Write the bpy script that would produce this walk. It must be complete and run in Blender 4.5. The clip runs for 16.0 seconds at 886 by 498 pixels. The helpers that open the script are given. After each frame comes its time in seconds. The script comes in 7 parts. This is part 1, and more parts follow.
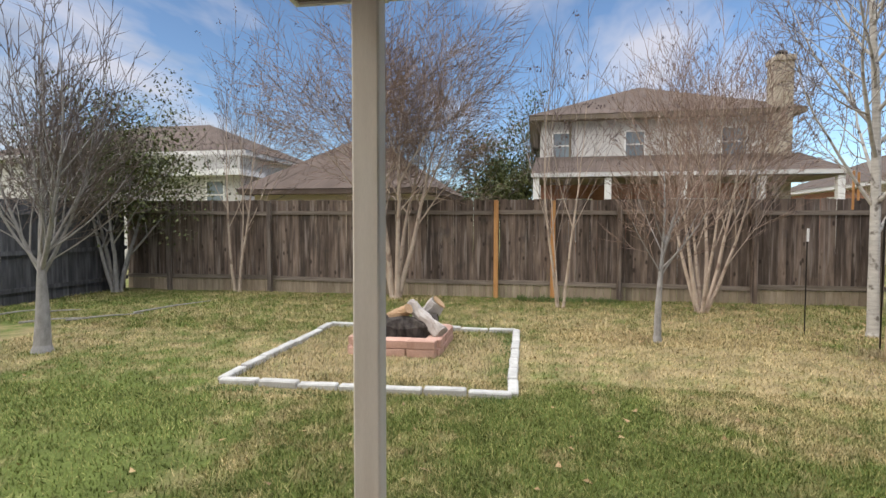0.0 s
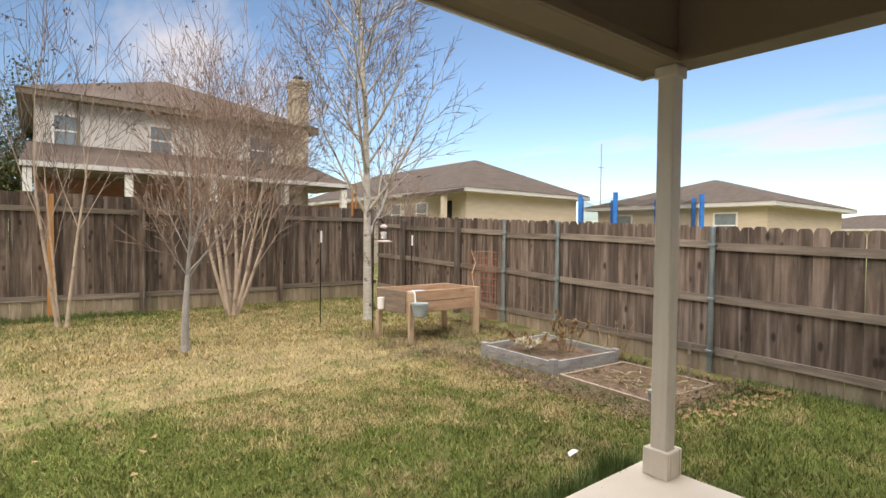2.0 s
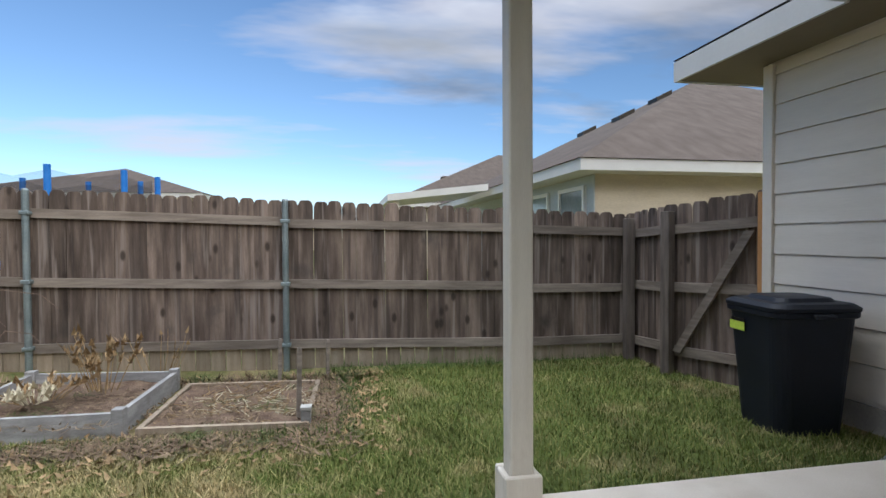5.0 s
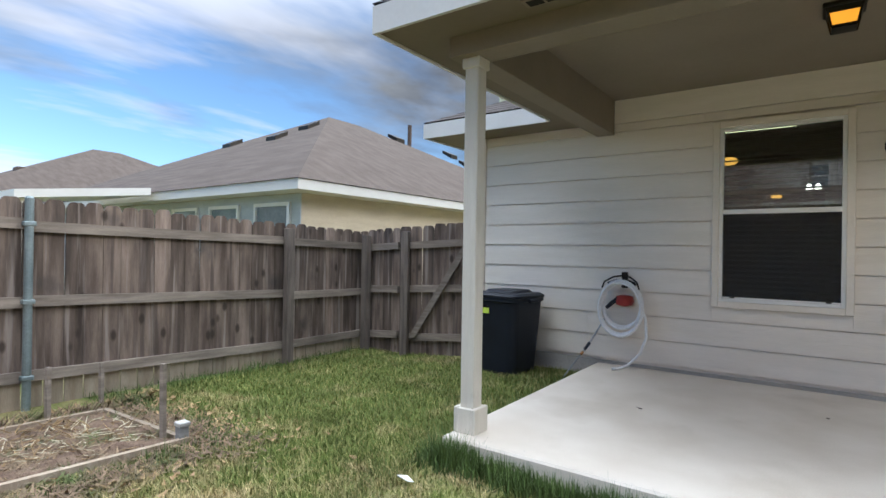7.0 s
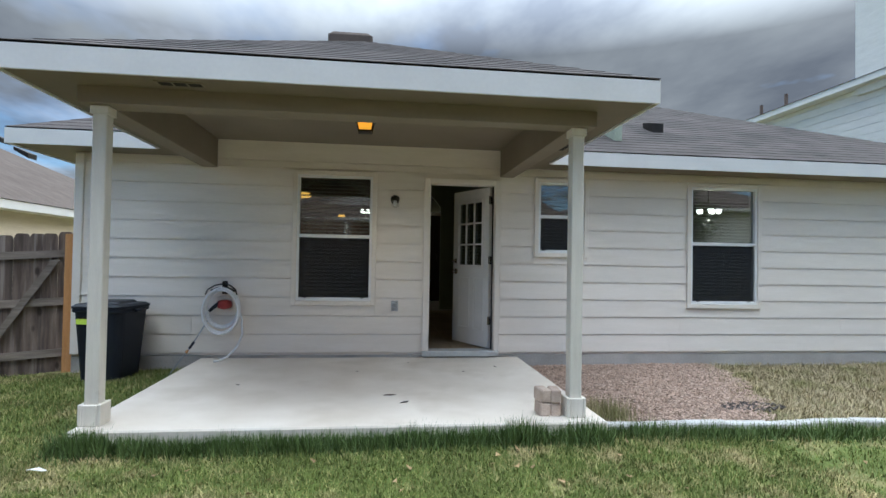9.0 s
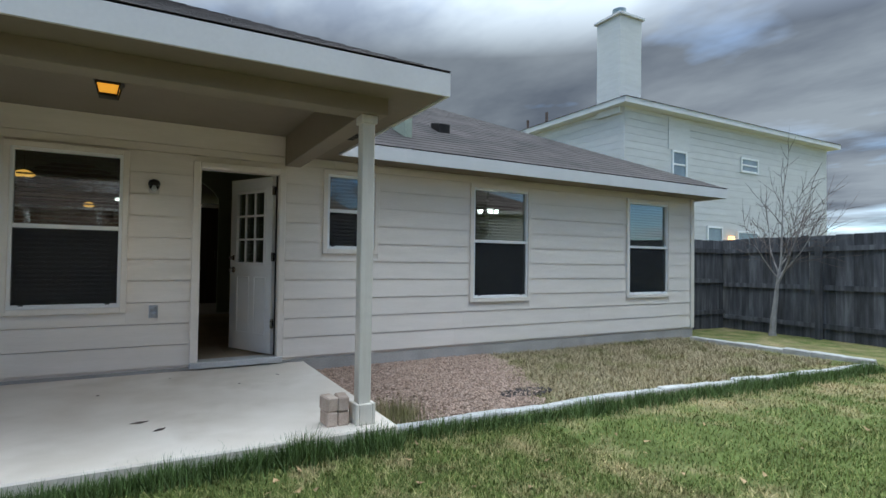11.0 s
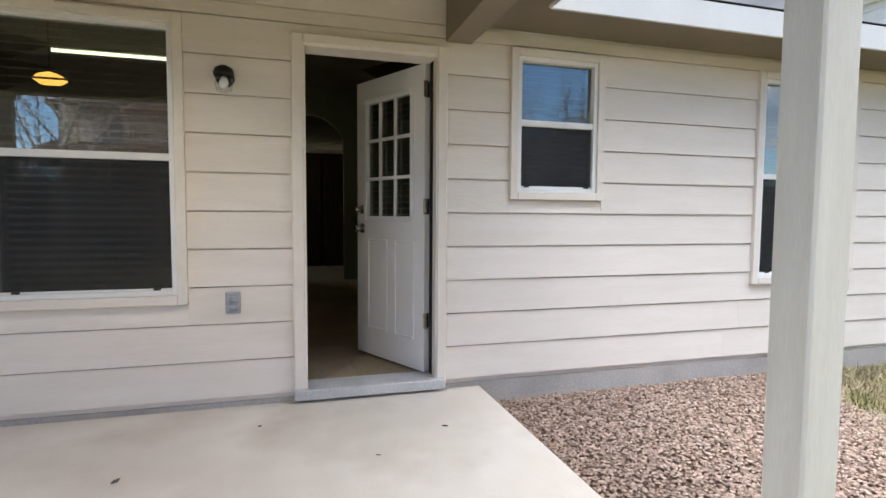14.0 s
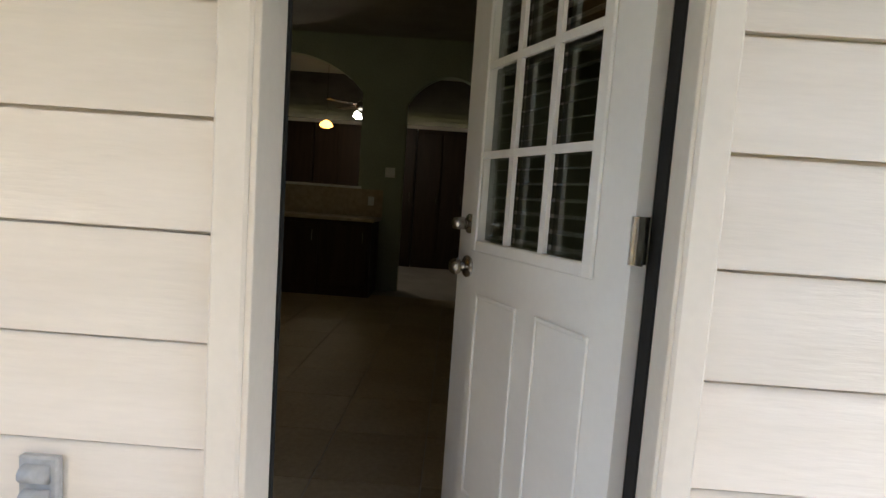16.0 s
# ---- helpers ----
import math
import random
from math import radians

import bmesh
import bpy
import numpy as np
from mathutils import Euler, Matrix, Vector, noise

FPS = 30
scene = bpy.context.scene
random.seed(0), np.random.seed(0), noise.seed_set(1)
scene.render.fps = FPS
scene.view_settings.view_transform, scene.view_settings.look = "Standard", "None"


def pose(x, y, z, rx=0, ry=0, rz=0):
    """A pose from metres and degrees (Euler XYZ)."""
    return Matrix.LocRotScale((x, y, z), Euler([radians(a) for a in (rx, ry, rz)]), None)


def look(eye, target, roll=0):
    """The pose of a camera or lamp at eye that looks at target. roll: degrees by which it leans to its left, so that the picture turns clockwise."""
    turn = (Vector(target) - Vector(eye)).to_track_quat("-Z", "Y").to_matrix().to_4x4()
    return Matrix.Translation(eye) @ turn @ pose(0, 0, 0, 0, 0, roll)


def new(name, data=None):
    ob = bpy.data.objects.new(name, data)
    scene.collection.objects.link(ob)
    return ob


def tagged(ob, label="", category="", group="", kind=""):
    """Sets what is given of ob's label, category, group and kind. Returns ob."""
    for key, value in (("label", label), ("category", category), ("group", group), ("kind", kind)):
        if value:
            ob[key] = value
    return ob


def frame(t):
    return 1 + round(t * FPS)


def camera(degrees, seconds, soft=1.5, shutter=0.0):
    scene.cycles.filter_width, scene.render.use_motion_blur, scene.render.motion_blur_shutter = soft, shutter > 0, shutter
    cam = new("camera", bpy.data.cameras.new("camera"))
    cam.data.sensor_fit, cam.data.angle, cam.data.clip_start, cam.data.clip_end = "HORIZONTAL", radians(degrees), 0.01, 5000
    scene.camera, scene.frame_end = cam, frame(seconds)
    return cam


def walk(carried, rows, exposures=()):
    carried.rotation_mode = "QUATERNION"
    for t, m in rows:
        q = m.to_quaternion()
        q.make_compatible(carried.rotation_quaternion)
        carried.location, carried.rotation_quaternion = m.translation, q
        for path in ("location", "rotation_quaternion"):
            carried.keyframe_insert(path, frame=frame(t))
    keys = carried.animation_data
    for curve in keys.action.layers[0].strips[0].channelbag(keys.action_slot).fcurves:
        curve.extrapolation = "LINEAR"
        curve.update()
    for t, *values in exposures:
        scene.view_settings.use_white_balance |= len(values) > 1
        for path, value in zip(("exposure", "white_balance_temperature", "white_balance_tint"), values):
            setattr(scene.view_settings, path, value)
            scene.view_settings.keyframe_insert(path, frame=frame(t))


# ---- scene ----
cam = camera(80.0, 16.0)
PATH = [
    (0, (0.117, 0.208, 1.465), (-0.18, 2.184, 1.377), 0.1),
    (0.5, (0.148, 0.285, 1.449), (0.275, 2.279, 1.373), 0.4),
    (1, (0.215, 0.365, 1.441), (0.791, 2.279, 1.375), 0.5),
    (1.5, (0.258, 0.425, 1.413), (1.227, 2.174, 1.359), 0.6),
    (2, (0.287, 0.532, 1.39), (1.546, 2.085, 1.339), 0.7),
    (2.5, (0.307, 0.74, 1.376), (1.771, 2.101, 1.322), 0.7),
    (3, (0.291, 1.023, 1.363), (1.914, 2.19, 1.303), 0.5),
    (3.5, (0.315, 1.374, 1.31), (2.103, 2.268, 1.256), 0.3),
    (4, (0.565, 1.819, 1.248), (2.493, 2.349, 1.2), -0.5),
    (4.5, (0.838, 2.27, 1.206), (2.836, 2.323, 1.152), -0.8),
    (4.7, (0.938, 2.419, 1.163), (2.933, 2.292, 1.111), -0.6),
    (7, (1.348, 4.647, 1.167), (2.513, 3.021, 1.173), 0.9),
    (7.5, (1.23, 5.11, 1.219), (1.943, 3.242, 1.228), 1.7),
    (8, (1.113, 5.411, 1.258), (1.408, 3.433, 1.276), 1.6),
    (8.5, (1.109, 5.717, 1.268), (1.111, 3.717, 1.301), 1.4),
    (9, (1.08, 5.925, 1.278), (0.847, 3.939, 1.319), 1.0),
    (9.5, (1.049, 6.024, 1.281), (0.499, 4.101, 1.328), 0.6),
    (9.7, (1.039, 6.012, 1.281), (0.34, 4.139, 1.334), 0.7),
    (11.8, (0.914, 5.155, 1.258), (-0.071, 3.415, 1.301), 0.8),
    (12, (0.918, 5.023, 1.255), (0.051, 3.221, 1.283), 0.2),
    (12.5, (0.946, 4.509, 1.215), (0.291, 2.619, 1.241), 0.1),
    (13, (0.876, 3.899, 1.214), (0.290, 1.987, 1.210), 0.1),
    (13.5, (0.765, 3.322, 1.214), (0.147, 1.424, 1.156), 0.2),
    (14, (0.581, 2.795, 1.228), (0.028, 0.877, 1.100), 0.4),
    (14.5, (0.447, 2.242, 1.253), (-0.019, 0.303, 1.1), 0.3),
    (15, (0.264, 1.63, 1.205), (-0.068, -0.341, 1.117), 0.8),
    (15.5, (0.15, 1.117, 1.305), (-0.019, -0.87, 1.154), 2.3),
    (16, (0.121, 0.559, 1.339), (0.153, -1.432, 1.153), 4.0),
]
# seconds, stops, white balance: the picture brightens and cools or warms as the camera turns to the house
EXPOSURES = [(0.0, 0.45, 6550, 10), (1.0, 0.47, 6750, 10), (2.0, 0.58, 7200, 11), (3.0, 0.42, 6850, 11), (3.5, 0.40, 6750, 10), (4.7, 0.28, 6150, 8), (7.0, 0.80, 5850, 6), (8.5, 0.78, 6000, 6), (9.0, 0.72, 5700, 3), (9.7, 0.62, 5600, 2), (11.8, 0.30, 5600, 2),
             (12.0, 0.38, 5650, 2), (12.5, 1.14, 6350, 11), (13.0, 1.35, 6300, 11), (14.0, 1.45, 6150, 10), (14.5, 1.45, 6050, 8), (15.0, 1.70, 6150, 8), (15.5, 1.75, 6300, 8), (16.0, 2.05, 6350, 8)]
walk(cam, [(t, look(eye, target, roll)) for t, eye, target, roll in PATH], EXPOSURES)

# ---- world and sun ----
SUN_AZ, SUN_EL = 240.0, 26.0  # degrees clockwise from +y, and above the horizon
world = bpy.data.worlds.new("sky")
scene.world = world
world.use_nodes = True
wn, wl = world.node_tree.nodes, world.node_tree.links
wn.clear()


def wnode(kind, **values):
    n = wn.new(kind)
    for key, value in values.items():
        n.inputs[key].default_value = value
    return n


sky = wn.new("ShaderNodeTexSky")
sky.sky_type, sky.sun_disc = "NISHITA", False
sky.sun_elevation, sky.sun_rotation = radians(SUN_EL), radians(SUN_AZ)
sky.air_density, sky.dust_density, sky.ozone_density = 0.85, 0.1, 3.0
coord = wn.new("ShaderNodeTexCoord")
split = wn.new("ShaderNodeSeparateXYZ")
wl.new(coord.outputs["Generated"], split.inputs[0])


def wmath(op, a, b=None, clamp=False):
    n = wn.new("ShaderNodeMath")
    n.operation, n.use_clamp = op, clamp
    for slot, value in zip(n.inputs, (a, b)):
        if value is None:
            continue
        if isinstance(value, (int, float)):
            slot.default_value = value
        else:
            wl.new(value, slot)
    return n.outputs[0]


# clouds lie on a flat sheet overhead: the direction is projected on it
up = wmath("ADD", wmath("MAXIMUM", split.outputs[2], 0.0), 0.09)
flat = wn.new("ShaderNodeCombineXYZ")
wl.new(wmath("DIVIDE", split.outputs[0], up), flat.inputs[0])
wl.new(wmath("DIVIDE", split.outputs[1], up), flat.inputs[1])


def cloud_noise(scale, stretch, turn, detail, offset):
    m = wn.new("ShaderNodeMapping")
    m.inputs["Rotation"].default_value = (0, 0, radians(turn))
    m.inputs["Scale"].default_value = stretch
    m.inputs["Location"].default_value = offset
    wl.new(flat.outputs[0], m.inputs[0])
    n = wnode("ShaderNodeTexNoise", Scale=scale, Detail=detail, Roughness=0.55)
    wl.new(m.outputs[0], n.inputs["Vector"])
    return n.outputs[0]


streaks = cloud_noise(0.9, (1.0, 0.42, 1.0), -38, 6, (6.1, 2.2, 0))
bank = cloud_noise(0.55, (1.0, 0.7, 1.0), 20, 6, (0.3, 5.1, 0))
# the cloud cover thickens towards -y (over the house) and towards -x
lean = wmath("ADD", wmath("ADD", wmath("MULTIPLY", split.outputs[1], -0.15), wmath("MULTIPLY", split.outputs[0], -0.15)), wmath("MULTIPLY", wmath("MAXIMUM", split.outputs[2], 0.0), 0.22))
thin = wmath("MULTIPLY", wmath("SUBTRACT", wmath("ADD", streaks, wmath("MULTIPLY", lean, 0.3)), 0.488), 8.0, True)
thick = wmath("MULTIPLY", wmath("SUBTRACT", wmath("ADD", bank, lean), 0.53), 6.0, True)
shade = wn.new("ShaderNodeMix")
shade.data_type = "RGBA"
shade.inputs[6].default_value = (4.6, 4.65, 4.8, 1)
shade.inputs[7].default_value = (2.1, 2.2, 2.55, 1)
wl.new(wmath("MULTIPLY", wmath("SUBTRACT", cloud_noise(0.9, (1, 0.6, 1), 35, 6, (7, 2, 0)), 0.42), 5.0, True), shade.inputs[0])
mix = wn.new("ShaderNodeMix")
mix.data_type = "RGBA"
wl.new(thick, mix.inputs[0])
wisps = wn.new("ShaderNodeMix")  # thin high clouds, pinkish white
wisps.data_type = "RGBA"
wl.new(wmath("MULTIPLY", thin, 0.7), wisps.inputs[0])
wl.new(sky.outputs[0], wisps.inputs[6])
wisps.inputs[7].default_value = (5.0, 4.75, 4.95, 1)
wl.new(wisps.outputs[2], mix.inputs[6])
# a cloud sheet is brighter overhead than near the horizon
# extra cloud brightness starts above the view, leaning to +y and +x, as fill
high = wmath("MULTIPLY", wmath("MAXIMUM", wmath("SUBTRACT", split.outputs[2], 0.36), 0.0), wmath("SUBTRACT", 54.0, wmath("MULTIPLY", split.outputs[2], 40.0)))
rise = wmath("ADD", wmath("MULTIPLY", high, wmath("MAXIMUM", wmath("ADD", wmath("ADD", wmath("MULTIPLY", split.outputs[1], 0.7), wmath("MULTIPLY", split.outputs[0], 0.4)), 0.6), 0.35)), wmath("ADD", wmath("MULTIPLY", split.outputs[1], 0.30), 0.62))
bright = wn.new("ShaderNodeVectorMath")
bright.operation = "SCALE"
wl.new(shade.outputs[2], bright.inputs[0])
wl.new(rise, bright.inputs["Scale"])
wl.new(bright.outputs[0], mix.inputs[7])
bg = wnode("ShaderNodeBackground", Strength=0.125)
wl.new(mix.outputs[2], bg.inputs[0])
wl.new(bg.outputs[0], wn.new("ShaderNodeOutputWorld").inputs[0])

sun = new("sun", bpy.data.lights.new("sun", "SUN"))
sun.data.energy, sun.data.angle, sun.data.color = 1.1, radians(25), (1.0, 0.93, 0.84)
sun.matrix_world = look((0, 0, 30), (-math.sin(radians(SUN_AZ)) * 30, -math.cos(radians(SUN_AZ)) * 30, 30 - 30 * math.tan(radians(SUN_EL))))

# ---- materials ----
def surf(name, colours, scale=8.0, fine=90.0, rough=0.75, bump=0.15, depth=0.004, stretch=(1, 1, 1), metal=0.0, vary=0.0, tint=None, spec=0.3, patch=None, grainy=0.5):
    """A procedural surface: two colours mixed by broad noise, darkened and lightened by fine grain, with relief from both.
    vary: how far pieces differ from one another; patch: (colour, scale, from, to), stains of their own shape."""
    m = bpy.data.materials.new(name)
    m.use_nodes = True
    n, l = m.node_tree.nodes, m.node_tree.links
    bsdf = n["Principled BSDF"]
    geo = n.new("ShaderNodeNewGeometry")
    mp = n.new("ShaderNodeMapping")
    mp.inputs["Scale"].default_value = stretch
    l.new(geo.outputs["Position"], mp.inputs[0])
    info = n.new("ShaderNodeObjectInfo")
    shift = n.new("ShaderNodeVectorMath")
    shift.operation = "MULTIPLY_ADD"
    l.new(info.outputs["Random"], shift.inputs[0])
    shift.inputs[1].default_value = (7, 13, 5) if vary else (0, 0, 0)
    l.new(mp.outputs[0], shift.inputs[2])
    broad = n.new("ShaderNodeTexNoise")
    broad.inputs["Scale"].default_value, broad.inputs["Detail"].default_value = scale, 5
    grain = n.new("ShaderNodeTexNoise")
    grain.inputs["Scale"].default_value, grain.inputs["Detail"].default_value = fine, 4
    for t in (broad, grain):
        l.new(shift.outputs[0], t.inputs["Vector"])
    ramp = n.new("ShaderNodeValToRGB")
    ramp.color_ramp.elements[0].position, ramp.color_ramp.elements[1].position = 0.32, 0.68
    ramp.color_ramp.elements[0].color = (*colours[0], 1)
    ramp.color_ramp.elements[1].color = (*colours[1], 1)
    for k, c in enumerate(colours[2:]):
        e = ramp.color_ramp.elements.new(0.5 + 0.06 * k)
        e.color = (*c, 1)
    l.new(broad.outputs[0], ramp.inputs[0])
    out = ramp.outputs[0]
    if patch:
        colour, pscale, lo, hi = patch
        pn = n.new("ShaderNodeTexNoise")
        pn.inputs["Scale"].default_value, pn.inputs["Detail"].default_value = pscale, 6
        l.new(geo.outputs["Position"], pn.inputs["Vector"])
        mr = n.new("ShaderNodeMapRange")
        mr.inputs[1].default_value, mr.inputs[2].default_value = lo, hi
        l.new(pn.outputs[0], mr.inputs[0])
        mx = n.new("ShaderNodeMix")
        mx.data_type = "RGBA"
        l.new(mr.outputs[0], mx.inputs[0])
        l.new(out, mx.inputs[6])
        mx.inputs[7].default_value = (*colour, 1)
        out = mx.outputs[2]
    hsv = n.new("ShaderNodeHueSaturation")
    val = n.new("ShaderNodeMath")
    val.operation = "MULTIPLY_ADD"
    l.new(grain.outputs[0], val.inputs[0])
    val.inputs[1].default_value, val.inputs[2].default_value = grainy, 1 - grainy / 2
    last = val.outputs[0]
    if vary:
        v2 = n.new("ShaderNodeMath")
        v2.operation = "MULTIPLY_ADD"
        l.new(info.outputs["Random"], v2.inputs[0])
        v2.inputs[1].default_value, v2.inputs[2].default_value = 2 * vary, 1 - vary
        v3 = n.new("ShaderNodeMath")
        v3.operation = "MULTIPLY"
        l.new(v2.outputs[0], v3.inputs[0])
        l.new(last, v3.inputs[1])
        last = v3.outputs[0]
    l.new(last, hsv.inputs["Value"])
    l.new(out, hsv.inputs["Color"])
    l.new(hsv.outputs[0], bsdf.inputs["Base Color"])
    bsdf.inputs["Roughness"].default_value = rough
    bsdf.inputs["Metallic"].default_value = metal
    bsdf.inputs["Specular IOR Level"].default_value = spec
    if bump:
        b = n.new("ShaderNodeBump")
        b.inputs["Strength"].default_value, b.inputs["Distance"].default_value = bump, depth
        l.new(grain.outputs[0], b.inputs["Height"])
        l.new(b.outputs[0], bsdf.inputs["Normal"])
    return m


def glow(name, colour, strength):
    m = bpy.data.materials.new(name)
    m.use_nodes = True
    b = m.node_tree.nodes["Principled BSDF"]
    b.inputs["Base Color"].default_value = (*colour, 1)
    b.inputs["Emission Color"].default_value, b.inputs["Emission Strength"].default_value = (*colour, 1), strength
    return m


def glass(name, tint=(1, 1, 1), rough=0.02, clear=0.9, gloss_share=0.05):
    """Thin window glass: mostly see-through, with mirror gloss that grows at grazing angles."""
    m = bpy.data.materials.new(name)
    m.use_nodes = True
    n, l = m.node_tree.nodes, m.node_tree.links
    n.clear()
    through_ = n.new("ShaderNodeBsdfTransparent")
    through_.inputs[0].default_value = (*[c * clear for c in tint], 1)
    gloss = n.new("ShaderNodeBsdfGlossy")
    gloss.inputs["Roughness"].default_value = rough
    weight = n.new("ShaderNodeLayerWeight")
    weight.inputs[0].default_value = 0.5
    steep = n.new("ShaderNodeMath")
    steep.operation = "POWER"
    l.new(weight.outputs["Facing"], steep.inputs[0])
    steep.inputs[1].default_value = 5.0
    fr = n.new("ShaderNodeMath")
    fr.operation = "MULTIPLY_ADD"
    l.new(steep.outputs[0], fr.inputs[0])
    fr.inputs[1].default_value, fr.inputs[2].default_value = 0.86, gloss_share
    mx = n.new("ShaderNodeMixShader")
    l.new(fr.outputs[0], mx.inputs[0])
    l.new(through_.outputs[0], mx.inputs[1])
    l.new(gloss.outputs[0], mx.inputs[2])
    l.new(mx.outputs[0], n.new("ShaderNodeOutputMaterial").inputs[0])
    return m


SIDING = surf("painted_siding", [(0.765, 0.695, 0.605), (0.815, 0.745, 0.66)], 1.6, 13, 0.6, 0.4, 0.003, (1, 1, 8), vary=0.025, grainy=0.10)
TRIM = surf("painted_trim", [(0.755, 0.685, 0.59), (0.80, 0.735, 0.645)], 3, 40, 0.5, 0.1, 0.002, grainy=0.1)
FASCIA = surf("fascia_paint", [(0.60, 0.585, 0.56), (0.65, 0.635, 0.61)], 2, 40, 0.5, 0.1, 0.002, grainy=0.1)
# the shade under eaves and porch is painted into these two darkened tans
SHADED_SOFFIT = surf("shaded_soffit_paint", [(0.185, 0.15, 0.105), (0.22, 0.18, 0.13)], 1.5, 30, 0.7, 0.1, 0.002, grainy=0.12)
SHADED_CEILPAINT = surf("shaded_porch_ceiling_paint", [(0.23, 0.19, 0.14), (0.265, 0.22, 0.165)], 1.5, 30, 0.7, 0.1, 0.002, grainy=0.12)
POSTPAINT = surf("post_paint", [(0.65, 0.595, 0.505), (0.71, 0.66, 0.57)], 4, 70, 0.55, 0.3, 0.003, (6, 6, 0.5), patch=((0.42, 0.36, 0.26), 2.5, 0.62, 0.75), grainy=0.2)
VINYL = surf("white_vinyl", [(0.78, 0.77, 0.74), (0.83, 0.82, 0.79)], 3, 40, 0.4, 0.03, 0.001, grainy=0.06)
DOORPAINT = surf("white_door_paint", [(0.74, 0.73, 0.70), (0.80, 0.79, 0.76)], 3, 50, 0.45, 0.05, 0.001, grainy=0.06)
CONCRETE = surf("concrete", [(0.63, 0.56, 0.47), (0.73, 0.665, 0.58)], 1.9, 140, 0.85, 0.25, 0.002, patch=((0.585, 0.515, 0.425), 2.3, 0.5, 0.75), grainy=0.22)
FOUNDATION = surf("foundation_concrete", [(0.36, 0.335, 0.30), (0.47, 0.44, 0.40)], 2.5, 60, 0.9, 0.4, 0.004)
SHINGLE = surf("asphalt_shingle", [(0.044, 0.037, 0.035), (0.092, 0.077, 0.071)], 1.7, 60, 0.95, 0.4, 0.004, (1, 1, 1), vary=0.12)
SHINGLE_TAN = surf("tan_asphalt_shingle", [(0.08, 0.062, 0.051), (0.115, 0.09, 0.075)], 1.2, 30, 0.95, 0.3, 0.01, (1, 4, 4))
FENCEWOOD = surf("weathered_fence_wood", [(0.086, 0.063, 0.051), (0.245, 0.186, 0.150), (0.152, 0.114, 0.091)], 3.2, 45, 0.9, 0.5, 0.004, (4, 4, 0.5), vary=0.42, patch=((0.085, 0.072, 0.064), 2.6, 0.60, 0.78))
# fence wood darkened and blued to carry the shade on the left fence
SHADEFENCE = surf("blue_grey_shaded_fence_wood", [(0.052, 0.052, 0.056), (0.135, 0.135, 0.142), (0.085, 0.085, 0.09)], 3.2, 45, 0.9, 0.5, 0.004, (4, 4, 0.5), vary=0.3)
RAILWOOD = surf("grey_rail_wood", [(0.17, 0.138, 0.112), (0.30, 0.25, 0.205)], 4, 50, 0.9, 0.4, 0.003, (0.6, 0.6, 6), vary=0.2)
POSTWOOD = surf("grey_post_wood", [(0.105, 0.085, 0.072), (0.215, 0.178, 0.152)], 4, 50, 0.9, 0.4, 0.003, (5, 5, 0.5), vary=0.15)
CEDAR = surf("new_cedar_post", [(0.50, 0.24, 0.085), (0.58, 0.31, 0.13)], 4, 40, 0.8, 0.3, 0.003, (5, 5, 0.6))


def weather_boards(m):
    """Dark knots and pale, bleached streaks down the boards."""
    n, l = m.node_tree.nodes, m.node_tree.links
    base = next(k for k in n if k.type == "BSDF_PRINCIPLED").inputs["Base Color"]
    colour = base.links[0].from_socket
    place = n.new("ShaderNodeNewGeometry").outputs["Position"]
    for kind, scale, lo, hi, tone, amount in (("noise", (17, 17, 0.9), 0.56, 0.68, (0.33, 0.275, 0.24, 1), 0.75), ("noise", (13, 13, 0.6), 0.45, 0.33, (0.06, 0.048, 0.042, 1), 0.65),
                                              ("knot", (6.5, 6.5, 3.2), 0.20, 0.10, (0.045, 0.033, 0.026, 1), 0.85)):
        mp = n.new("ShaderNodeMapping")
        mp.inputs["Scale"].default_value = scale
        mp.inputs["Location"].default_value = (scale[2], 3.1, 0.7)
        l.new(place, mp.inputs[0])
        if kind == "knot":
            t = n.new("ShaderNodeTexVoronoi")
            t.inputs["Scale"].default_value = 1.0
            value = t.outputs["Distance"]
        else:
            t = n.new("ShaderNodeTexNoise")
            t.inputs["Scale"].default_value, t.inputs["Detail"].default_value = 1.0, 4.0
            value = t.outputs[0]
        l.new(mp.outputs[0], t.inputs["Vector"])
        f = n.new("ShaderNodeMapRange")
        f.inputs["From Min"].default_value, f.inputs["From Max"].default_value, f.inputs["To Max"].default_value = lo, hi, amount
        l.new(value, f.inputs[0])
        mix = n.new("ShaderNodeMixRGB")
        l.new(f.outputs[0], mix.inputs[0])
        l.new(colour, mix.inputs[1])
        mix.inputs[2].default_value = tone
        colour = mix.outputs[0]
    l.new(colour, base)


weather_boards(FENCEWOOD)
KICKWOOD = surf("pale_kick_board", [(0.27, 0.21, 0.15), (0.38, 0.31, 0.235)], 4, 50, 0.9, 0.4, 0.003, (5, 5, 0.6), vary=0.2)
GALV = surf("galvanised_steel", [(0.22, 0.27, 0.28), (0.32, 0.37, 0.375)], 5, 60, 0.45, 0.05, 0.001, metal=0.55)
TWIG = surf("brown_twig", [(0.175, 0.118, 0.09), (0.285, 0.205, 0.16)], 12, 60, 0.9, 0.2, 0.002)
TWIG_GREY = surf("grey_twig", [(0.13, 0.102, 0.09), (0.22, 0.18, 0.16)], 12, 60, 0.9, 0.2, 0.002)
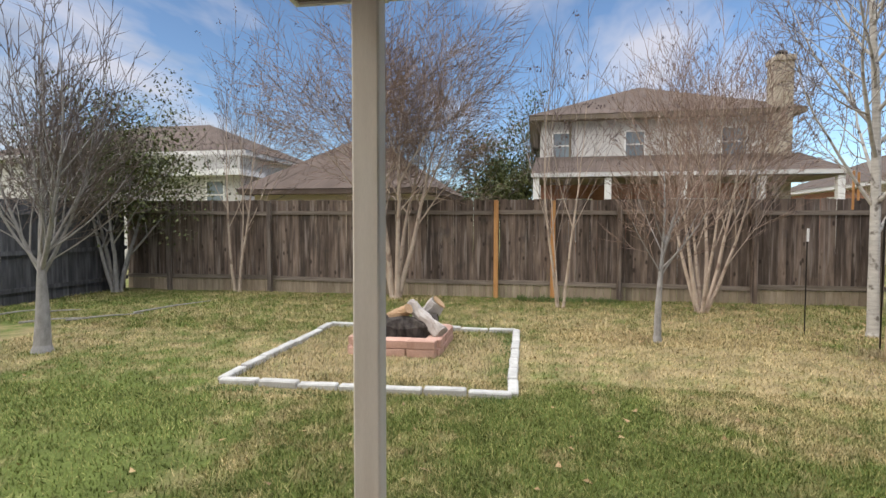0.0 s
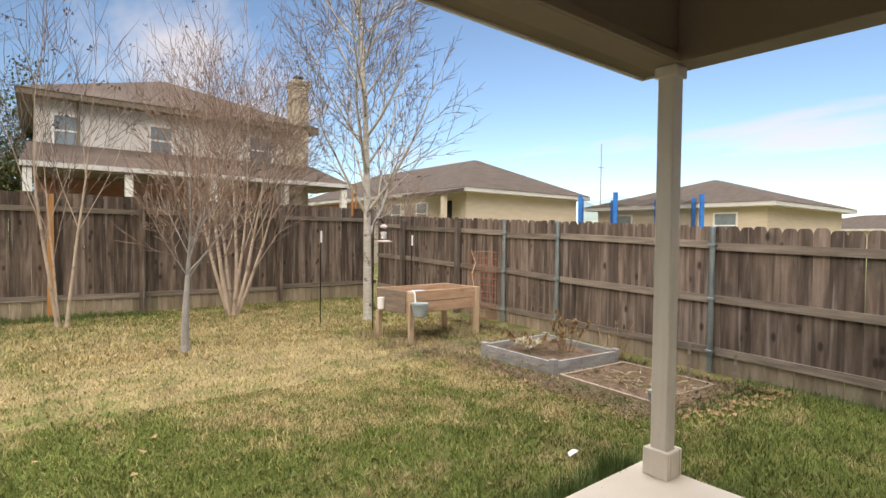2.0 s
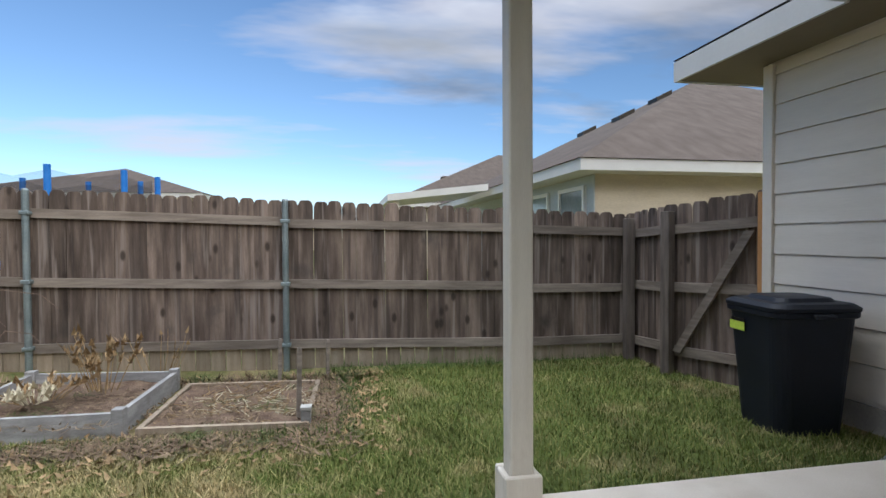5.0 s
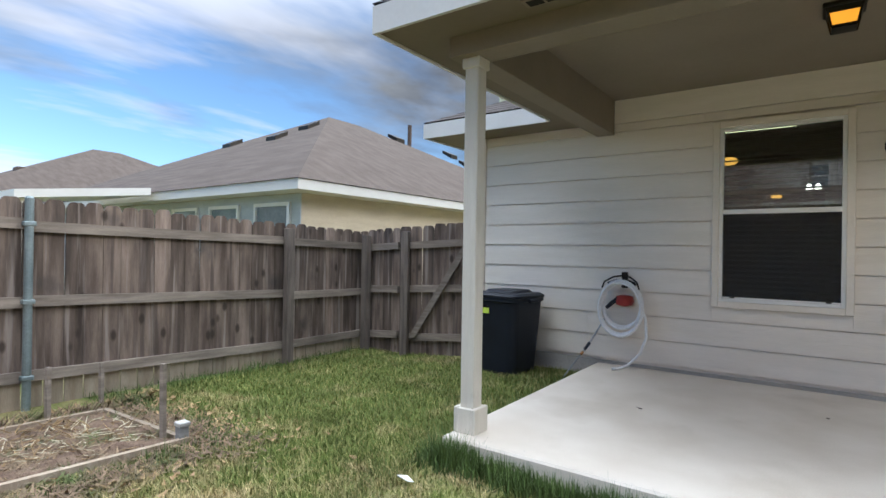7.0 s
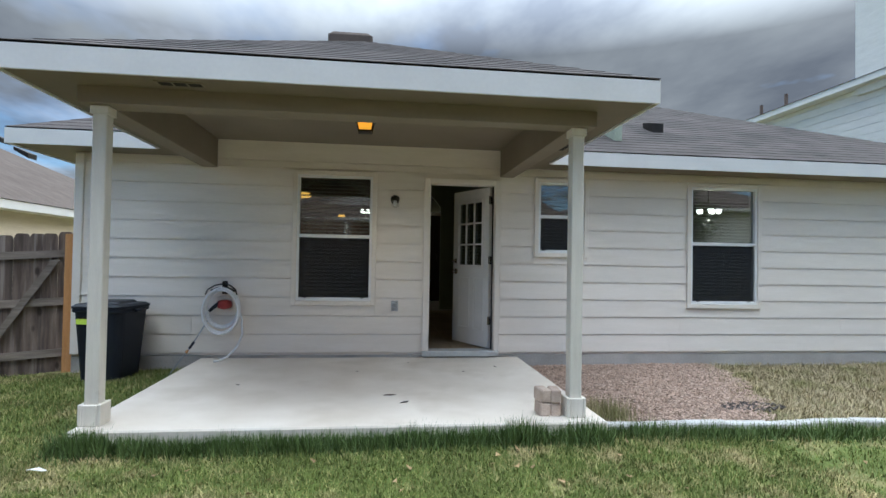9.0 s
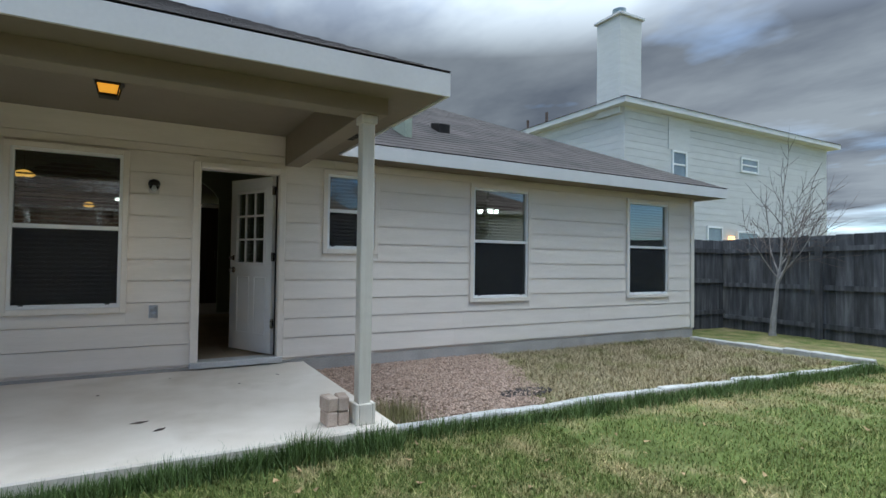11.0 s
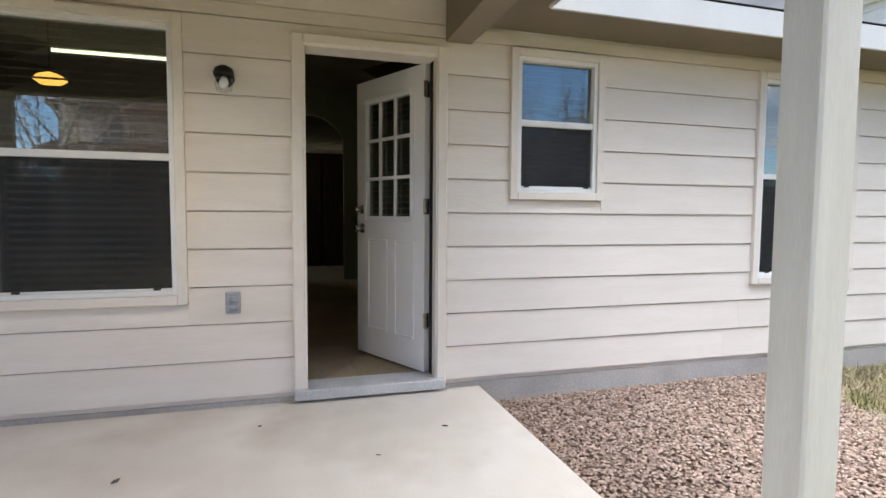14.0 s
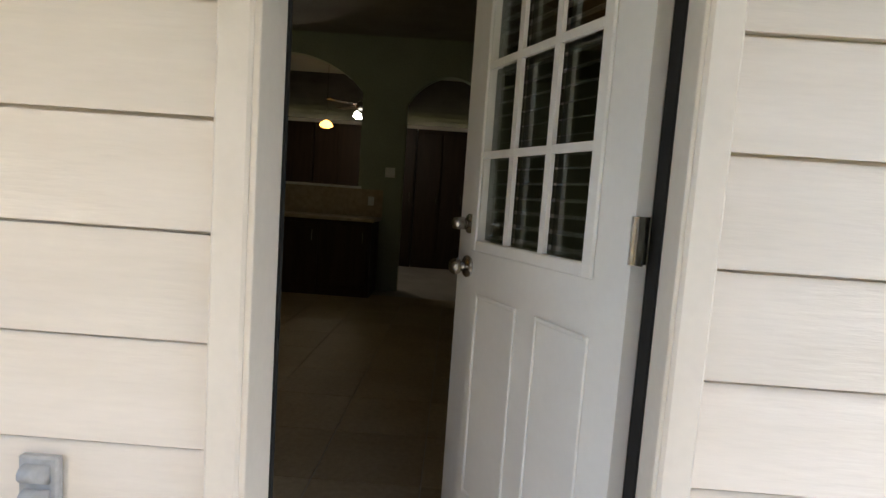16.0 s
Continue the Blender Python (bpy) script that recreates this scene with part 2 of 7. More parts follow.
BIRCHBARK = surf("white_grey_bark", [(0.40, 0.37, 0.33), (0.56, 0.53, 0.48)], 6, 50, 0.9, 0.4, 0.004, (1, 1, 5), patch=((0.16, 0.14, 0.12), 7, 0.58, 0.66))
BLACKPLASTIC = surf("black_navy_plastic", [(0.010, 0.012, 0.018), (0.014, 0.017, 0.026)], 3, 90, 0.5, 0.1, 0.001, spec=0.3)
BLACKMETAL = surf("dark_bronze_metal", [(0.02, 0.017, 0.014), (0.035, 0.03, 0.025)], 8, 60, 0.45, 0.1, 0.001, metal=0.6)
STEEL = surf("brushed_nickel", [(0.45, 0.43, 0.40), (0.55, 0.53, 0.50)], 8, 60, 0.25, 0.02, 0.001, metal=1.0)
WORNALU = surf("worn_aluminium", [(0.52, 0.52, 0.51), (0.62, 0.62, 0.61)], 6, 70, 0.5, 0.2, 0.001, metal=0.25)
GREYPLASTIC = surf("grey_plastic", [(0.36, 0.37, 0.38), (0.43, 0.44, 0.45)], 8, 60, 0.45, 0.02, 0.001)
# near-black that puts the shade of gaps and openings into colour
SHADEBLACK = surf("shade_black", [(0.015, 0.014, 0.013), (0.02, 0.019, 0.018)], 3, 30, 0.9, 0)
GLASS = glass("window_glass", (0.86, 0.93, 0.90), 0.012, 0.72, 0.19)
CLEARGLASS = glass("clear_glass", (0.98, 0.98, 0.98), 0.01, 0.97)
BLIND = surf("blind_slat_grey", [(0.34, 0.34, 0.31), (0.42, 0.42, 0.39)], 4, 50, 0.6, 0, 0.001)

# ---- building helpers ----
HOUSE_SITE = Matrix.Identity(4)
YARD_SITE = pose(0, 0.06, 0, 0, 0, -1.45)  # fences and yard lie slightly turned to the house
SITE = [HOUSE_SITE]


def thing(name, at=(0, 0, 0), label="", category="", group="", kind="", turn=0.0):
    ob = new(name)
    ob.empty_display_size = 0.1
    ob.matrix_basis = SITE[0] @ pose(*at, 0, 0, turn)
    return tagged(ob, label, category, group, kind)


def part(name, bm, material, parent=None, label="", smooth=False, kind="", at=None):
    """Links a bmesh, or a mesh that others share, as one mesh object under a thing or a part."""
    if isinstance(bm, bmesh.types.BMesh):
        mesh = bpy.data.meshes.new(name)
        bm.to_mesh(mesh)
        bm.free()
        mesh.materials.append(material)
        if smooth:
            mesh.polygons.foreach_set("use_smooth", [True] * len(mesh.polygons))
    else:
        mesh = bm
    ob = new(name, mesh)
    if at is not None:
        ob.matrix_basis = at
    ob.parent = parent
    return tagged(ob, label, kind=kind)


def whole(name, bm, material, label, category, group="", kind="", smooth=False, at=None):
    ob = part(name, bm, material, None, label, smooth, kind, SITE[0] @ (at or Matrix.Identity(4)))
    return tagged(ob, label, category, group, kind)


def box(bm, a, b, m=None, bevel=0.0):
    x0, y0, z0 = (min(p, q) for p, q in zip(a, b))
    x1, y1, z1 = (max(p, q) for p, q in zip(a, b))
    vs = [bm.verts.new((x, y, z)) for z in (z0, z1) for y in (y0, y1) for x in (x0, x1)]
    fs = [bm.faces.new([vs[i] for i in f]) for f in ((0, 2, 3, 1), (4, 5, 7, 6), (0, 1, 5, 4), (2, 6, 7, 3), (0, 4, 6, 2), (1, 3, 7, 5))]
    if bevel:
        r = bmesh.ops.bevel(bm, geom=list({e for f in fs for e in f.edges}), offset=bevel, segments=1, affect="EDGES", clamp_overlap=True)
        vs = list({v for v in vs if v.is_valid} | set(r["verts"]))
    if m is not None:
        bmesh.ops.transform(bm, matrix=m, verts=vs)
    return bm


def boxes(*pairs, bevel=0.0):
    bm = bmesh.new()
    for a, b in pairs:
        box(bm, a, b, None, bevel)
    return bm


def prism(bm, outline, along, m=None):
    """A closed outline of (x, y, z) points pushed along a vector."""
    along = Vector(along)
    lo = [bm.verts.new(p) for p in outline]
    hi = [bm.verts.new(Vector(p) + along) for p in outline]
    bm.faces.new(lo[::-1])
    bm.faces.new(hi)
    k = len(lo)
    for i in range(k):
        bm.faces.new((lo[i], lo[(i + 1) % k], hi[(i + 1) % k], hi[i]))
    if m is not None:
        bmesh.ops.transform(bm, matrix=m, verts=lo + hi)
    bmesh.ops.recalc_face_normals(bm, faces=bm.faces)
    return bm


def tube(bm, points, radii, sides=8, cap=True):
    pts = [Vector(p) for p in points]
    if isinstance(radii, (int, float)):
        radii = [radii] * len(pts)
    rings, ref = [], None
    for i, p in enumerate(pts):
        d = (pts[min(i + 1, len(pts) - 1)] - pts[max(i - 1, 0)]).normalized()
        if ref is None:
            ref = d.orthogonal().normalized()
        ref = (ref - d * ref.dot(d)).normalized()
        side = d.cross(ref)
        rings.append([bm.verts.new(p + radii[i] * (math.cos(a) * ref + math.sin(a) * side)) for a in (2 * math.pi * k / sides for k in range(sides))])
    for r, s in zip(rings, rings[1:]):
        for k in range(sides):
            bm.faces.new((r[k], r[(k + 1) % sides], s[(k + 1) % sides], s[k]))
    if cap:
        bm.faces.new(rings[0][::-1])
        bm.faces.new(rings[-1])
    return bm


def lathe(bm, profile, centre, sides=20):
    """Rings of (radius, z) about an upright axis."""
    cx, cy, cz = centre
    rings = [[bm.verts.new((cx + r * math.cos(2 * math.pi * k / sides), cy + r * math.sin(2 * math.pi * k / sides), cz + z)) for k in range(sides)] for r, z in profile]
    for r, s in zip(rings, rings[1:]):
        for k in range(sides):
            bm.faces.new((r[k], r[(k + 1) % sides], s[(k + 1) % sides], s[k]))
    bm.faces.new(rings[0][::-1])
    bm.faces.new(rings[-1])
    return bm


def ground_z(x, y):
    """The lawn: nearly level, a little lower along the side fence and beside the house."""
    low = -0.09 * max(0.0, min(1.0, (x - 3.4) / 2.2)) * max(0.0, min(1.0, (6.5 - y) / 3.0))
    return -0.02 + low + 0.018 * noise.noise(Vector((x * 0.6, y * 0.6, 0))) + 0.008 * noise.noise(Vector((x * 2.3, y * 2.3, 4)))

# ---- ground ----
def lawn_material(name, dark, blade=False):
    """Winter lawn: green blades and straw-coloured dormant grass, in drifts."""
    m = bpy.data.materials.new(name)
    m.use_nodes = True
    n, l = m.node_tree.nodes, m.node_tree.links
    bsdf = n["Principled BSDF"]
    geo = n.new("ShaderNodeNewGeometry")

    def tex(scale, detail):
        t = n.new("ShaderNodeTexNoise")
        t.inputs["Scale"].default_value, t.inputs["Detail"].default_value = scale, detail
        l.new(geo.outputs["Position"], t.inputs["Vector"])
        return t.outputs[0]

    def op(kind, a, b, c=None, clamp=False):
        t = n.new("ShaderNodeMath")
        t.operation, t.use_clamp = kind, clamp
        for slot, v in zip(t.inputs, (a, b, c)):
            if v is None:
                continue
            if isinstance(v, (int, float)):
                slot.default_value = v
            else:
                l.new(v, slot)
        return t.outputs[0]

    def spot(x, y, reach):
        t = n.new("ShaderNodeVectorMath")
        t.operation = "DISTANCE"
        l.new(geo.outputs["Position"], t.inputs[0])
        t.inputs[1].default_value = (x, y, 0)
        return op("SUBTRACT", 1.0, op("DIVIDE", t.outputs["Value"], reach), None, True)

    # straw share: more in the open middle and inside the bordered square, less beside slab, fence and house
    straw = op("ADD", op("MULTIPLY", tex(0.75, 4), 1.3), op("ADD", op("MULTIPLY", tex(3.2, 7), 2.1), op("MULTIPLY", tex(13.0, 4), 0.5)))
    straw = op("SUBTRACT", straw, 1.66)
    for x, y, reach, weight in ((2.2, 7.2, 3.6, 0.62), (-1.6, 6.0, 2.1, 0.75), (-5.8, 6.0, 2.0, 0.3), (3.8, 4.6, 1.8, 0.3), (-4.4, 0.9, 2.6, 0.55), (4.8, 1.0, 2.6, -0.55), (1.2, 2.9, 2.4, -0.42), (-4.0, 4.0, 1.8, -0.35), (-8.0, 9.0, 2.5, -0.3), (0.3, 4.4, 1.0, -0.45), (-2.6, 3.3, 2.2, -0.4)):
        straw = op("ADD", straw, op("MULTIPLY", spot(x, y, reach), weight))
    straw = op("MULTIPLY", straw, 1.25, None, True)
    mixc = n.new("ShaderNodeMix")
    mixc.data_type = "RGBA"
    mixc.inputs[6].default_value = (0.140 * dark, 0.176 * dark, 0.043 * dark, 1)
    mixc.inputs[7].default_value = (0.40 * dark, 0.315 * dark, 0.165 * dark, 1)
    if blade:
        straw = op("ADD", straw, op("MULTIPLY", op("SUBTRACT", geo.outputs["Random Per Island"], 0.5), 0.75), None, True)
    l.new(straw, mixc.inputs[0])
    hsv = n.new("ShaderNodeHueSaturation")
    l.new(mixc.outputs[2], hsv.inputs["Color"])
    value = op("MULTIPLY", op("MULTIPLY_ADD", tex(38.0, 5), 1.1, 0.45), op("MULTIPLY_ADD", tex(2.6, 6), 0.9, 0.55))
    if blade:
        value = op("MULTIPLY", value, op("MULTIPLY_ADD", geo.outputs["Random Per Island"], 0.7, 0.65))
    l.new(value, hsv.inputs["Value"])
    l.new(hsv.outputs[0], bsdf.inputs["Base Color"])
    bsdf.inputs["Roughness"].default_value = 0.9
    bsdf.inputs["Specular IOR Level"].default_value = 0.15
    if not blade:
        b = n.new("ShaderNodeBump")
        b.inputs["Strength"].default_value, b.inputs["Distance"].default_value = 0.6, 0.03
        l.new(tex(38.0, 5), b.inputs["Height"])
        l.new(b.outputs[0], bsdf.inputs["Normal"])
    return m


LAWN, BLADES = lawn_material("lawn", 0.75), lawn_material("grass_blades", 1.0, True)


def axis(lo, hi, step, far):
    mid = list(np.arange(lo, hi + step / 2, step))
    out = [2, 6, 14, 30, 70, 160, 400, far]
    return [lo - o for o in reversed(out)] + mid + [hi + o for o in out]


gx, gy = axis(-9.6, 7.0, 0.22, 1500), axis(-1.5, 11.6, 0.22, 1500)
gverts = [(x, y, ground_z(x, y) if -9.7 < x < 7.1 and -1.6 < y < 11.7 else -0.06) for y in gy for x in gx]
nx = len(gx)
gfaces = [(j * nx + i, j * nx + i + 1, (j + 1) * nx + i + 1, (j + 1) * nx + i) for j in range(len(gy) - 1) for i in range(nx - 1)]
gm = bpy.data.meshes.new("ground")
gm.from_pydata(gverts, [], gfaces)
gm.materials.append(LAWN)
gm.polygons.foreach_set("use_smooth", [True] * len(gm.polygons))
tagged(new("ground", gm), "winter lawn, patchy green and straw-coloured grass", "ground", kind="structure")

# ---- patio slab ----
SLAB_X0, SLAB_X1, SLAB_Y1, SLAB_Z, WALL = -0.62, 3.12, 2.16, 0.10, -0.44
slab = bmesh.new()
box(slab, (SLAB_X0, WALL - 0.02, -0.25), (SLAB_X1, SLAB_Y1, SLAB_Z), None, 0.012)
tagged(part("patio_slab", slab, CONCRETE), "pale concrete patio slab with faint stains", "patio", kind="structure")

# ---- the house: rear wall, roofs, porch ----
HX0, HX1, HBACK = -7.48, 4.50, -9.0      # ends of the rear wall, and the front of the house
SOFFIT_Z, FASCIA_Z = 2.41, 2.57          # under and top of the eaves
COURSE0, COURSE = 0.164, 0.2165          # lowest siding edge, and the height that each board shows
DOOR = (-0.297, 0.492, 0.13, 2.20)      # opening: x0, x1, z0, z1
WINDOWS = {                              # glass openings, inside the trim
    "window_1": (1.192, 2.066, 0.770, 2.256),
    "window_2": (-1.438, -0.852, 1.385, 2.262),
    "window_3": (-3.785, -2.865, 0.765, 2.27),
    "window_4": (-6.785, -5.845, 0.755, 2.27),
}
OPENINGS = [DOOR] + list(WINDOWS.values())


def wall_boxes(bm, x0, x1, y0, y1, z0, z1, holes):
    """A wall with rectangular holes, as upright strips that butt end to end."""
    cuts = sorted({x0, x1, *[c for h in holes for c in h[:2] if x0 < c < x1]})
    for a, b in zip(cuts, cuts[1:]):
        spans = sorted((h[2], h[3]) for h in holes if h[0] < (a + b) / 2 < h[1])
        low = z0
        for s, e in spans:
            if s > low:
                box(bm, (a, y0, low), (b, y1, s))
            low = e
        if z1 > low:
            box(bm, (a, y0, low), (b, y1, z1))
    return bm


wall_rear = part("wall_rear", wall_boxes(bmesh.new(), HX0, HX1, WALL - 0.15, WALL - 0.022, 0.13, 2.60, [(DOOR[0] - 0.021, DOOR[1] + 0.021, 0.13, DOOR[3] + 0.021)] + OPENINGS[1:]), SIDING)
tagged(wall_rear, "beige lap-sided rear wall of the house", "wall", kind="structure")
side = bmesh.new()
box(side, (HX0, HBACK, -0.1), (HX0 + 0.15, WALL - 0.151, 2.60))
tagged(part("wall_side_1", side, SIDING), "beige side wall of the house", "wall", kind="structure")
side = bmesh.new()
box(side, (HX1 - 0.15, HBACK, -0.1), (HX1, WALL - 0.151, 2.60))
tagged(part("wall_side_2", side, SIDING), "beige side wall of the house", "wall", kind="structure")
front = bmesh.new()
box(front, (HX0 + 0.151, HBACK, -0.1), (HX1 - 0.151, HBACK + 0.15, 2.60))
tagged(part("wall_front", front, SIDING), "closed front wall of the house", "wall", kind="structure")
found = boxes(((HX0 - 0.004, WALL - 0.15, -0.3), (SLAB_X0, WALL - 0.012, 0.128)), ((SLAB_X1, WALL - 0.15, -0.3), (HX1 + 0.004, WALL - 0.012, 0.128)), ((SLAB_X0, WALL - 0.15, -0.3), (SLAB_X1, WALL - 0.016, 0.128)))
tagged(part("foundation", found, FOUNDATION), "grey concrete foundation edge under the siding", "foundation", kind="structure")


def siding_board(x0, x1, z, h):
    """One lap board: thick at its lower edge, tucked under the board above."""
    bm = bmesh.new()
    y = WALL
    prism(bm, [(x0, y - 0.0215, z + 0.002), (x0, y + 0.004, z), (x0, y + 0.004, z + 0.003), (x0, y - 0.006, z + h - 0.007), (x0, y - 0.0215, z + h - 0.007)], (x1 - x0, 0, 0))
    return bm


rng = random.Random(4)
z = COURSE0
while z < 2.40:
    h = min(COURSE, 2.41 - z)
    blocked = [(d[0] - 0.051, d[1] + 0.051) for d in OPENINGS if d[2] - 0.05 < z + h - 0.01 and d[3] + 0.05 > z + 0.01]
    spans, start = [], HX0 + 0.09
    for a, b in sorted(blocked) + [(HX1 - 0.09, 99)]:
        if a > start:
            spans.append((start, min(a, HX1 - 0.09)))
        start = max(start, b)
    for a, b in spans:
        while b - a > 3.8:
            cut = a + rng.uniform(2.2, 3.4)
            part("plank", siding_board(a, cut - 0.0015, z, h), SIDING, wall_rear)
            a = cut
        part("plank", siding_board(a, b, z, h), SIDING, wall_rear)
    # part boards under and over the openings
    for d in OPENINGS:
        if z < d[2] - 0.075 < z + h - 0.012:
            part("plank", siding_board(d[0] - 0.0505, d[1] + 0.0505, z, d[2] - 0.05 - z), SIDING, wall_rear)
        if z + 0.004 < d[3] + 0.06 < z + h - 0.02:
            part("plank", siding_board(d[0] - 0.0505, d[1] + 0.0505, d[3] + 0.05, z + h - d[3] - 0.05), SIDING, wall_rear)
    z += COURSE
for x0, x1 in ((HX0 - 0.004, HX0 + 0.085), (HX1 - 0.085, HX1 + 0.004)):
    tagged(part("trim", boxes(((x0, WALL - 0.02, 0.15), (x1, WALL + 0.022, 2.41)), bevel=0.004), TRIM), "painted corner board of the house", "trim", kind="structure")

# eaves of the main roof
EY, EX0, EX1 = 0.0, -7.80, 4.97          # eave line: front y, ends
SLOPE = 0.47


def shingle_slope(bm, corners, rows, thick=0.006):
    """A roof plane as overlapping shingle rows; corners: eave a, eave b, top b, top a."""
    a, b, c, d = (Vector(p) for p in corners)
    normal = (b - a).cross(d - a).normalized()
    if normal.z < 0:
        normal = -normal
    for i in range(rows):
        f, g = i / rows, (i + 1.15) / rows
        g = min(g, 1.0)
        p, q, r, s = a.lerp(d, f), b.lerp(c, f), b.lerp(c, g), a.lerp(d, g)
        lift = normal * thick
        vs = [bm.verts.new(v) for v in (p, q, q + lift, p + lift, r + lift * 0.15, s + lift * 0.15)]
        bm.faces.new((vs[0], vs[1], vs[2], vs[3]))
        if (vs[4].co - vs[5].co).length > 1e-4:
            bm.faces.new((vs[3], vs[2], vs[4], vs[5]))
        else:
            bm.faces.new((vs[3], vs[2], vs[4]))
    return bm


def hip(x0, x1, y0, y1, z, slope):
    """Corner and ridge points of a hip roof whose ridge runs along the longer side."""
    dx, dy = x1 - x0, y1 - y0
    if dx > dy:
        r = dy / 2
        return (x0 + r, y0 + r, z + r * slope), (x1 - r, y0 + r, z + r * slope)
    r = dx / 2
    return (x0 + r, y0 + r, z + r * slope), (x0 + r, y1 - r, z + r * slope)


PX0, PX1, PY = -0.86, 3.47, 2.42         # eave line of the porch roof
RZ0, RUN = FASCIA_Z + 0.01, (EY - HBACK + 0.4) / 2
RIDGE_Y, RIDGE_Z = EY - RUN, RZ0 + RUN * SLOPE
RIDGE_A, RIDGE_B = (EX0 + RUN, RIDGE_Y, RIDGE_Z), (EX1 - RUN, RIDGE_Y, RIDGE_Z)
bm = bmesh.new()
front_y = HBACK - 0.4
shingle_slope(bm, [(EX0, front_y, RZ0), (EX1, front_y, RZ0), RIDGE_B, RIDGE_A], 34)
shingle_slope(bm, [(EX1, front_y, RZ0), (EX1, EY, RZ0), RIDGE_B, RIDGE_B], 34)
shingle_slope(bm, [(EX0, EY, RZ0), (EX0, front_y, RZ0), RIDGE_A, RIDGE_A], 34)
shingle_slope(bm, [(PX0, EY, RZ0), (EX0, EY, RZ0), RIDGE_A, (PX0, RIDGE_Y, RIDGE_Z)], 34)
hip_y = EY - (EX1 - PX1)
shingle_slope(bm, [(EX1, EY, RZ0), (PX1, EY, RZ0), (PX1, hip_y, RZ0 + (EY - hip_y) * SLOPE), (PX1, hip_y, RZ0 + (EY - hip_y) * SLOPE)], 11)
low_y = WALL - 0.01
shingle_slope(bm, [(PX1, low_y, RZ0 + (EY - low_y) * SLOPE), (PX0, low_y, RZ0 + (EY - low_y) * SLOPE), (PX0, hip_y, RZ0 + (EY - hip_y) * SLOPE), (PX1, hip_y, RZ0 + (EY - hip_y) * SLOPE)], 8)
shingle_slope(bm, [(PX1, hip_y, RZ0 + (EY - hip_y) * SLOPE), (PX0, hip_y, RZ0 + (EY - hip_y) * SLOPE), (PX0, RIDGE_Y, RIDGE_Z), RIDGE_B], 23)
roof_main = part("roof_main", bm, SHINGLE)
tagged(roof_main, "dark brown-grey asphalt shingle roof of the house", "roof", kind="structure")
# porch roof: hip at its free end, running back into the main roof
pm, pr = (PX0 + PX1) / 2, (PX1 - PX0) / 2
ptop = FASCIA_Z + 0.012 + pr * SLOPE
bm = bmesh.new()
pz = FASCIA_Z + 0.012
back = -3.4
shingle_slope(bm, [(PX1, PY, pz), (PX0, PY, pz), (pm, PY - pr, ptop), (pm, PY - pr, ptop)], 15)
shingle_slope(bm, [(PX0, PY, pz), (PX0, back, pz), (pm, back, ptop), (pm, PY - pr, ptop)], 15)
shingle_slope(bm, [(PX1, back, pz), (PX1, PY, pz), (pm, PY - pr, ptop), (pm, back, ptop)], 15)
tagged(part("roof_porch", bm, SHINGLE), "dark asphalt shingle hip roof over the patio", "roof", kind="structure")
# fascia boards, soffits
F = 0.022
FASCIAS = (((EX0, EY - F, SOFFIT_Z), (PX0 + 0.001, EY, FASCIA_Z)), ((PX1 - 0.001, EY - F, SOFFIT_Z), (EX1, EY, FASCIA_Z)),
            ((EX0, HBACK - 0.4, SOFFIT_Z), (EX0 + F, EY - F, FASCIA_Z)), ((EX1 - F, HBACK - 0.4, SOFFIT_Z), (EX1, EY - F, FASCIA_Z)),
            ((PX0, PY - F, SOFFIT_Z), (PX1, PY, FASCIA_Z)), ((PX0, EY, SOFFIT_Z), (PX0 + F, PY - F, FASCIA_Z)), ((PX1 - F, EY, SOFFIT_Z), (PX1, PY - F, FASCIA_Z)))
for pair in FASCIAS:
    tagged(part("fascia", boxes(pair), FASCIA), "off-white painted fascia board along the eaves", "fascia", kind="structure")
BX0, BX1, BY = -0.53, 3.15, 2.10         # outer faces of the porch beams
BW, BEAM_Z = 0.17, 2.305
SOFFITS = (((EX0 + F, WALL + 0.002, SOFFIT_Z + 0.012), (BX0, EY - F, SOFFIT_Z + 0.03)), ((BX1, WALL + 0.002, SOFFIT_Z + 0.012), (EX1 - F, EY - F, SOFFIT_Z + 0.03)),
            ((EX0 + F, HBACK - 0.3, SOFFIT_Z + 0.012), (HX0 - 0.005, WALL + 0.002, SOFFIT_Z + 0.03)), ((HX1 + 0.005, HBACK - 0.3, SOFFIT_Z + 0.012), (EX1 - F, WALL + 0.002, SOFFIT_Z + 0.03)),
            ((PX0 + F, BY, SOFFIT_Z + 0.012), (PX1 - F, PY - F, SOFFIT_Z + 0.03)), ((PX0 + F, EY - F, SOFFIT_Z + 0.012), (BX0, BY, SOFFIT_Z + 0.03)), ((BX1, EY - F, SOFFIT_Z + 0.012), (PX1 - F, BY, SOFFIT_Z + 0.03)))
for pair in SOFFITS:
    tagged(part("soffit", boxes(pair), SHADED_SOFFIT), "tan painted soffit board under the eaves, darkened to hold its shade", "soffit", kind="structure")
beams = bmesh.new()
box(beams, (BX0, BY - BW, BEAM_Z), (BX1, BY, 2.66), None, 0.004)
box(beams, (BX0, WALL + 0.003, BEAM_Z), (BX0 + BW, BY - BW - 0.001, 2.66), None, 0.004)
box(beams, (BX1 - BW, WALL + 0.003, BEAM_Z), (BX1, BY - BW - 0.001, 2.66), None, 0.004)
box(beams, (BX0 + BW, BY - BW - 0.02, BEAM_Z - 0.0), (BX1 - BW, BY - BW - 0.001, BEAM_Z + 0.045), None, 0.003)
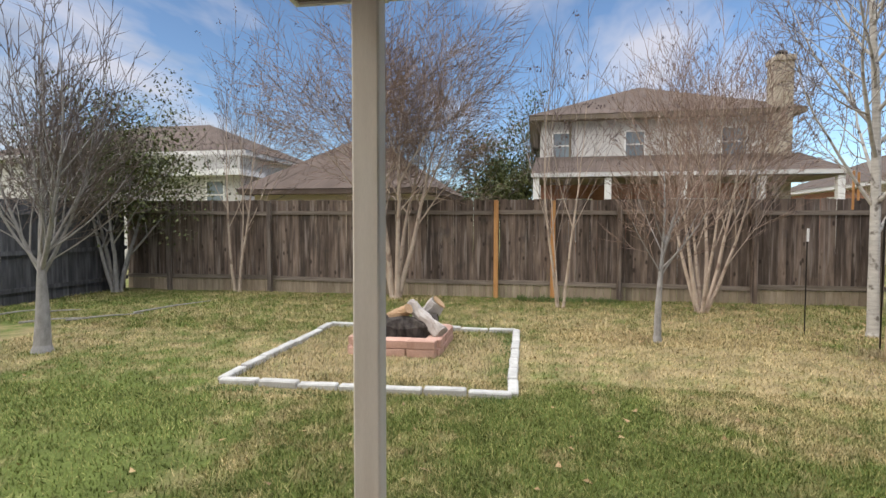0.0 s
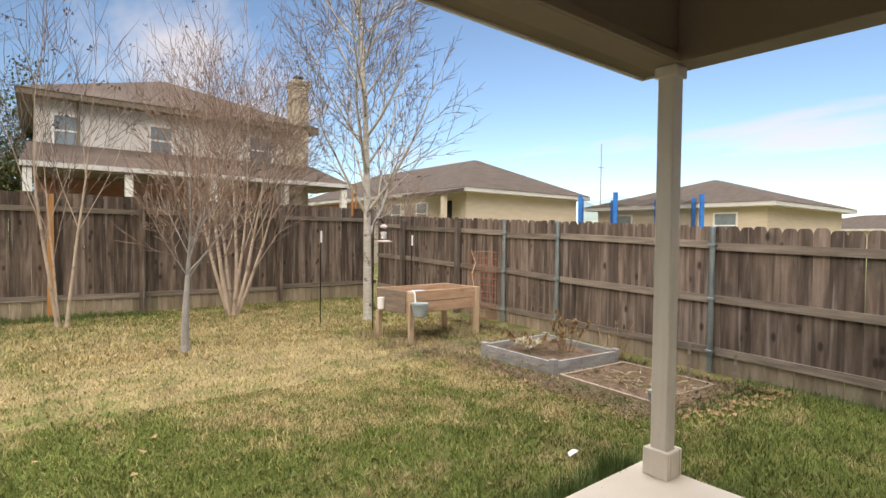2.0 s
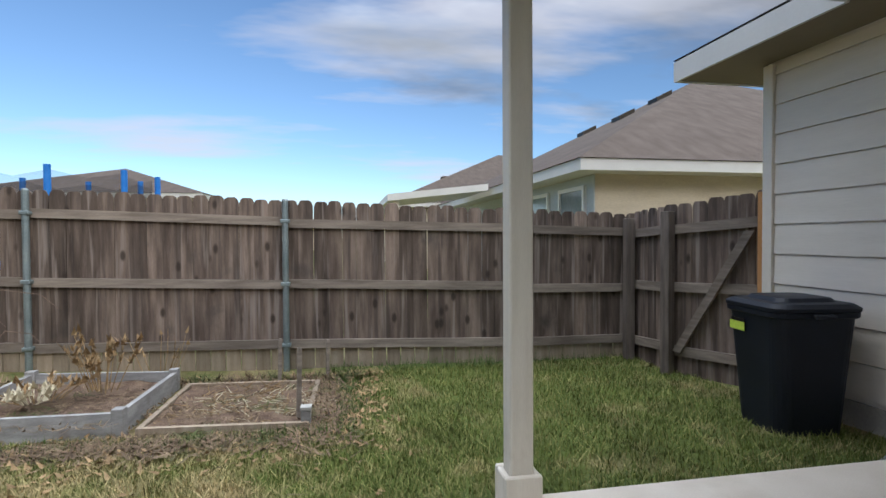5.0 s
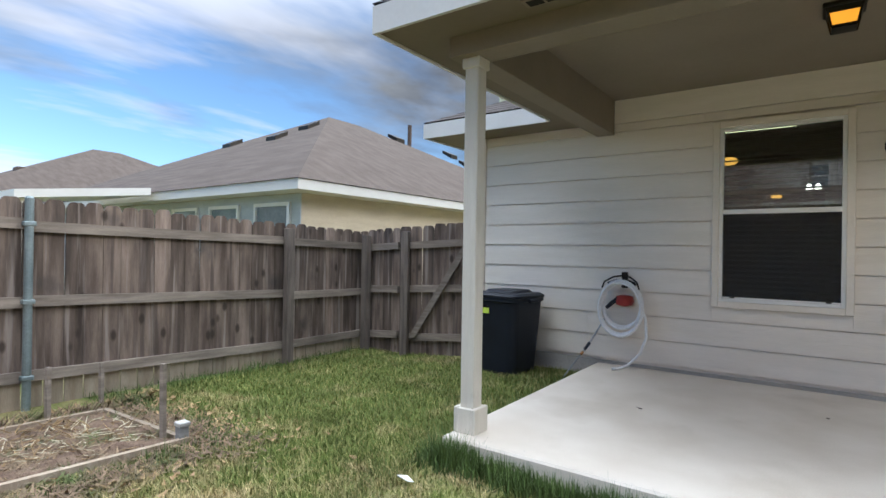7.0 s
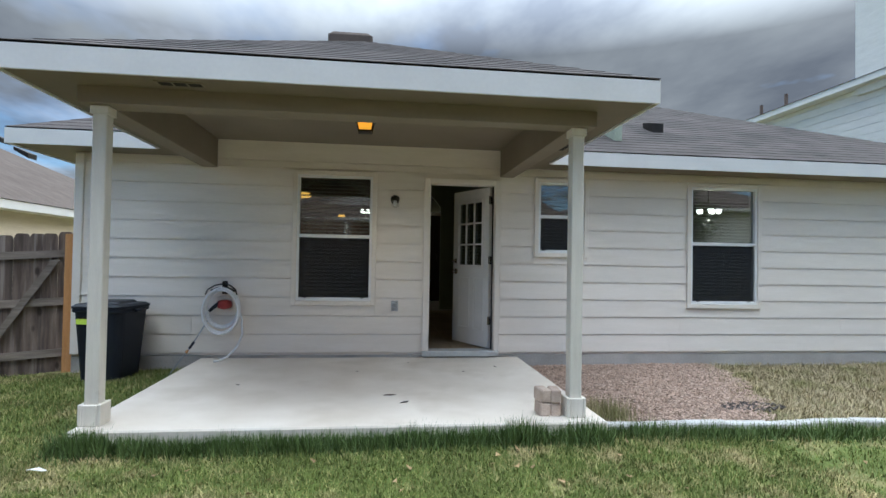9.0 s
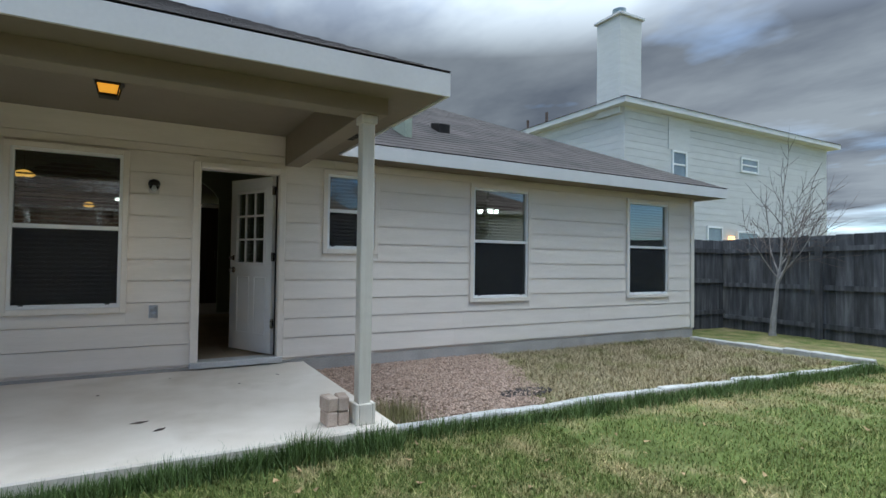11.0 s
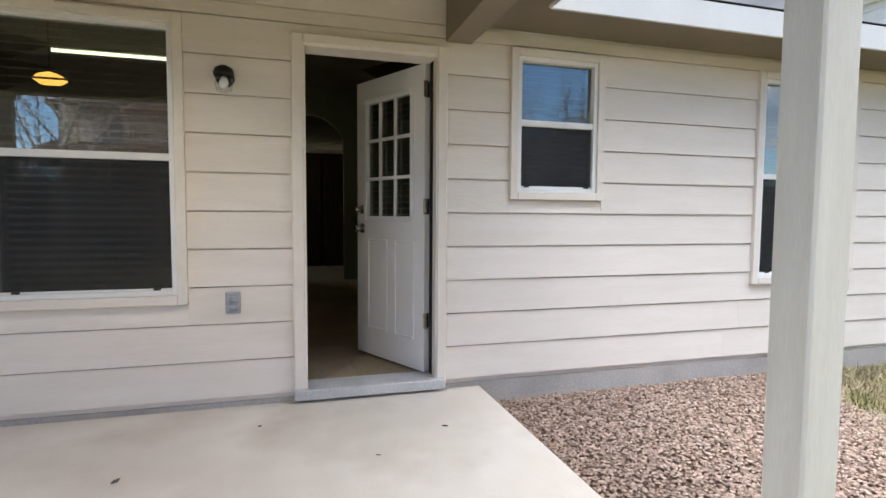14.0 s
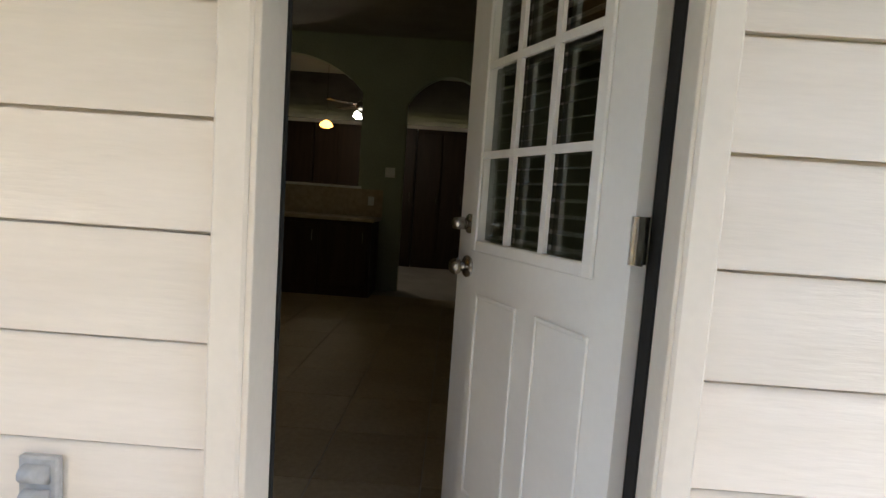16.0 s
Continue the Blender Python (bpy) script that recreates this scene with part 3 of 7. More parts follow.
tagged(part("porch_beam", beams, SHADED_CEILPAINT), "tan painted porch beams on two posts, darkened to hold their shade", "beam", kind="structure")
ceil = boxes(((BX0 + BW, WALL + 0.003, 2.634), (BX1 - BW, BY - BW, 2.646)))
tagged(part("ceiling_porch", ceil, SHADED_CEILPAINT), "plain tan painted porch ceiling, darkened to hold its shade", "ceiling", kind="structure")


def soffit_vent(x, y, turn):
    v = thing("soffit_vent", (x, y, SOFFIT_Z + 0.008), "dark slotted vent set in the porch beam", "vent", "porch vents", turn=turn)
    part("frame", boxes(((-0.155, -0.042, -0.004), (0.155, 0.042, 0.004)), bevel=0.002), SHADED_CEILPAINT, v)
    # black slabs on the frame stand for the shaded slots
    for k in range(3):
        part("slat", boxes(((-0.138 + 0.095 * k, -0.03, -0.0065), (-0.058 + 0.095 * k, 0.03, -0.0045))), SHADEBLACK, v)
    return v


frieze = boxes(((BX0 + BW, WALL - 0.0215, 2.412), (BX1 - BW, WALL + 0.0025, 2.645)))
tagged(part("trim", frieze, SIDING), "plain tan board between the siding and the porch ceiling", "trim", kind="structure")
soffit_vent(3.26, 0.88, 90)
soffit_vent(-0.71, 0.88, 90)
soffit_vent(2.43, 2.25, 0)


def porch_post(x, y):
    p = thing("porch_post", (x, y, SLAB_Z), "beige painted square wooden porch post on the slab", "post", "porch posts")
    part("shaft", boxes(((-0.047, -0.047, 0.0), (0.047, 0.047, BEAM_Z - SLAB_Z)), bevel=0.006), POSTPAINT, p)
    part("collar", boxes(((-0.06, -0.06, BEAM_Z - SLAB_Z - 0.06), (0.06, 0.06, BEAM_Z - SLAB_Z - 0.001)), bevel=0.004), POSTPAINT, p)
    part("plinth", boxes(((-0.074, -0.074, 0.0), (-0.048, 0.074, 0.15)), ((0.048, -0.074, 0.0), (0.074, 0.074, 0.15)), ((-0.0475, -0.074, 0.0), (0.0475, -0.048, 0.147)), ((-0.0475, 0.048, 0.0), (0.0475, 0.074, 0.147)), bevel=0.005), POSTPAINT, p)
    return p


porch_post(3.03, 1.99)
porch_post(-0.41, 1.99)


# ---- windows and door ----
def window(name, x0, x1, z0, z1, label, tilt=-22):
    w = thing(name, (0, 0, 0), label, "window", kind="structure")
    y = WALL
    t = 0.052
    part("window_trim", boxes(((x0 - t, y - 0.02, z0 - t), (x0, y + 0.028, z1 + t)), ((x1, y - 0.02, z0 - t), (x1 + t, y + 0.028, z1 + t)), ((x0 + 0.0005, y - 0.02, z1), (x1 - 0.0005, y + 0.027, z1 + t)), ((x0 + 0.0005, y - 0.02, z0 - t), (x1 - 0.0005, y + 0.031, z0)), bevel=0.003), TRIM, w)
    f = 0.028
    zm = z0 + (z1 - z0) * 0.515
    part("window_frame", boxes(((x0, y - 0.06, z0), (x0 + f, y + 0.012, z1)), ((x1 - f, y - 0.06, z0), (x1, y + 0.012, z1)), ((x0 + f, y - 0.06, z1 - f), (x1 - f, y + 0.011, z1)), ((x0 + f, y - 0.06, z0), (x1 - f, y + 0.011, z0 + f)), ((x0 + f, y - 0.05, zm - 0.02), (x1 - f, y + 0.008, zm + 0.02)), bevel=0.003), VINYL, w)
    up_pane = part("pane", boxes(((x0 + f, y - 0.034, zm + 0.02), (x1 - f, y - 0.030, z1 - f))), GLASS, w)
    low = part("pane", boxes(((x0 + f, y - 0.046, z0 + f), (x1 - f, y - 0.042, zm - 0.02))), GLASS, w)
    up_pane.visible_shadow = low.visible_shadow = False
    part("insect_screen", boxes(((x0 + f, y - 0.014, z0 + f + 0.012), (x1 - f, y - 0.012, zm - 0.02))), SCREENMESH, w)
    part("screen_rail", boxes(((x0 + f, y - 0.016, z0 + f + 0.001), (x1 - f, y - 0.004, z0 + f + 0.012))), VINYL, w)
    for k in (0.12, 0.88):
        cx = x0 + (x1 - x0) * k
        part("clip", boxes(((cx - 0.018, y - 0.003, z0 + f + 0.002), (cx + 0.018, y + 0.006, z0 + f + 0.016))), BLACKMETAL, w)
    slats = bmesh.new()
    zz = z0 + 0.05
    while zz < z1 - 0.05:
        box(slats, (x0 + f, -0.024, -0.0012), (x1 - f, 0.024, 0.0012), Matrix.Translation((0, y - 0.085, zz)) @ Matrix.Rotation(radians(tilt), 4, "X"))
        zz += 0.043
    part("blind", slats, BLIND, w, "grey horizontal blind slats behind the glass")
    return w


def mesh_screen(name):
    m = bpy.data.materials.new(name)
    m.use_nodes = True
    n, l = m.node_tree.nodes, m.node_tree.links
    b = n["Principled BSDF"]
    b.inputs["Base Color"].default_value = (0.014, 0.015, 0.017, 1)
    b.inputs["Roughness"].default_value = 0.6
    clear_ = n.new("ShaderNodeBsdfTransparent")
    mx = n.new("ShaderNodeMixShader")
    mx.inputs[0].default_value = 0.46
    l.new(clear_.outputs[0], mx.inputs[1])
    l.new(b.outputs[0], mx.inputs[2])
    l.new(mx.outputs[0], n["Material Output"].inputs[0])
    return m


SCREENMESH = mesh_screen("insect_mesh")
window("window_1", *WINDOWS["window_1"], "tall single-hung window with dark screen and closed blinds")
window("window_2", *WINDOWS["window_2"], "small single-hung window with dark screen and closed blinds")
window("window_3", *WINDOWS["window_3"], "tall single-hung window with dark screen and half-open blinds", tilt=-14)
window("window_4", *WINDOWS["window_4"], "tall single-hung window near the end of the wall")

x0, x1, z0, z1 = DOOR
casing = boxes(((x0 - 0.072, WALL - 0.02, 0.165), (x0 - 0.008, WALL + 0.03, z1 + 0.07)), ((x1 + 0.012, WALL - 0.02, 0.165), (x1 + 0.08, WALL + 0.03, z1 + 0.07)), ((x0 - 0.0115, WALL - 0.02, z1 + 0.012), (x1 + 0.0115, WALL + 0.03, z1 + 0.07)), bevel=0.006)
door_1 = thing("door_1", (0, 0, 0), "white back door with nine-pane light, standing open inward", "door", kind="structure")
part("casing", casing, TRIM, door_1)
part("jamb", boxes(((x0 - 0.02, WALL - 0.15, 0.15), (x0, WALL + 0.02, z1 + 0.02)), ((x1, WALL - 0.15, 0.15), (x1 + 0.02, WALL + 0.02, z1 + 0.02)), ((x0, WALL - 0.15, z1), (x1, WALL + 0.02, z1 + 0.02)), bevel=0.002), TRIM, door_1)
part("threshold", boxes(((x0 - 0.062, WALL - 0.16, 0.118), (x1 + 0.08, WALL + 0.055, 0.182)), bevel=0.006), WORNALU, door_1, "worn aluminium threshold")
# latch side: rubber seal; hinge side: black strip painted for the gap's shade
part("weatherstrip", boxes(((x1 - 0.006, WALL - 0.135, 0.183), (x1 - 0.0005, WALL - 0.12, z1 - 0.001)), ((x0 + 0.0005, WALL - 0.112, 0.183), (x0 + 0.006, WALL - 0.055, z1 - 0.001))), SHADEBLACK, door_1, "dark rubber seal, and a dark strip for the hinge gap shade")
# the leaf, drawn shut with its hinge at the origin, then swung inward
LW, LH, LT = x1 - x0 - 0.012, z1 - 0.198, 0.044
swing = Matrix.Translation((x0 + 0.006, WALL - 0.115, 0.192)) @ Matrix.Rotation(radians(-63.5), 4, "Z")
lx0, lx1, lz0, lz1 = 0.135, LW - 0.125, 1.02, LH - 0.165
leaf = bmesh.new()
box(leaf, (0, 0, 0), (LW, LT, lz0))
box(leaf, (0, 0, lz0), (lx0, LT, LH))
box(leaf, (lx1, 0, lz0), (LW, LT, LH))
box(leaf, (lx0, 0, lz1), (lx1, LT, LH))
leaf_ob = part("door_leaf", leaf, DOORPAINT, door_1, at=swing)
mold = bmesh.new()
for a, b in (((lx0 - 0.03, LT, lz0 - 0.03), (lx0 + 0.006, LT + 0.012, lz1 + 0.03)), ((lx1 - 0.006, LT, lz0 - 0.03), (lx1 + 0.03, LT + 0.012, lz1 + 0.03)), ((lx0 + 0.006, LT, lz1 - 0.006), (lx1 - 0.006, LT + 0.012, lz1 + 0.03)), ((lx0 + 0.006, LT, lz0 - 0.03), (lx1 - 0.006, LT + 0.012, lz0 + 0.006))):
    box(mold, a, b, None, 0.004)
for k in (1, 2):
    xx = lx0 + (lx1 - lx0) * k / 3
    zz = lz0 + (lz1 - lz0) * k / 3
    box(mold, (xx - 0.011, LT - 0.006, lz0 + 0.007), (xx + 0.011, LT + 0.008, lz1 - 0.007))
    box(mold, (lx0 + 0.007, LT - 0.0055, zz - 0.011), (lx1 - 0.007, LT + 0.0075, zz + 0.011))
part("glazing_bars", mold, DOORPAINT, leaf_ob)
for i in range(3):
    for j in range(3):
        a = (lx0 + (lx1 - lx0) * i / 3 + 0.008, LT * 0.5 - 0.002, lz0 + (lz1 - lz0) * j / 3 + 0.008)
        b = (lx0 + (lx1 - lx0) * (i + 1) / 3 - 0.008, LT * 0.5 + 0.002, lz0 + (lz1 - lz0) * (j + 1) / 3 - 0.008)
        part("pane", boxes((a, b)), GLASS, leaf_ob).visible_shadow = False
dslats = bmesh.new()
zz = lz0 + 0.02
while zz < lz1:
    box(dslats, (lx0 + 0.004, -0.019, -0.001), (lx1 - 0.004, 0.019, 0.001), Matrix.Translation((0, LT * 0.5 - 0.024, zz)) @ Matrix.Rotation(radians(-12), 4, "X"))
    zz += 0.042
part("blind", dslats, VINYL, leaf_ob, "white slatted blind hung on the inside of the door")
for a, b in ((0.10, 0.315), (0.40, 0.635)):
    pb = bmesh.new()
    ring = 0.014
    za, zb = 0.20, 0.86
    box(pb, (a, LT, za), (a + ring, LT + 0.008, zb), None, 0.003)
    box(pb, (b - ring, LT, za), (b, LT + 0.008, zb), None, 0.003)
    box(pb, (a + ring, LT, zb - ring), (b - ring, LT + 0.008, zb), None, 0.003)
    box(pb, (a + ring, LT, za), (b - ring, LT + 0.008, za + ring), None, 0.003)
    part("raised_panel", pb, DOORPAINT, leaf_ob)
for zk, r in ((0.935, 0.03), (1.075, 0.026)):
    kb = bmesh.new()
    tube(kb, [(LW - 0.07, LT, zk), (LW - 0.07, LT + 0.006, zk)], r + 0.006, 18)
    tube(kb, [(LW - 0.07, LT + 0.006, zk), (LW - 0.07, LT + 0.03, zk)], 0.012, 12)
    tube(kb, [(LW - 0.07, LT + 0.026, zk), (LW - 0.07, LT + 0.034, zk), (LW - 0.07, LT + 0.05, zk), (LW - 0.07, LT + 0.06, zk), (LW - 0.07, LT + 0.066, zk)], [0.012, 0.024, 0.027, 0.022, 0.008] if zk < 1.0 else [0.02, 0.02, 0.02, 0.018, 0.01], 16)
    part("door_knob" if zk < 1.0 else "deadbolt", kb, STEEL, leaf_ob, "brushed nickel", smooth=True)
for zk in (0.34, 1.09, 1.84):
    hb = bmesh.new()
    tube(hb, [(-0.004, LT + 0.004, zk - 0.05), (-0.004, LT + 0.004, zk + 0.05)], 0.007, 10)
    box(hb, (-0.002, 0.004, zk - 0.05), (-0.0003, LT + 0.003, zk + 0.05))
    box(hb, (-0.03, LT - 0.002, zk - 0.05), (-0.004, LT + 0.003, zk + 0.05))
    part("hinge", hb, STEEL, leaf_ob, "worn steel hinge")

# ---- fences ----
def picket_mesh(seed, width, height, dog, wood):
    """One fence board with clipped top corners, slightly uneven."""
    r = random.Random(seed)
    w, t = width / 2, 0.016
    c = dog * width
    lean = r.uniform(-0.004, 0.004)
    out = [(-w, 0), (w + lean * 0.3, 0), (w + lean, height - c), (w - c * 0.45 + lean, height - c * 0.25), (w - c + lean, height), (-w + c + lean, height), (-w + c * 0.45 + lean, height - c * 0.25), (-w + lean, height - c)]
    bm = bmesh.new()
    prism(bm, [(x, 0, z) for x, z in out], (0, t, 0))
    mesh = bpy.data.meshes.new("picket")
    bm.to_mesh(mesh)
    bm.free()
    mesh.materials.append(wood)
    return mesh


def fence(name, a, b, base, top, rails, posts, label, dog=0.25, width=0.138, kick=0.0, face=1, gap=0.0012, wood=FENCEWOOD):
    """A board fence from a to b (x, y). base, top: heights at both ends. Boards stand behind the rails; face: the side on which rails and posts show.
    posts: (distance, kind); kick: height of the pale strip at its foot."""
    a, b = Vector((*a, 0)), Vector((*b, 0))
    length, d = (b - a).length, (b - a).normalized()
    yaw = math.atan2(d.y, d.x)
    f = thing(name, (a.x, a.y, 0), label, "fence", kind="structure", turn=math.degrees(yaw))
    r = random.Random(name)
    level = lambda pair, s: pair[0] + (pair[1] - pair[0]) * s / length
    meshes = [picket_mesh(100 + k, width + 0.003 * (k % 3) - 0.002, 1.0, dog, wood) for k in range(5)]
    s = width / 2
    side_y = 0.0 if face > 0 else -0.016
    while s < length:
        z0_, z1_ = level(base, s) + kick, level(top, s) + r.uniform(-0.012, 0.012)
        ob = part("picket", meshes[r.randrange(5)], None, f)
        ob.matrix_basis = Matrix.Translation((s, -face * 0.018 + side_y - 0.0 + r.uniform(-0.003, 0.003), z0_)) @ Matrix.Rotation(r.uniform(-0.006, 0.006), 4, "Y") @ Matrix.Diagonal((1, 1, z1_ - z0_, 1))
        s += width + gap + r.uniform(-0.002, 0.002)
    stops = [0.0] + [p for p, _ in posts if 0.1 < p < length - 0.1] + [length]
    for h in rails:
        for p, q in zip(stops, stops[1:]):
            rb = bmesh.new()
            za, zb = level(base, p) + h * (level(top, p) - level(base, p)), level(base, q) + h * (level(top, q) - level(base, q))
            j, tip = r.uniform(-0.014, 0.014), r.uniform(-0.03, 0.03)
            prism(rb, [(p + 0.006, 0, za - 0.042 + j), (p + 0.006, face * 0.036, za - 0.042 + j), (p + 0.006, face * 0.036, za + 0.042 + j), (p + 0.006, 0, za + 0.042 + j)], (q - p - 0.012, 0, zb - za + tip))
            part("rail", rb, RAILWOOD if wood is FENCEWOOD else wood, f)
    for p, kind in posts:
        za, zt = level(base, p) - 0.1, level(top, p)
        if kind == "pipe":
            pb = tube(bmesh.new(), [(p, face * 0.066, za), (p, face * 0.066, zt - 0.015), (p, face * 0.066, zt)], [0.030, 0.030, 0.022], 14)
            part("post", pb, GALV, f, "galvanised steel pipe post", smooth=False)
            for h in rails:
                zr = level(base, p) + h * (zt - level(base, p))
                part("bracket", boxes(((p - 0.042, face * 0.037, zr - 0.018), (p + 0.042, face * 0.099, zr + 0.018)), bevel=0.006), GALV, f)
        else:
            material = {"cedar": CEDAR, "wood": POSTWOOD if wood is FENCEWOOD else wood, "dark": FENCEWOOD}[kind]
            drop = {"cedar": 0.02, "wood": 0.06, "dark": 0.10}[kind]
            pb = boxes(((p - 0.045, face * 0.037, za), (p + 0.045, face * 0.126, zt - drop)), bevel=0.005)
            part("post", pb, material, f, "new orange cedar post" if kind == "cedar" else "")
    if kick:
        s = width / 2
        while s < length:
            kb = boxes(((s - width / 2 + 0.004, -face * 0.012, level(base, s) - 0.1), (s + width / 2 - 0.004, face * 0.004, level(base, s) + kick - 0.004)))
            part("kick_board", kb, KICKWOOD, f)
            s += width + gap
    return f


SITE[0] = YARD_SITE
# the pale foot strip here stands for soil-stained pickets, not separate boards
fence("fence_side", (6.16, -0.30), (6.56, 11.10), (-0.13, 0.0), (1.395, 1.84), (0.14, 0.50, 0.87),
      [(1.27, "wood"), (3.60, "pipe"), (5.87, "pipe"), (7.02, "pipe"), (8.27, "wood"), (10.2, "wood")], "weathered grey-brown board fence with rails and steel posts", 0.26, face=1, kick=0.19)
fence("fence_back", (-9.40, 11.15), (6.52, 11.15), (-0.02, -0.02), (2.04, 1.98), (0.155, 0.87),
      [(1.15, "wood"), (3.66, "wood"), (6.2, "wood"), (8.70, "cedar"), (9.85, "cedar"), (11.15, "dark"), (13.62, "dark")], "weathered grey board fence with pale kick boards", 0.05, kick=0.26, face=-1)
fence("fence_left", (-9.40, -1.60), (-9.40, 11.1), (-0.05, -0.03), (1.77, 2.0), (0.14, 0.50, 0.87),
      [(2.0, "wood"), (4.4, "wood"), (6.8, "wood"), (9.2, "wood")], "weathered board fence, its shade put into a dark blue-grey", 0.05, face=-1, wood=SHADEFENCE)
SITE[0] = HOUSE_SITE
fence("fence_return", (-9.36, -1.10), (-7.56, -1.10), (-0.05, -0.05), (1.74, 1.78), (0.2, 0.55, 0.88), [(1.76, "cedar")], "short board fence between house and side fence, shade put into its grey", 0.05, face=1, wood=SHADEFENCE)
# gate between the side fence and the house
fence("fence_gate", (4.60, -0.62), (5.50, -0.28), (-0.12, -0.12), (1.52, 1.44), (0.16, 0.52, 0.86), [(0.02, "cedar"), (0.88, "wood")], "grey wooden side gate with a diagonal brace", 0.2, face=1)
fence("fence_short", (5.52, -0.28), (6.10, -0.30), (-0.12, -0.13), (1.44, 1.40), (0.16, 0.52, 0.86), [(0.5, "wood")], "short board fence beside the gate", 0.26, face=1)
gate = bpy.data.objects["fence_gate"]
part("brace", prism(bmesh.new(), [(0.76, 0.037, 0.12), (0.84, 0.037, 0.12), (0.20, 0.037, 1.20), (0.12, 0.037, 1.20)], (0, 0.03, 0)), RAILWOOD, gate)

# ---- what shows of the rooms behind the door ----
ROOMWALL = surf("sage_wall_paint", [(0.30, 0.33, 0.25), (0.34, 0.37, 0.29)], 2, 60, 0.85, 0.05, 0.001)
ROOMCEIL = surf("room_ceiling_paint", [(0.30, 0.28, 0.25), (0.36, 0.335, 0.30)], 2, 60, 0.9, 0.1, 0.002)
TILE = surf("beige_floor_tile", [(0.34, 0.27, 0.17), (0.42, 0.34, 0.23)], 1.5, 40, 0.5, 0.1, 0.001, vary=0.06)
DARKWOOD = surf("dark_cabinet_wood", [(0.022, 0.012, 0.008), (0.040, 0.022, 0.014)], 3, 30, 0.5, 0.1, 0.001, (6, 6, 0.6))
WORKTOP = surf("tan_worktop", [(0.34, 0.27, 0.18), (0.44, 0.36, 0.26)], 20, 90, 0.35, 0.02, 0.001)
RX0, RX1, RY, RZ = -1.9, 4.34, -5.9, 0.168
FY = HBACK + 0.151
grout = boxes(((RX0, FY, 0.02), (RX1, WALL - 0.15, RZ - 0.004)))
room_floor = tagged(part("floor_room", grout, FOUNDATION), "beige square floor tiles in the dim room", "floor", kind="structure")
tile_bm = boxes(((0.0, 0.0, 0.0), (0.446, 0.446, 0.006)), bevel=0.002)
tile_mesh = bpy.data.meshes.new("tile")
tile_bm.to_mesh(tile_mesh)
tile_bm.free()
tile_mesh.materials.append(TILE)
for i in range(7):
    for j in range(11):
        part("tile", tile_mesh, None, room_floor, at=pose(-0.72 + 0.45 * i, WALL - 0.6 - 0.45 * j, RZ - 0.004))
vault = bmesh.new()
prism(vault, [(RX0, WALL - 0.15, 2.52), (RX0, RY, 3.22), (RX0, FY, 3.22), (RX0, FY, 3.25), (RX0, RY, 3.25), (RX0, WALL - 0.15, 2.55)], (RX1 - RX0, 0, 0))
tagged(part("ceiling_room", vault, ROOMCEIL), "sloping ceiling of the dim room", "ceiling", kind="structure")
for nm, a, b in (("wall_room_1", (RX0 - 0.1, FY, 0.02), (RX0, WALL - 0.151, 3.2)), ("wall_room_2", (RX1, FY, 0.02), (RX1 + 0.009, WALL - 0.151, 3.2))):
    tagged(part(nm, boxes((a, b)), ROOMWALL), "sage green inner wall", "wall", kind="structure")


def arch_wall(y0, y1, arches, z1):
    """A wall with arched openings: (x0, x1, sill, spring, crown)."""
    bm = bmesh.new()
    x = RX0
    for x0, x1, sill, spring, crown in sorted(arches):
        box(bm, (x, y0, RZ), (x0, y1, z1))
        if sill > RZ:
            box(bm, (x0, y0, RZ), (x1, y1, sill))
        n = 12
        curve = [(x0 + (x1 - x0) * k / n, spring + (crown - spring) * math.sin(math.pi * k / n) ** 0.75) for k in range(n + 1)]
        for (xa, za), (xb, zb) in zip(curve, curve[1:]):
            prism(bm, [(xa, y0, za), (xb, y0, zb), (xb, y0, z1), (xa, y0, z1)], (0, y1 - y0, 0))
        x = x1
    box(bm, (x, y0, RZ), (RX1, y1, z1))
    return bm


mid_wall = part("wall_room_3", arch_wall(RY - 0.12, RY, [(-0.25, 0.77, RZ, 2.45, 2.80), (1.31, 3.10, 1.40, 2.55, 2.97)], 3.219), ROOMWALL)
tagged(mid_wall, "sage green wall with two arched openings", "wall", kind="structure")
tagged(part("sill_room", boxes(((1.27, RY - 0.16, 1.401), (3.14, RY + 0.03, 1.43)), bevel=0.004), VINYL), "white sill of the arched pass-through", "sill", kind="structure")
cab = thing("base_cabinet", (2.18, RY + 0.3, RZ), "dark stained wooden base cabinet against the wall", "cabinet")
part("body", boxes(((-1.15, -0.297, 0.0), (1.15, 0.27, 0.86))), DARKWOOD, cab)
for k in range(4):
    d = part("door", boxes(((-1.12 + 0.57 * k, 0.271, 0.12), (-0.58 + 0.57 * k, 0.289, 0.82)), bevel=0.004), DARKWOOD, cab)
    part("handle", tube(bmesh.new(), [(-1.06 + 0.57 * k, 0.30, 0.62), (-1.06 + 0.57 * k, 0.30, 0.74)], 0.006, 8), STEEL, d)
whole("worktop", boxes(((1.00, RY + 0.003, RZ + 0.862), (3.36, RY + 0.62, RZ + 0.90)), bevel=0.006), WORKTOP, "tan speckled worktop on the dark cabinet", "worktop")
whole("backsplash", boxes(((1.00, RY + 0.001, RZ + 0.903), (3.36, RY + 0.02, 1.399))), WORKTOP, "tan tiled splashback above the worktop", "backsplash")
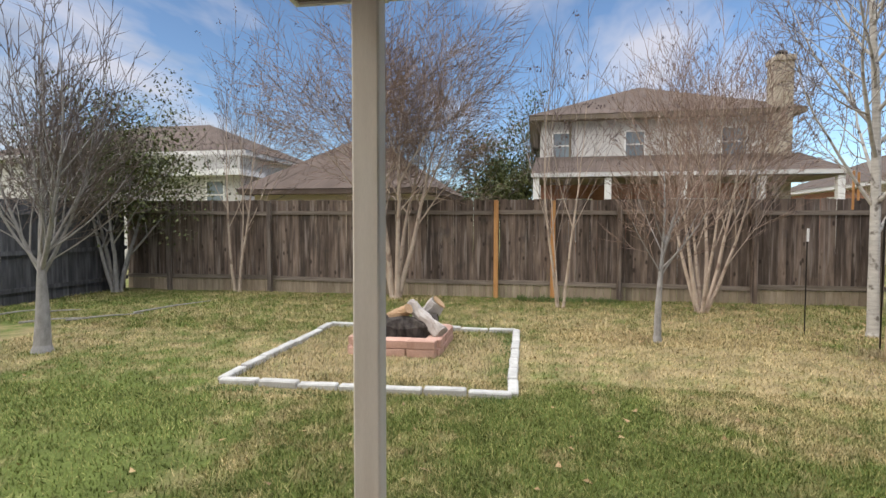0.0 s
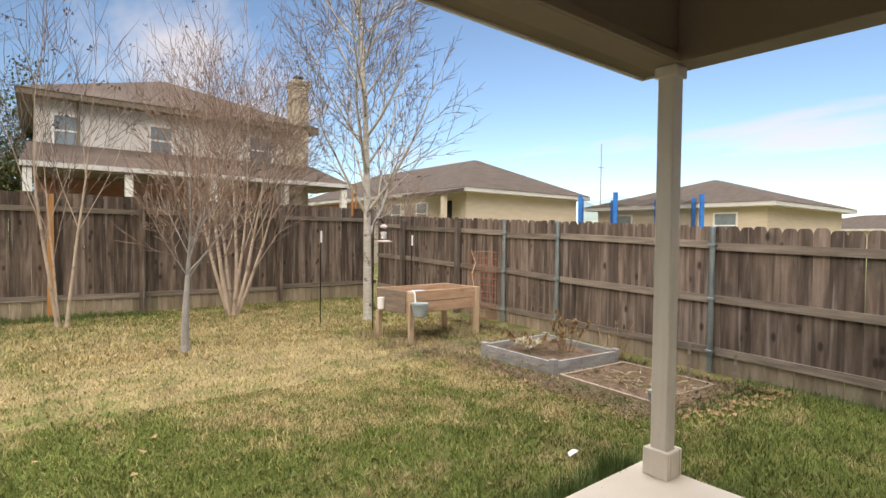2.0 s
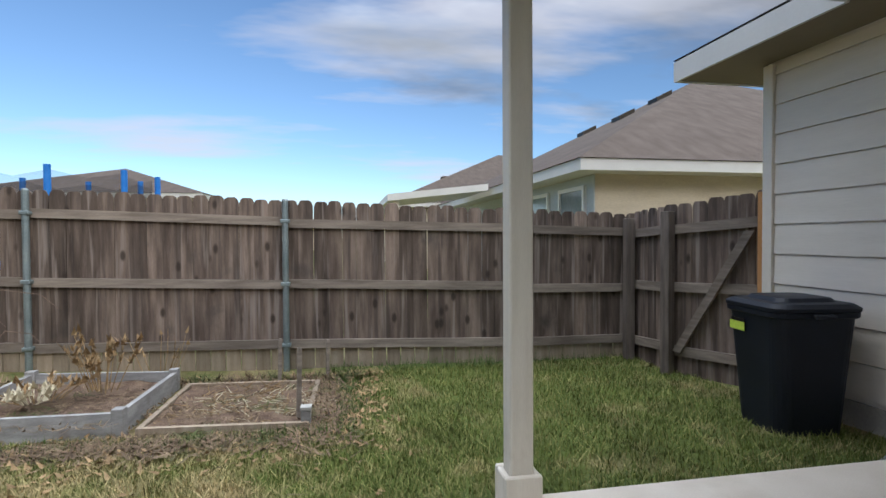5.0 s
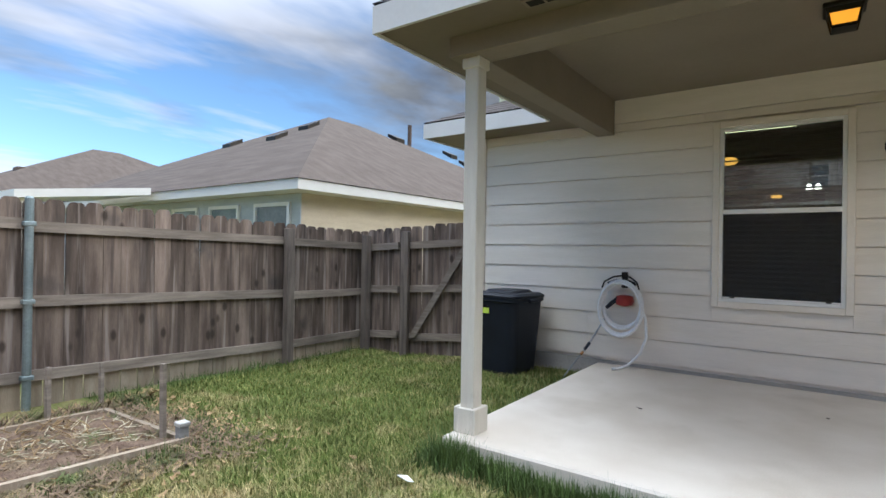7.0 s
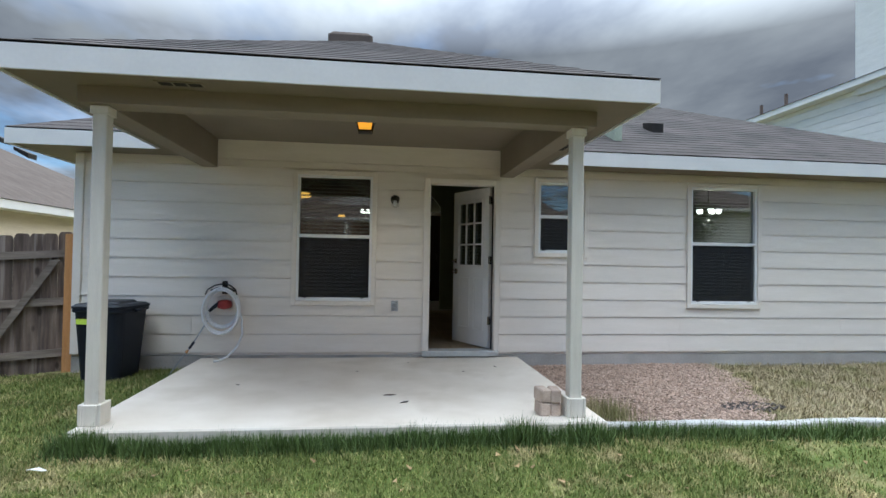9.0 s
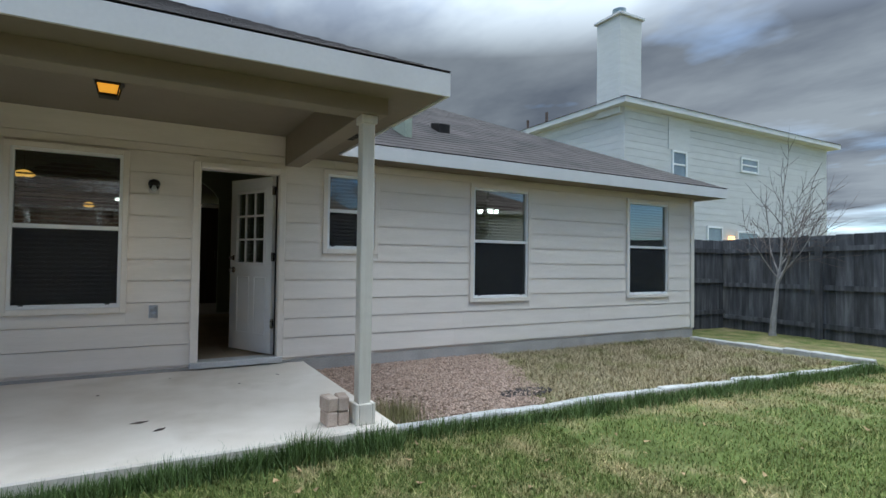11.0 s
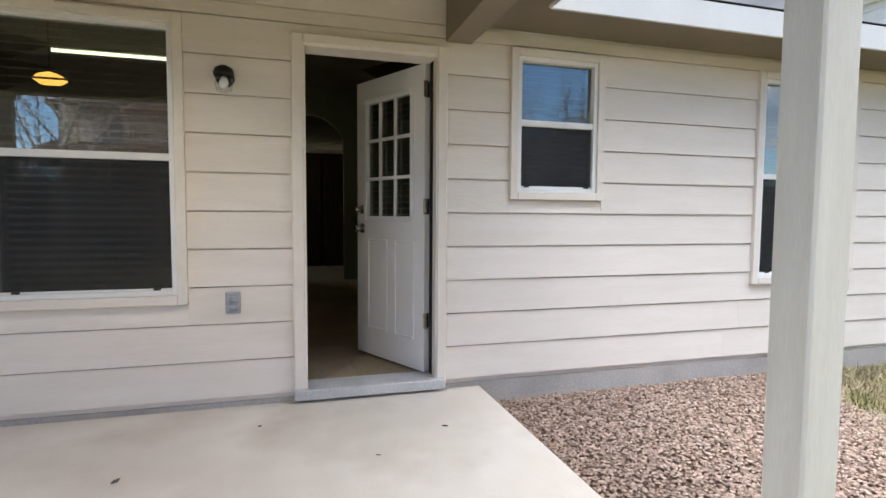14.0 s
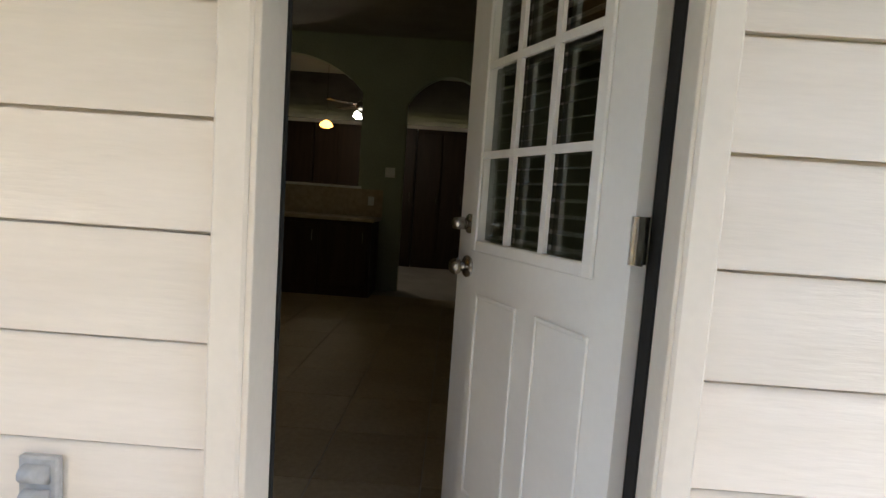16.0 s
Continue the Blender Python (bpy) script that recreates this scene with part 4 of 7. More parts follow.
# unseen cabinets, added so that the far room stays dark
for k in range(6):
    kc = thing("added_dark_cabinet", (-0.9 + 0.86 * k, FY + 0.001, RZ), "tall dark wooden cabinet added to keep the far room dark", "cabinet", "kitchen cabinets")
    part("body", boxes(((0.0, 0.0, 0.0), (0.84, 0.55, 2.3))), DARKWOOD, kc)
    for dx in (0.02, 0.43):
        d = part("door", boxes(((dx, 0.551, 0.1), (dx + 0.39, 0.57, 2.24)), bevel=0.004), DARKWOOD, kc)
        part("handle", tube(bmesh.new(), [(dx + 0.05, 0.585, 1.1), (dx + 0.05, 0.585, 1.25)], 0.006, 6), STEEL, d)
sw = thing("light_switch", (0.93, RY, 1.62), "white double light switch on the green wall", "light switch")
part("plate", boxes(((-0.06, 0.0, -0.06), (0.06, 0.008, 0.06)), bevel=0.003), VINYL, sw)
for k in (-0.025, 0.025):
    part("toggle", boxes(((k - 0.008, 0.008, -0.015), (k + 0.008, 0.016, 0.015))), VINYL, sw)
ob = thing("socket", (1.14, RY + 0.02, 1.26), "white electric socket on the splashback", "socket")
part("plate", boxes(((-0.036, 0.001, -0.055), (0.036, 0.008, 0.055)), bevel=0.003), VINYL, ob)
fan = thing("ceiling_fan", (1.47, -6.8, 2.38), "dark ceiling fan with lit white glass shades", "ceiling fan")
part("downrod", tube(bmesh.new(), [(0, 0, 0.22), (0, 0, 0.839)], 0.012, 10), BLACKMETAL, fan)
part("motor", lathe(bmesh.new(), [(0.05, 0.10), (0.10, 0.12), (0.11, 0.18), (0.05, 0.22)], (0, 0, 0)), BLACKMETAL, fan, smooth=True)
BULB = glow("lit_lamp_glass", (1.0, 0.93, 0.80), 6.0)
AMBER = glow("amber_lamp_glass", (1.0, 0.46, 0.08), 1.7)
for k in range(4):
    a = math.pi / 4 + k * math.pi / 2
    part("blade", box(bmesh.new(), (0.12, -0.06, 0.155), (0.56, 0.06, 0.162), Matrix.Rotation(a, 4, "Z")), DARKWOOD, fan)
    part("shade", lathe(bmesh.new(), [(0.02, 0.07), (0.035, 0.05), (0.05, 0.0), (0.045, -0.01)], (0.09 * math.cos(a), 0.09 * math.sin(a), 0.0), 12), BULB, fan, "lit white glass shade", smooth=True)
pend = thing("pendant_lamp", (2.05, -7.15, 2.30), "small amber glass pendant lamp, lit", "pendant lamp")
part("cord", tube(bmesh.new(), [(0, 0, 0.05), (0, 0, 0.919)], 0.004, 6), BLACKMETAL, pend)
part("shade", lathe(bmesh.new(), [(0.02, 0.06), (0.07, 0.03), (0.10, -0.02), (0.05, -0.05)], (0, 0, 0)), AMBER, pend, "amber glass shade", smooth=True)
pend = thing("pendant_lamp", (2.13, -1.42, 2.12), "amber glass pendant lamp, lit, hanging behind the window", "pendant lamp")
part("cord", tube(bmesh.new(), [(0, 0, 0.05), (0, 0, 0.52)], 0.004, 6), BLACKMETAL, pend)
part("shade", lathe(bmesh.new(), [(0.02, 0.05), (0.07, 0.03), (0.10, 0.0), (0.06, -0.03)], (0, 0, 0)), AMBER, pend, "amber glass shade", smooth=True)
tubel = thing("tube_light", (2.25, -3.5, 2.855), "lit fluorescent tube fitting on the kitchen ceiling", "ceiling light")
part("housing", boxes(((-0.64, -0.07, 0.012), (0.64, 0.07, 0.06)), bevel=0.004), VINYL, tubel)
part("tube", tube(bmesh.new(), [(-0.62, 0, 0.0), (0.62, 0, 0.0)], 0.016, 10), glow("fluorescent_tube", (1.0, 0.93, 0.55), 2.5), tubel, "glowing fluorescent tube")
ch = thing("chandelier", (-4.1, -1.95, 2.06), "lit chandelier with white glass shades in a side room", "chandelier")
part("stem", tube(bmesh.new(), [(0, 0, 0.02), (0, 0, 0.57)], 0.01, 8), BLACKMETAL, ch)
for k in range(5):
    a = k * 2 * math.pi / 5
    part("arm", tube(bmesh.new(), [(0, 0, 0.03), (0.08 * math.cos(a), 0.08 * math.sin(a), 0.0), (0.15 * math.cos(a), 0.15 * math.sin(a), 0.02)], 0.007, 8), BLACKMETAL, ch)
    part("shade", lathe(bmesh.new(), [(0.015, 0.02), (0.04, 0.04), (0.05, 0.09)], (0.15 * math.cos(a), 0.15 * math.sin(a), 0), 12), BULB, ch, "lit white glass shade", smooth=True)
tagged(part("ceiling_side_room", boxes(((HX0 + 0.16, -4.5, 2.59), (RX0 - 0.11, WALL - 0.151, 2.62))), ROOMCEIL), "plain ceiling of the side room", "ceiling", kind="structure")
for nm, pos, e, c in (("fan_light", (1.47, -6.8, 2.30), 1.0, (1, 0.86, 0.68)), ("chandelier_light", (-4.1, -1.95, 1.95), 5, (1, 0.88, 0.7))):
    lamp = new(nm, bpy.data.lights.new(nm, "POINT"))
    lamp.data.energy, lamp.data.color, lamp.data.shadow_soft_size = e, c, 0.06
    lamp.location = pos

# ---- things on and about the patio ----
lan = thing("porch_lantern", (1.254, 0.80, 2.634), "dark bronze ceiling lantern with glowing amber glass", "ceiling lamp")
lan.scale = (0.9, 0.9, 0.92)
part("canopy", boxes(((-0.115, -0.115, -0.03), (0.115, 0.115, -0.001)), bevel=0.006), BLACKMETAL, lan)


def frustum(r0, z0, r1, z1):
    bm = bmesh.new()
    lo = [bm.verts.new((x * r0, y * r0, z0)) for x, y in ((-1, -1), (1, -1), (1, 1), (-1, 1))]
    hi = [bm.verts.new((x * r1, y * r1, z1)) for x, y in ((-1, -1), (1, -1), (1, 1), (-1, 1))]
    bm.faces.new(lo[::-1])
    bm.faces.new(hi)
    for k in range(4):
        bm.faces.new((lo[k], lo[(k + 1) % 4], hi[(k + 1) % 4], hi[k]))
    return bm


part("glass", frustum(0.062, -0.135, 0.088, -0.031), glow("amber_lantern_glass", (1.0, 0.40, 0.03), 0.55), lan, "glowing amber glass")
part("skirt", frustum(0.0885, -0.062, 0.098, -0.0305), BLACKMETAL, lan, "dark scalloped metal band")
part("base", frustum(0.066, -0.155, 0.069, -0.136), BLACKMETAL, lan)
for sx in (-1, 1):
    for sy in (-1, 1):
        part("frame_bar", tube(bmesh.new(), [(sx * 0.066, sy * 0.066, -0.15), (sx * 0.093, sy * 0.093, -0.03)], 0.007, 6), BLACKMETAL, lan)
lamp = new("porch_light", bpy.data.lights.new("porch_light", "SPOT"))
lamp.data.energy, lamp.data.color, lamp.data.shadow_soft_size = 17.0, (1, 0.82, 0.58), 0.02
lamp.data.spot_size, lamp.data.spot_blend = radians(138), 0.8
lamp.location = (1.254, 0.80, 2.47)

sc = thing("wall_sconce", (0.925, WALL, 1.985), "small dark wall sconce with clear jar glass", "wall lamp")
part("backplate", tube(bmesh.new(), [(0, -0.004, 0.0), (0, 0.016, 0.0), (0, 0.024, 0.0)], [0.05, 0.05, 0.03], 20), BLACKMETAL, sc, smooth=False)
part("cap", lathe(bmesh.new(), [(0.05, -0.01), (0.055, 0.01), (0.045, 0.035), (0.02, 0.05)], (0, 0.075, 0)), BLACKMETAL, sc, smooth=True)
part("arm", tube(bmesh.new(), [(0, 0.02, 0.005), (0, 0.05, 0.02), (0, 0.075, 0.02)], 0.012, 10), BLACKMETAL, sc)
part("jar", lathe(bmesh.new(), [(0.044, -0.012), (0.047, -0.05), (0.04, -0.085), (0.02, -0.095)], (0, 0.075, 0)), CLEARGLASS, sc, "clear glass jar", smooth=True)
part("bulb", lathe(bmesh.new(), [(0.014, -0.012), (0.026, -0.045), (0.016, -0.07)], (0, 0.075, 0)), VINYL, sc, "white unlit bulb", smooth=True)

out = thing("outdoor_socket", (0.905, WALL, 0.715), "grey weatherproof outdoor socket box on the siding", "socket")
part("plate", boxes(((-0.04, 0.001, -0.06), (0.04, 0.02, 0.065)), bevel=0.004), GREYPLASTIC, out)
for k in (-0.032, 0.02):
    part("flap", tube(bmesh.new(), [(-0.026, 0.022, k + 0.012), (0.026, 0.022, k + 0.012)], 0.019, 12), GREYPLASTIC, out, smooth=True)

# hose on its hanger
HOSE = surf("white_hose_rubber", [(0.72, 0.72, 0.72), (0.80, 0.80, 0.80)], 6, 60, 0.45, 0.05, 0.001)
hx, hz = 2.86, 0.70
hang = thing("hose_hanger", (hx, WALL, 0.90), "dark metal hose hanger screwed to the siding", "hose hanger")
part("plate", boxes(((-0.03, 0.003, -0.06), (0.03, 0.012, 0.09)), bevel=0.003), BLACKMETAL, hang)
part("arm", tube(bmesh.new(), [(0.17, 0.15, -0.06), (0.15, 0.14, -0.0), (0.08, 0.10, 0.045), (0.0, 0.02, 0.06), (-0.08, 0.10, 0.045), (-0.15, 0.14, 0.0), (-0.17, 0.15, -0.06)], 0.008, 8), BLACKMETAL, hang, smooth=True)
part("tray", tube(bmesh.new(), [(-0.13, 0.10, -0.02), (-0.06, 0.09, 0.01), (0.06, 0.09, 0.01), (0.13, 0.10, -0.02)], 0.014, 8), BLACKMETAL, hang)
hose = thing("garden_hose", (hx, WALL, hz), "white coiled garden hose hanging from its hanger", "garden hose")
coil = []
r = random.Random(2)
for k in range(6 * 28):
    a = 2 * math.pi * k / 28 + math.pi / 2
    turn_no = k / 28
    rad = 0.185 + 0.012 * math.sin(2.1 * turn_no) + 0.006 * turn_no
    coil.append((rad * math.cos(a) * 0.92, 0.055 + 0.018 * turn_no, rad * math.sin(a) * (1.08 + 0.02 * turn_no) - 0.01 * turn_no))
part("coil", tube(bmesh.new(), coil, 0.0125, 8), HOSE, hose, smooth=True)
tail = [(-0.10, 0.12, 0.18), (-0.17, 0.13, 0.04), (-0.225, 0.12, -0.14), (-0.235, 0.13, -0.30), (-0.19, 0.16, -0.44), (-0.10, 0.21, -0.545), (-0.02, 0.25, -0.582), (0.03, 0.27, -0.586)]
fine = []
for (a, b) in zip(tail, tail[1:]):
    fine += [Vector(a).lerp(Vector(b), k / 4) for k in range(4)]
fine.append(Vector(tail[-1]))
part("tail", tube(bmesh.new(), fine, 0.0125, 8), HOSE, hose, smooth=True)
noz = thing("spray_nozzle", (hx, WALL, hz), "red and black hose spray gun tucked into the coil", "spray nozzle")
RED = surf("red_plastic", [(0.30, 0.03, 0.025), (0.38, 0.05, 0.04)], 10, 60, 0.4, 0.05, 0.001)
part("body", lathe(bmesh.new(), [(0.03, -0.05), (0.075, -0.035), (0.085, 0.0), (0.075, 0.045), (0.03, 0.055)], (-0.01, 0.045, 0.02), 16), RED, noz, smooth=True)
part("handle", tube(bmesh.new(), [(0.03, 0.08, 0.05), (0.10, 0.10, -0.01), (0.14, 0.10, -0.05)], [0.02, 0.02, 0.016], 10), BLACKPLASTIC, noz)
wand = thing("watering_wand", (hx + 0.22, WALL + 0.06, 0.40), "thin grey spray wand leaning down from the hose", "wand")
part("tube", tube(bmesh.new(), [(-0.08, 0.02, 0.18), (0.06, 0.12, -0.10), (0.25, 0.30, -0.43)], 0.008, 8), GREYPLASTIC, wand, smooth=True)
part("grip", tube(bmesh.new(), [(0.05, 0.115, -0.085), (0.09, 0.15, -0.155)], 0.014, 10), BLACKPLASTIC, wand)
part("joint", tube(bmesh.new(), [(0.10, 0.16, -0.17), (0.115, 0.175, -0.20)], 0.013, 10), CEDAR, wand, "tan joint")

# rubbish bin
bx, by = 3.92, -0.10
bz = ground_z(bx, by)
binn = thing("rubbish_bin", (bx, by, bz), "large dark navy plastic rubbish bin with a closed lid", "rubbish bin", turn=-8)
binn.scale = (0.9, 0.9, 0.9)


def rounded_rect(hx_, hy_, r_, z_, n=5):
    pts = []
    for cx, cy, a0 in ((hx_ - r_, hy_ - r_, 0), (-hx_ + r_, hy_ - r_, 90), (-hx_ + r_, -hy_ + r_, 180), (hx_ - r_, -hy_ + r_, 270)):
        pts += [(cx + r_ * math.cos(radians(a0 + 90 * k / n)), cy + r_ * math.sin(radians(a0 + 90 * k / n)), z_) for k in range(n + 1)]
    return pts


def loft(loops):
    bm = bmesh.new()
    rings = [[bm.verts.new(p) for p in loop] for loop in loops]
    k = len(rings[0])
    for a, b in zip(rings, rings[1:]):
        for i in range(k):
            bm.faces.new((a[i], a[(i + 1) % k], b[(i + 1) % k], b[i]))
    bm.faces.new(rings[0][::-1])
    bm.faces.new(rings[-1])
    return bm


part("body", loft([rounded_rect(0.23, 0.23, 0.09, 0.0), rounded_rect(0.235, 0.235, 0.09, 0.05), rounded_rect(0.285, 0.285, 0.09, 0.80)]), BLACKPLASTIC, binn, smooth=False)
part("rim", loft([rounded_rect(0.295, 0.295, 0.09, 0.79), rounded_rect(0.305, 0.305, 0.09, 0.80), rounded_rect(0.305, 0.305, 0.09, 0.83), rounded_rect(0.29, 0.29, 0.09, 0.835)]), BLACKPLASTIC, binn)
part("lid", loft([rounded_rect(0.31, 0.31, 0.09, 0.836), rounded_rect(0.312, 0.312, 0.09, 0.86), rounded_rect(0.28, 0.28, 0.09, 0.885), rounded_rect(0.21, 0.21, 0.08, 0.89), rounded_rect(0.19, 0.19, 0.08, 0.915), rounded_rect(0.10, 0.10, 0.06, 0.922)]), BLACKPLASTIC, binn)
for s in (-1, 1):
    part("handle", boxes(((s * 0.306, -0.07, 0.79), (s * 0.345, 0.07, 0.825)), bevel=0.008), BLACKPLASTIC, binn)
LIME = surf("lime_label_paper", [(0.55, 0.70, 0.06), (0.62, 0.76, 0.10)], 10, 60, 0.5, 0, 0.001)
lab = part("label", boxes(((0.05, 0.290, 0.66), (0.22, 0.294, 0.72))), LIME, binn, "lime green paper label")
part("print", boxes(((0.05, 0.2905, 0.722), (0.20, 0.2945, 0.745))), BLACKMETAL, lab)

# stacked paving bricks beside the post
PAVER = surf("tan_paving_brick", [(0.42, 0.32, 0.25), (0.52, 0.42, 0.34)], 9, 80, 0.9, 0.4, 0.003, vary=0.08)
for k, (px, py, pz_, tn) in enumerate(((-0.185, 1.93, 0.10, 3), (-0.272, 1.93, 0.10, -2), (-0.183, 1.93, 0.202, 8), (-0.274, 1.94, 0.202, -7))):
    whole("paving_brick", boxes(((-0.04, -0.075, 0.0), (0.04, 0.075, 0.10)), bevel=0.009), PAVER, "tan concrete paving brick stacked on the slab", "brick", "stacked paving bricks", at=pose(px, py, pz_, 0, 0, tn))

# stains and leaves on the slab
LEAF = surf("dead_leaf", [(0.06, 0.048, 0.04), (0.12, 0.095, 0.075)], 20, 60, 0.85, 0.1, 0.001, vary=0.3)
for k, (lx, ly, tn, s) in enumerate(((0.98, 1.32, 20, 1.6), (0.86, 1.55, 45, 1.4), (1.30, 0.35, 70, 0.8), (2.35, 0.9, 10, 0.5), (0.2, 0.4, 120, 0.5), (0.75, -0.1, 60, 0.5), (-0.2, 0.15, 10, 0.5))):
    bm = bmesh.new()
    prism(bm, [(-0.035 * s, 0, 0), (0, -0.012 * s, 0.004), (0.04 * s, 0.002, 0.008), (0.005, 0.014 * s, 0.003)], (0, 0, 0.003))
    whole("dead_leaf", bm, LEAF, "small dark brown dead leaf lying on the slab", "leaf", "leaves on the slab", at=pose(lx, ly, SLAB_Z + 0.001, 0, 0, tn))

# roof fittings
rv = thing("roof_vent", (pm + 0.15, PY - pr - 0.25, ptop - 0.02), "low square metal vent box on the porch roof", "roof vent")
part("box", loft([rounded_rect(0.24, 0.17, 0.03, 0.0), rounded_rect(0.24, 0.17, 0.03, 0.12), rounded_rect(0.20, 0.13, 0.03, 0.16)]), SHINGLE_TAN, rv)
def roof_z(y):
    return FASCIA_Z + 0.01 + (EY - y) * SLOPE
pv = thing("vent_pipe", (-1.35, -1.9, roof_z(-1.9)), "galvanised vent pipe with a cap on the roof", "vent pipe")
part("pipe", tube(bmesh.new(), [(0, 0, -0.05), (0, 0, 0.28)], 0.05, 14), GALV, pv)
part("cap", lathe(bmesh.new(), [(0.06, 0.24), (0.08, 0.27), (0.08, 0.33), (0.05, 0.36)], (0, 0, 0), 14), GALV, pv)
rh = thing("roof_hood", (-2.85, -1.35, roof_z(-1.35)), "small dark exhaust hood on the shingles", "roof vent")
part("hood", prism(bmesh.new(), [(-0.09, 0.10, -0.04), (-0.09, 0.10, 0.09), (-0.09, -0.16, 0.15), (-0.09, -0.16, 0.07)], (0.18, 0, 0)), BLACKMETAL, rh)

# ---- yard: borders, fire pit, beds, planter, feeders ----
WHITEBLOCK = surf("white_painted_concrete", [(0.37, 0.36, 0.335), (0.50, 0.49, 0.46)], 7, 70, 0.85, 0.35, 0.004, vary=0.06, patch=((0.40, 0.38, 0.33), 6, 0.60, 0.72))
REDBRICK = surf("red_fire_brick", [(0.40, 0.235, 0.178), (0.51, 0.33, 0.258)], 8, 80, 0.9, 0.4, 0.004, vary=0.12)


def block_mesh(name, l, w, h, material, bevel=0.012):
    bm = boxes(((-l / 2, -w / 2, -0.06), (l / 2, w / 2, h)), bevel=bevel)
    mesh = bpy.data.meshes.new(name)
    bm.to_mesh(mesh)
    bm.free()
    mesh.materials.append(material)
    return mesh


def border(name, points, l, w, h, label, r):
    """A row of separate concrete edging blocks along a line."""
    t = thing(name, (*points[0], 0), label, "edging", kind="structure")
    mesh = block_mesh("block", l - 0.026, w, h, WHITEBLOCK)
    for a, b in zip(points, points[1:]):
        a, b = Vector((*a, 0)), Vector((*b, 0))
        n = max(1, round((b - a).length / l))
        yaw = math.degrees(math.atan2(b.y - a.y, b.x - a.x))
        for k in range(n):
            p = a.lerp(b, (k + 0.5) / n)
            z = ground_z(p.x, p.y)
            part("block", mesh, None, t, at=Matrix.Translation((-points[0][0], -points[0][1], 0)) @ pose(p.x + r.uniform(-0.008, 0.008), p.y + r.uniform(-0.008, 0.008), z + r.uniform(-0.012, 0.008), r.uniform(-1.5, 1.5), r.uniform(-1.5, 1.5), yaw + r.uniform(-1.5, 1.5)))
    return t


rb = random.Random(8)
SITE[0] = YARD_SITE
border("pit_border", [(-2.80, 4.62), (-0.08, 4.68), (-0.14, 7.52), (-2.86, 7.48), (-2.80, 4.62)], 0.40, 0.095, 0.06, "square border of white painted concrete edging in the lawn", rb)
SITE[0] = HOUSE_SITE
border("bed_border", [(-0.60, 2.00), (-2.4, 1.98), (-4.6, 2.12), (-7.2, 2.35)], 0.40, 0.10, 0.05, "white painted concrete edging along the gravel bed", rb)
border("side_border", [(-7.12, -0.20), (-7.30, 1.20), (-7.35, 2.3)], 0.40, 0.13, 0.07, "white edging at the end of the house", rb)

SITE[0] = YARD_SITE
pit = thing("fire_pit", (-1.5, 6.45, 0), "square fire pit ring of stacked red bricks", "fire pit")
bmesh_brick = block_mesh("brick", 0.335, 0.19, 0.095, REDBRICK, 0.014)
gz = ground_z(-1.5, 6.45)
for layer in range(2):
    z = gz + 0.03 + 0.098 * layer
    sh = 0.08 * layer
    for k in range(3):
        u = -0.345 + 0.345 * k + (sh if k < 2 else 0) * 0.5
        for m_ in (pose(u, -0.46, z), pose(u, 0.46, z), pose(-0.46, u * 0.86, z, 0, 0, 90), pose(0.46, u * 0.86, z, 0, 0, 90)):
            part("brick", bmesh_brick, None, pit, at=m_ @ Matrix.Rotation(rb.uniform(-0.05, 0.05), 4, "Z") @ Matrix.Diagonal((1, 1, 0.62, 1)))
ASH = surf("charred_wood", [(0.018, 0.015, 0.013), (0.09, 0.075, 0.065)], 9, 50, 0.95, 0.8, 0.01, (2, 2, 1))
LOGWOOD = surf("split_log_wood", [(0.36, 0.22, 0.12), (0.48, 0.33, 0.20)], 8, 50, 0.9, 0.5, 0.006, (1, 6, 6))
LOGBARK = surf("log_bark", [(0.10, 0.075, 0.06), (0.22, 0.17, 0.14)], 12, 40, 0.95, 0.9, 0.015)
GREYLOG = surf("bleached_log", [(0.34, 0.30, 0.27), (0.46, 0.42, 0.38)], 10, 50, 0.95, 0.6, 0.008)


def log(a, b, r0, r1, material, end, label, seed):
    a, b = Vector(a), Vector(b)
    t = thing("log", a, label, "log", "logs in the fire pit")
    bm = tube(bmesh.new(), [a.lerp(b, k / 6) - a for k in range(7)], [r0 + (r1 - r0) * k / 6 for k in range(7)], 12)
    for v in bm.verts:
        v.co += 0.05 * Vector([noise.noise(v.co * 9 + Vector((seed, i, 0))) for i in range(3)])
    part("bark", bm, material, t, smooth=False)
    d = (b - a).normalized()
    part("cut_end", tube(bmesh.new(), [(b - a) + d * 0.001, (b - a) + d * 0.02], [r1 * 0.93, r1 * 0.9], 12), end, t, "pale sawn end")
    return t


log((-1.74, 6.28, gz + 0.22), (-1.06, 6.38, gz + 0.25), 0.17, 0.15, ASH, ASH, "charred black log lying in the fire pit", 1)
log((-1.45, 6.62, gz + 0.16), (-1.08, 6.62, gz + 0.52), 0.10, 0.105, GREYLOG, LOGWOOD, "upright cut log with a pale sawn end", 2)
log((-1.42, 6.45, gz + 0.53), (-0.98, 6.20, gz + 0.24), 0.075, 0.075, GREYLOG, GREYLOG, "bleached grey split log leaning on the pile", 3)
log((-1.76, 6.52, gz + 0.26), (-1.40, 6.30, gz + 0.48), 0.085, 0.07, LOGWOOD, LOGWOOD, "orange-brown split log on the pile", 4)
log((-1.88, 6.50, gz + 0.22), (-1.72, 6.28, gz + 0.34), 0.08, 0.10, LOGBARK, ASH, "short bark-covered log stub", 5)

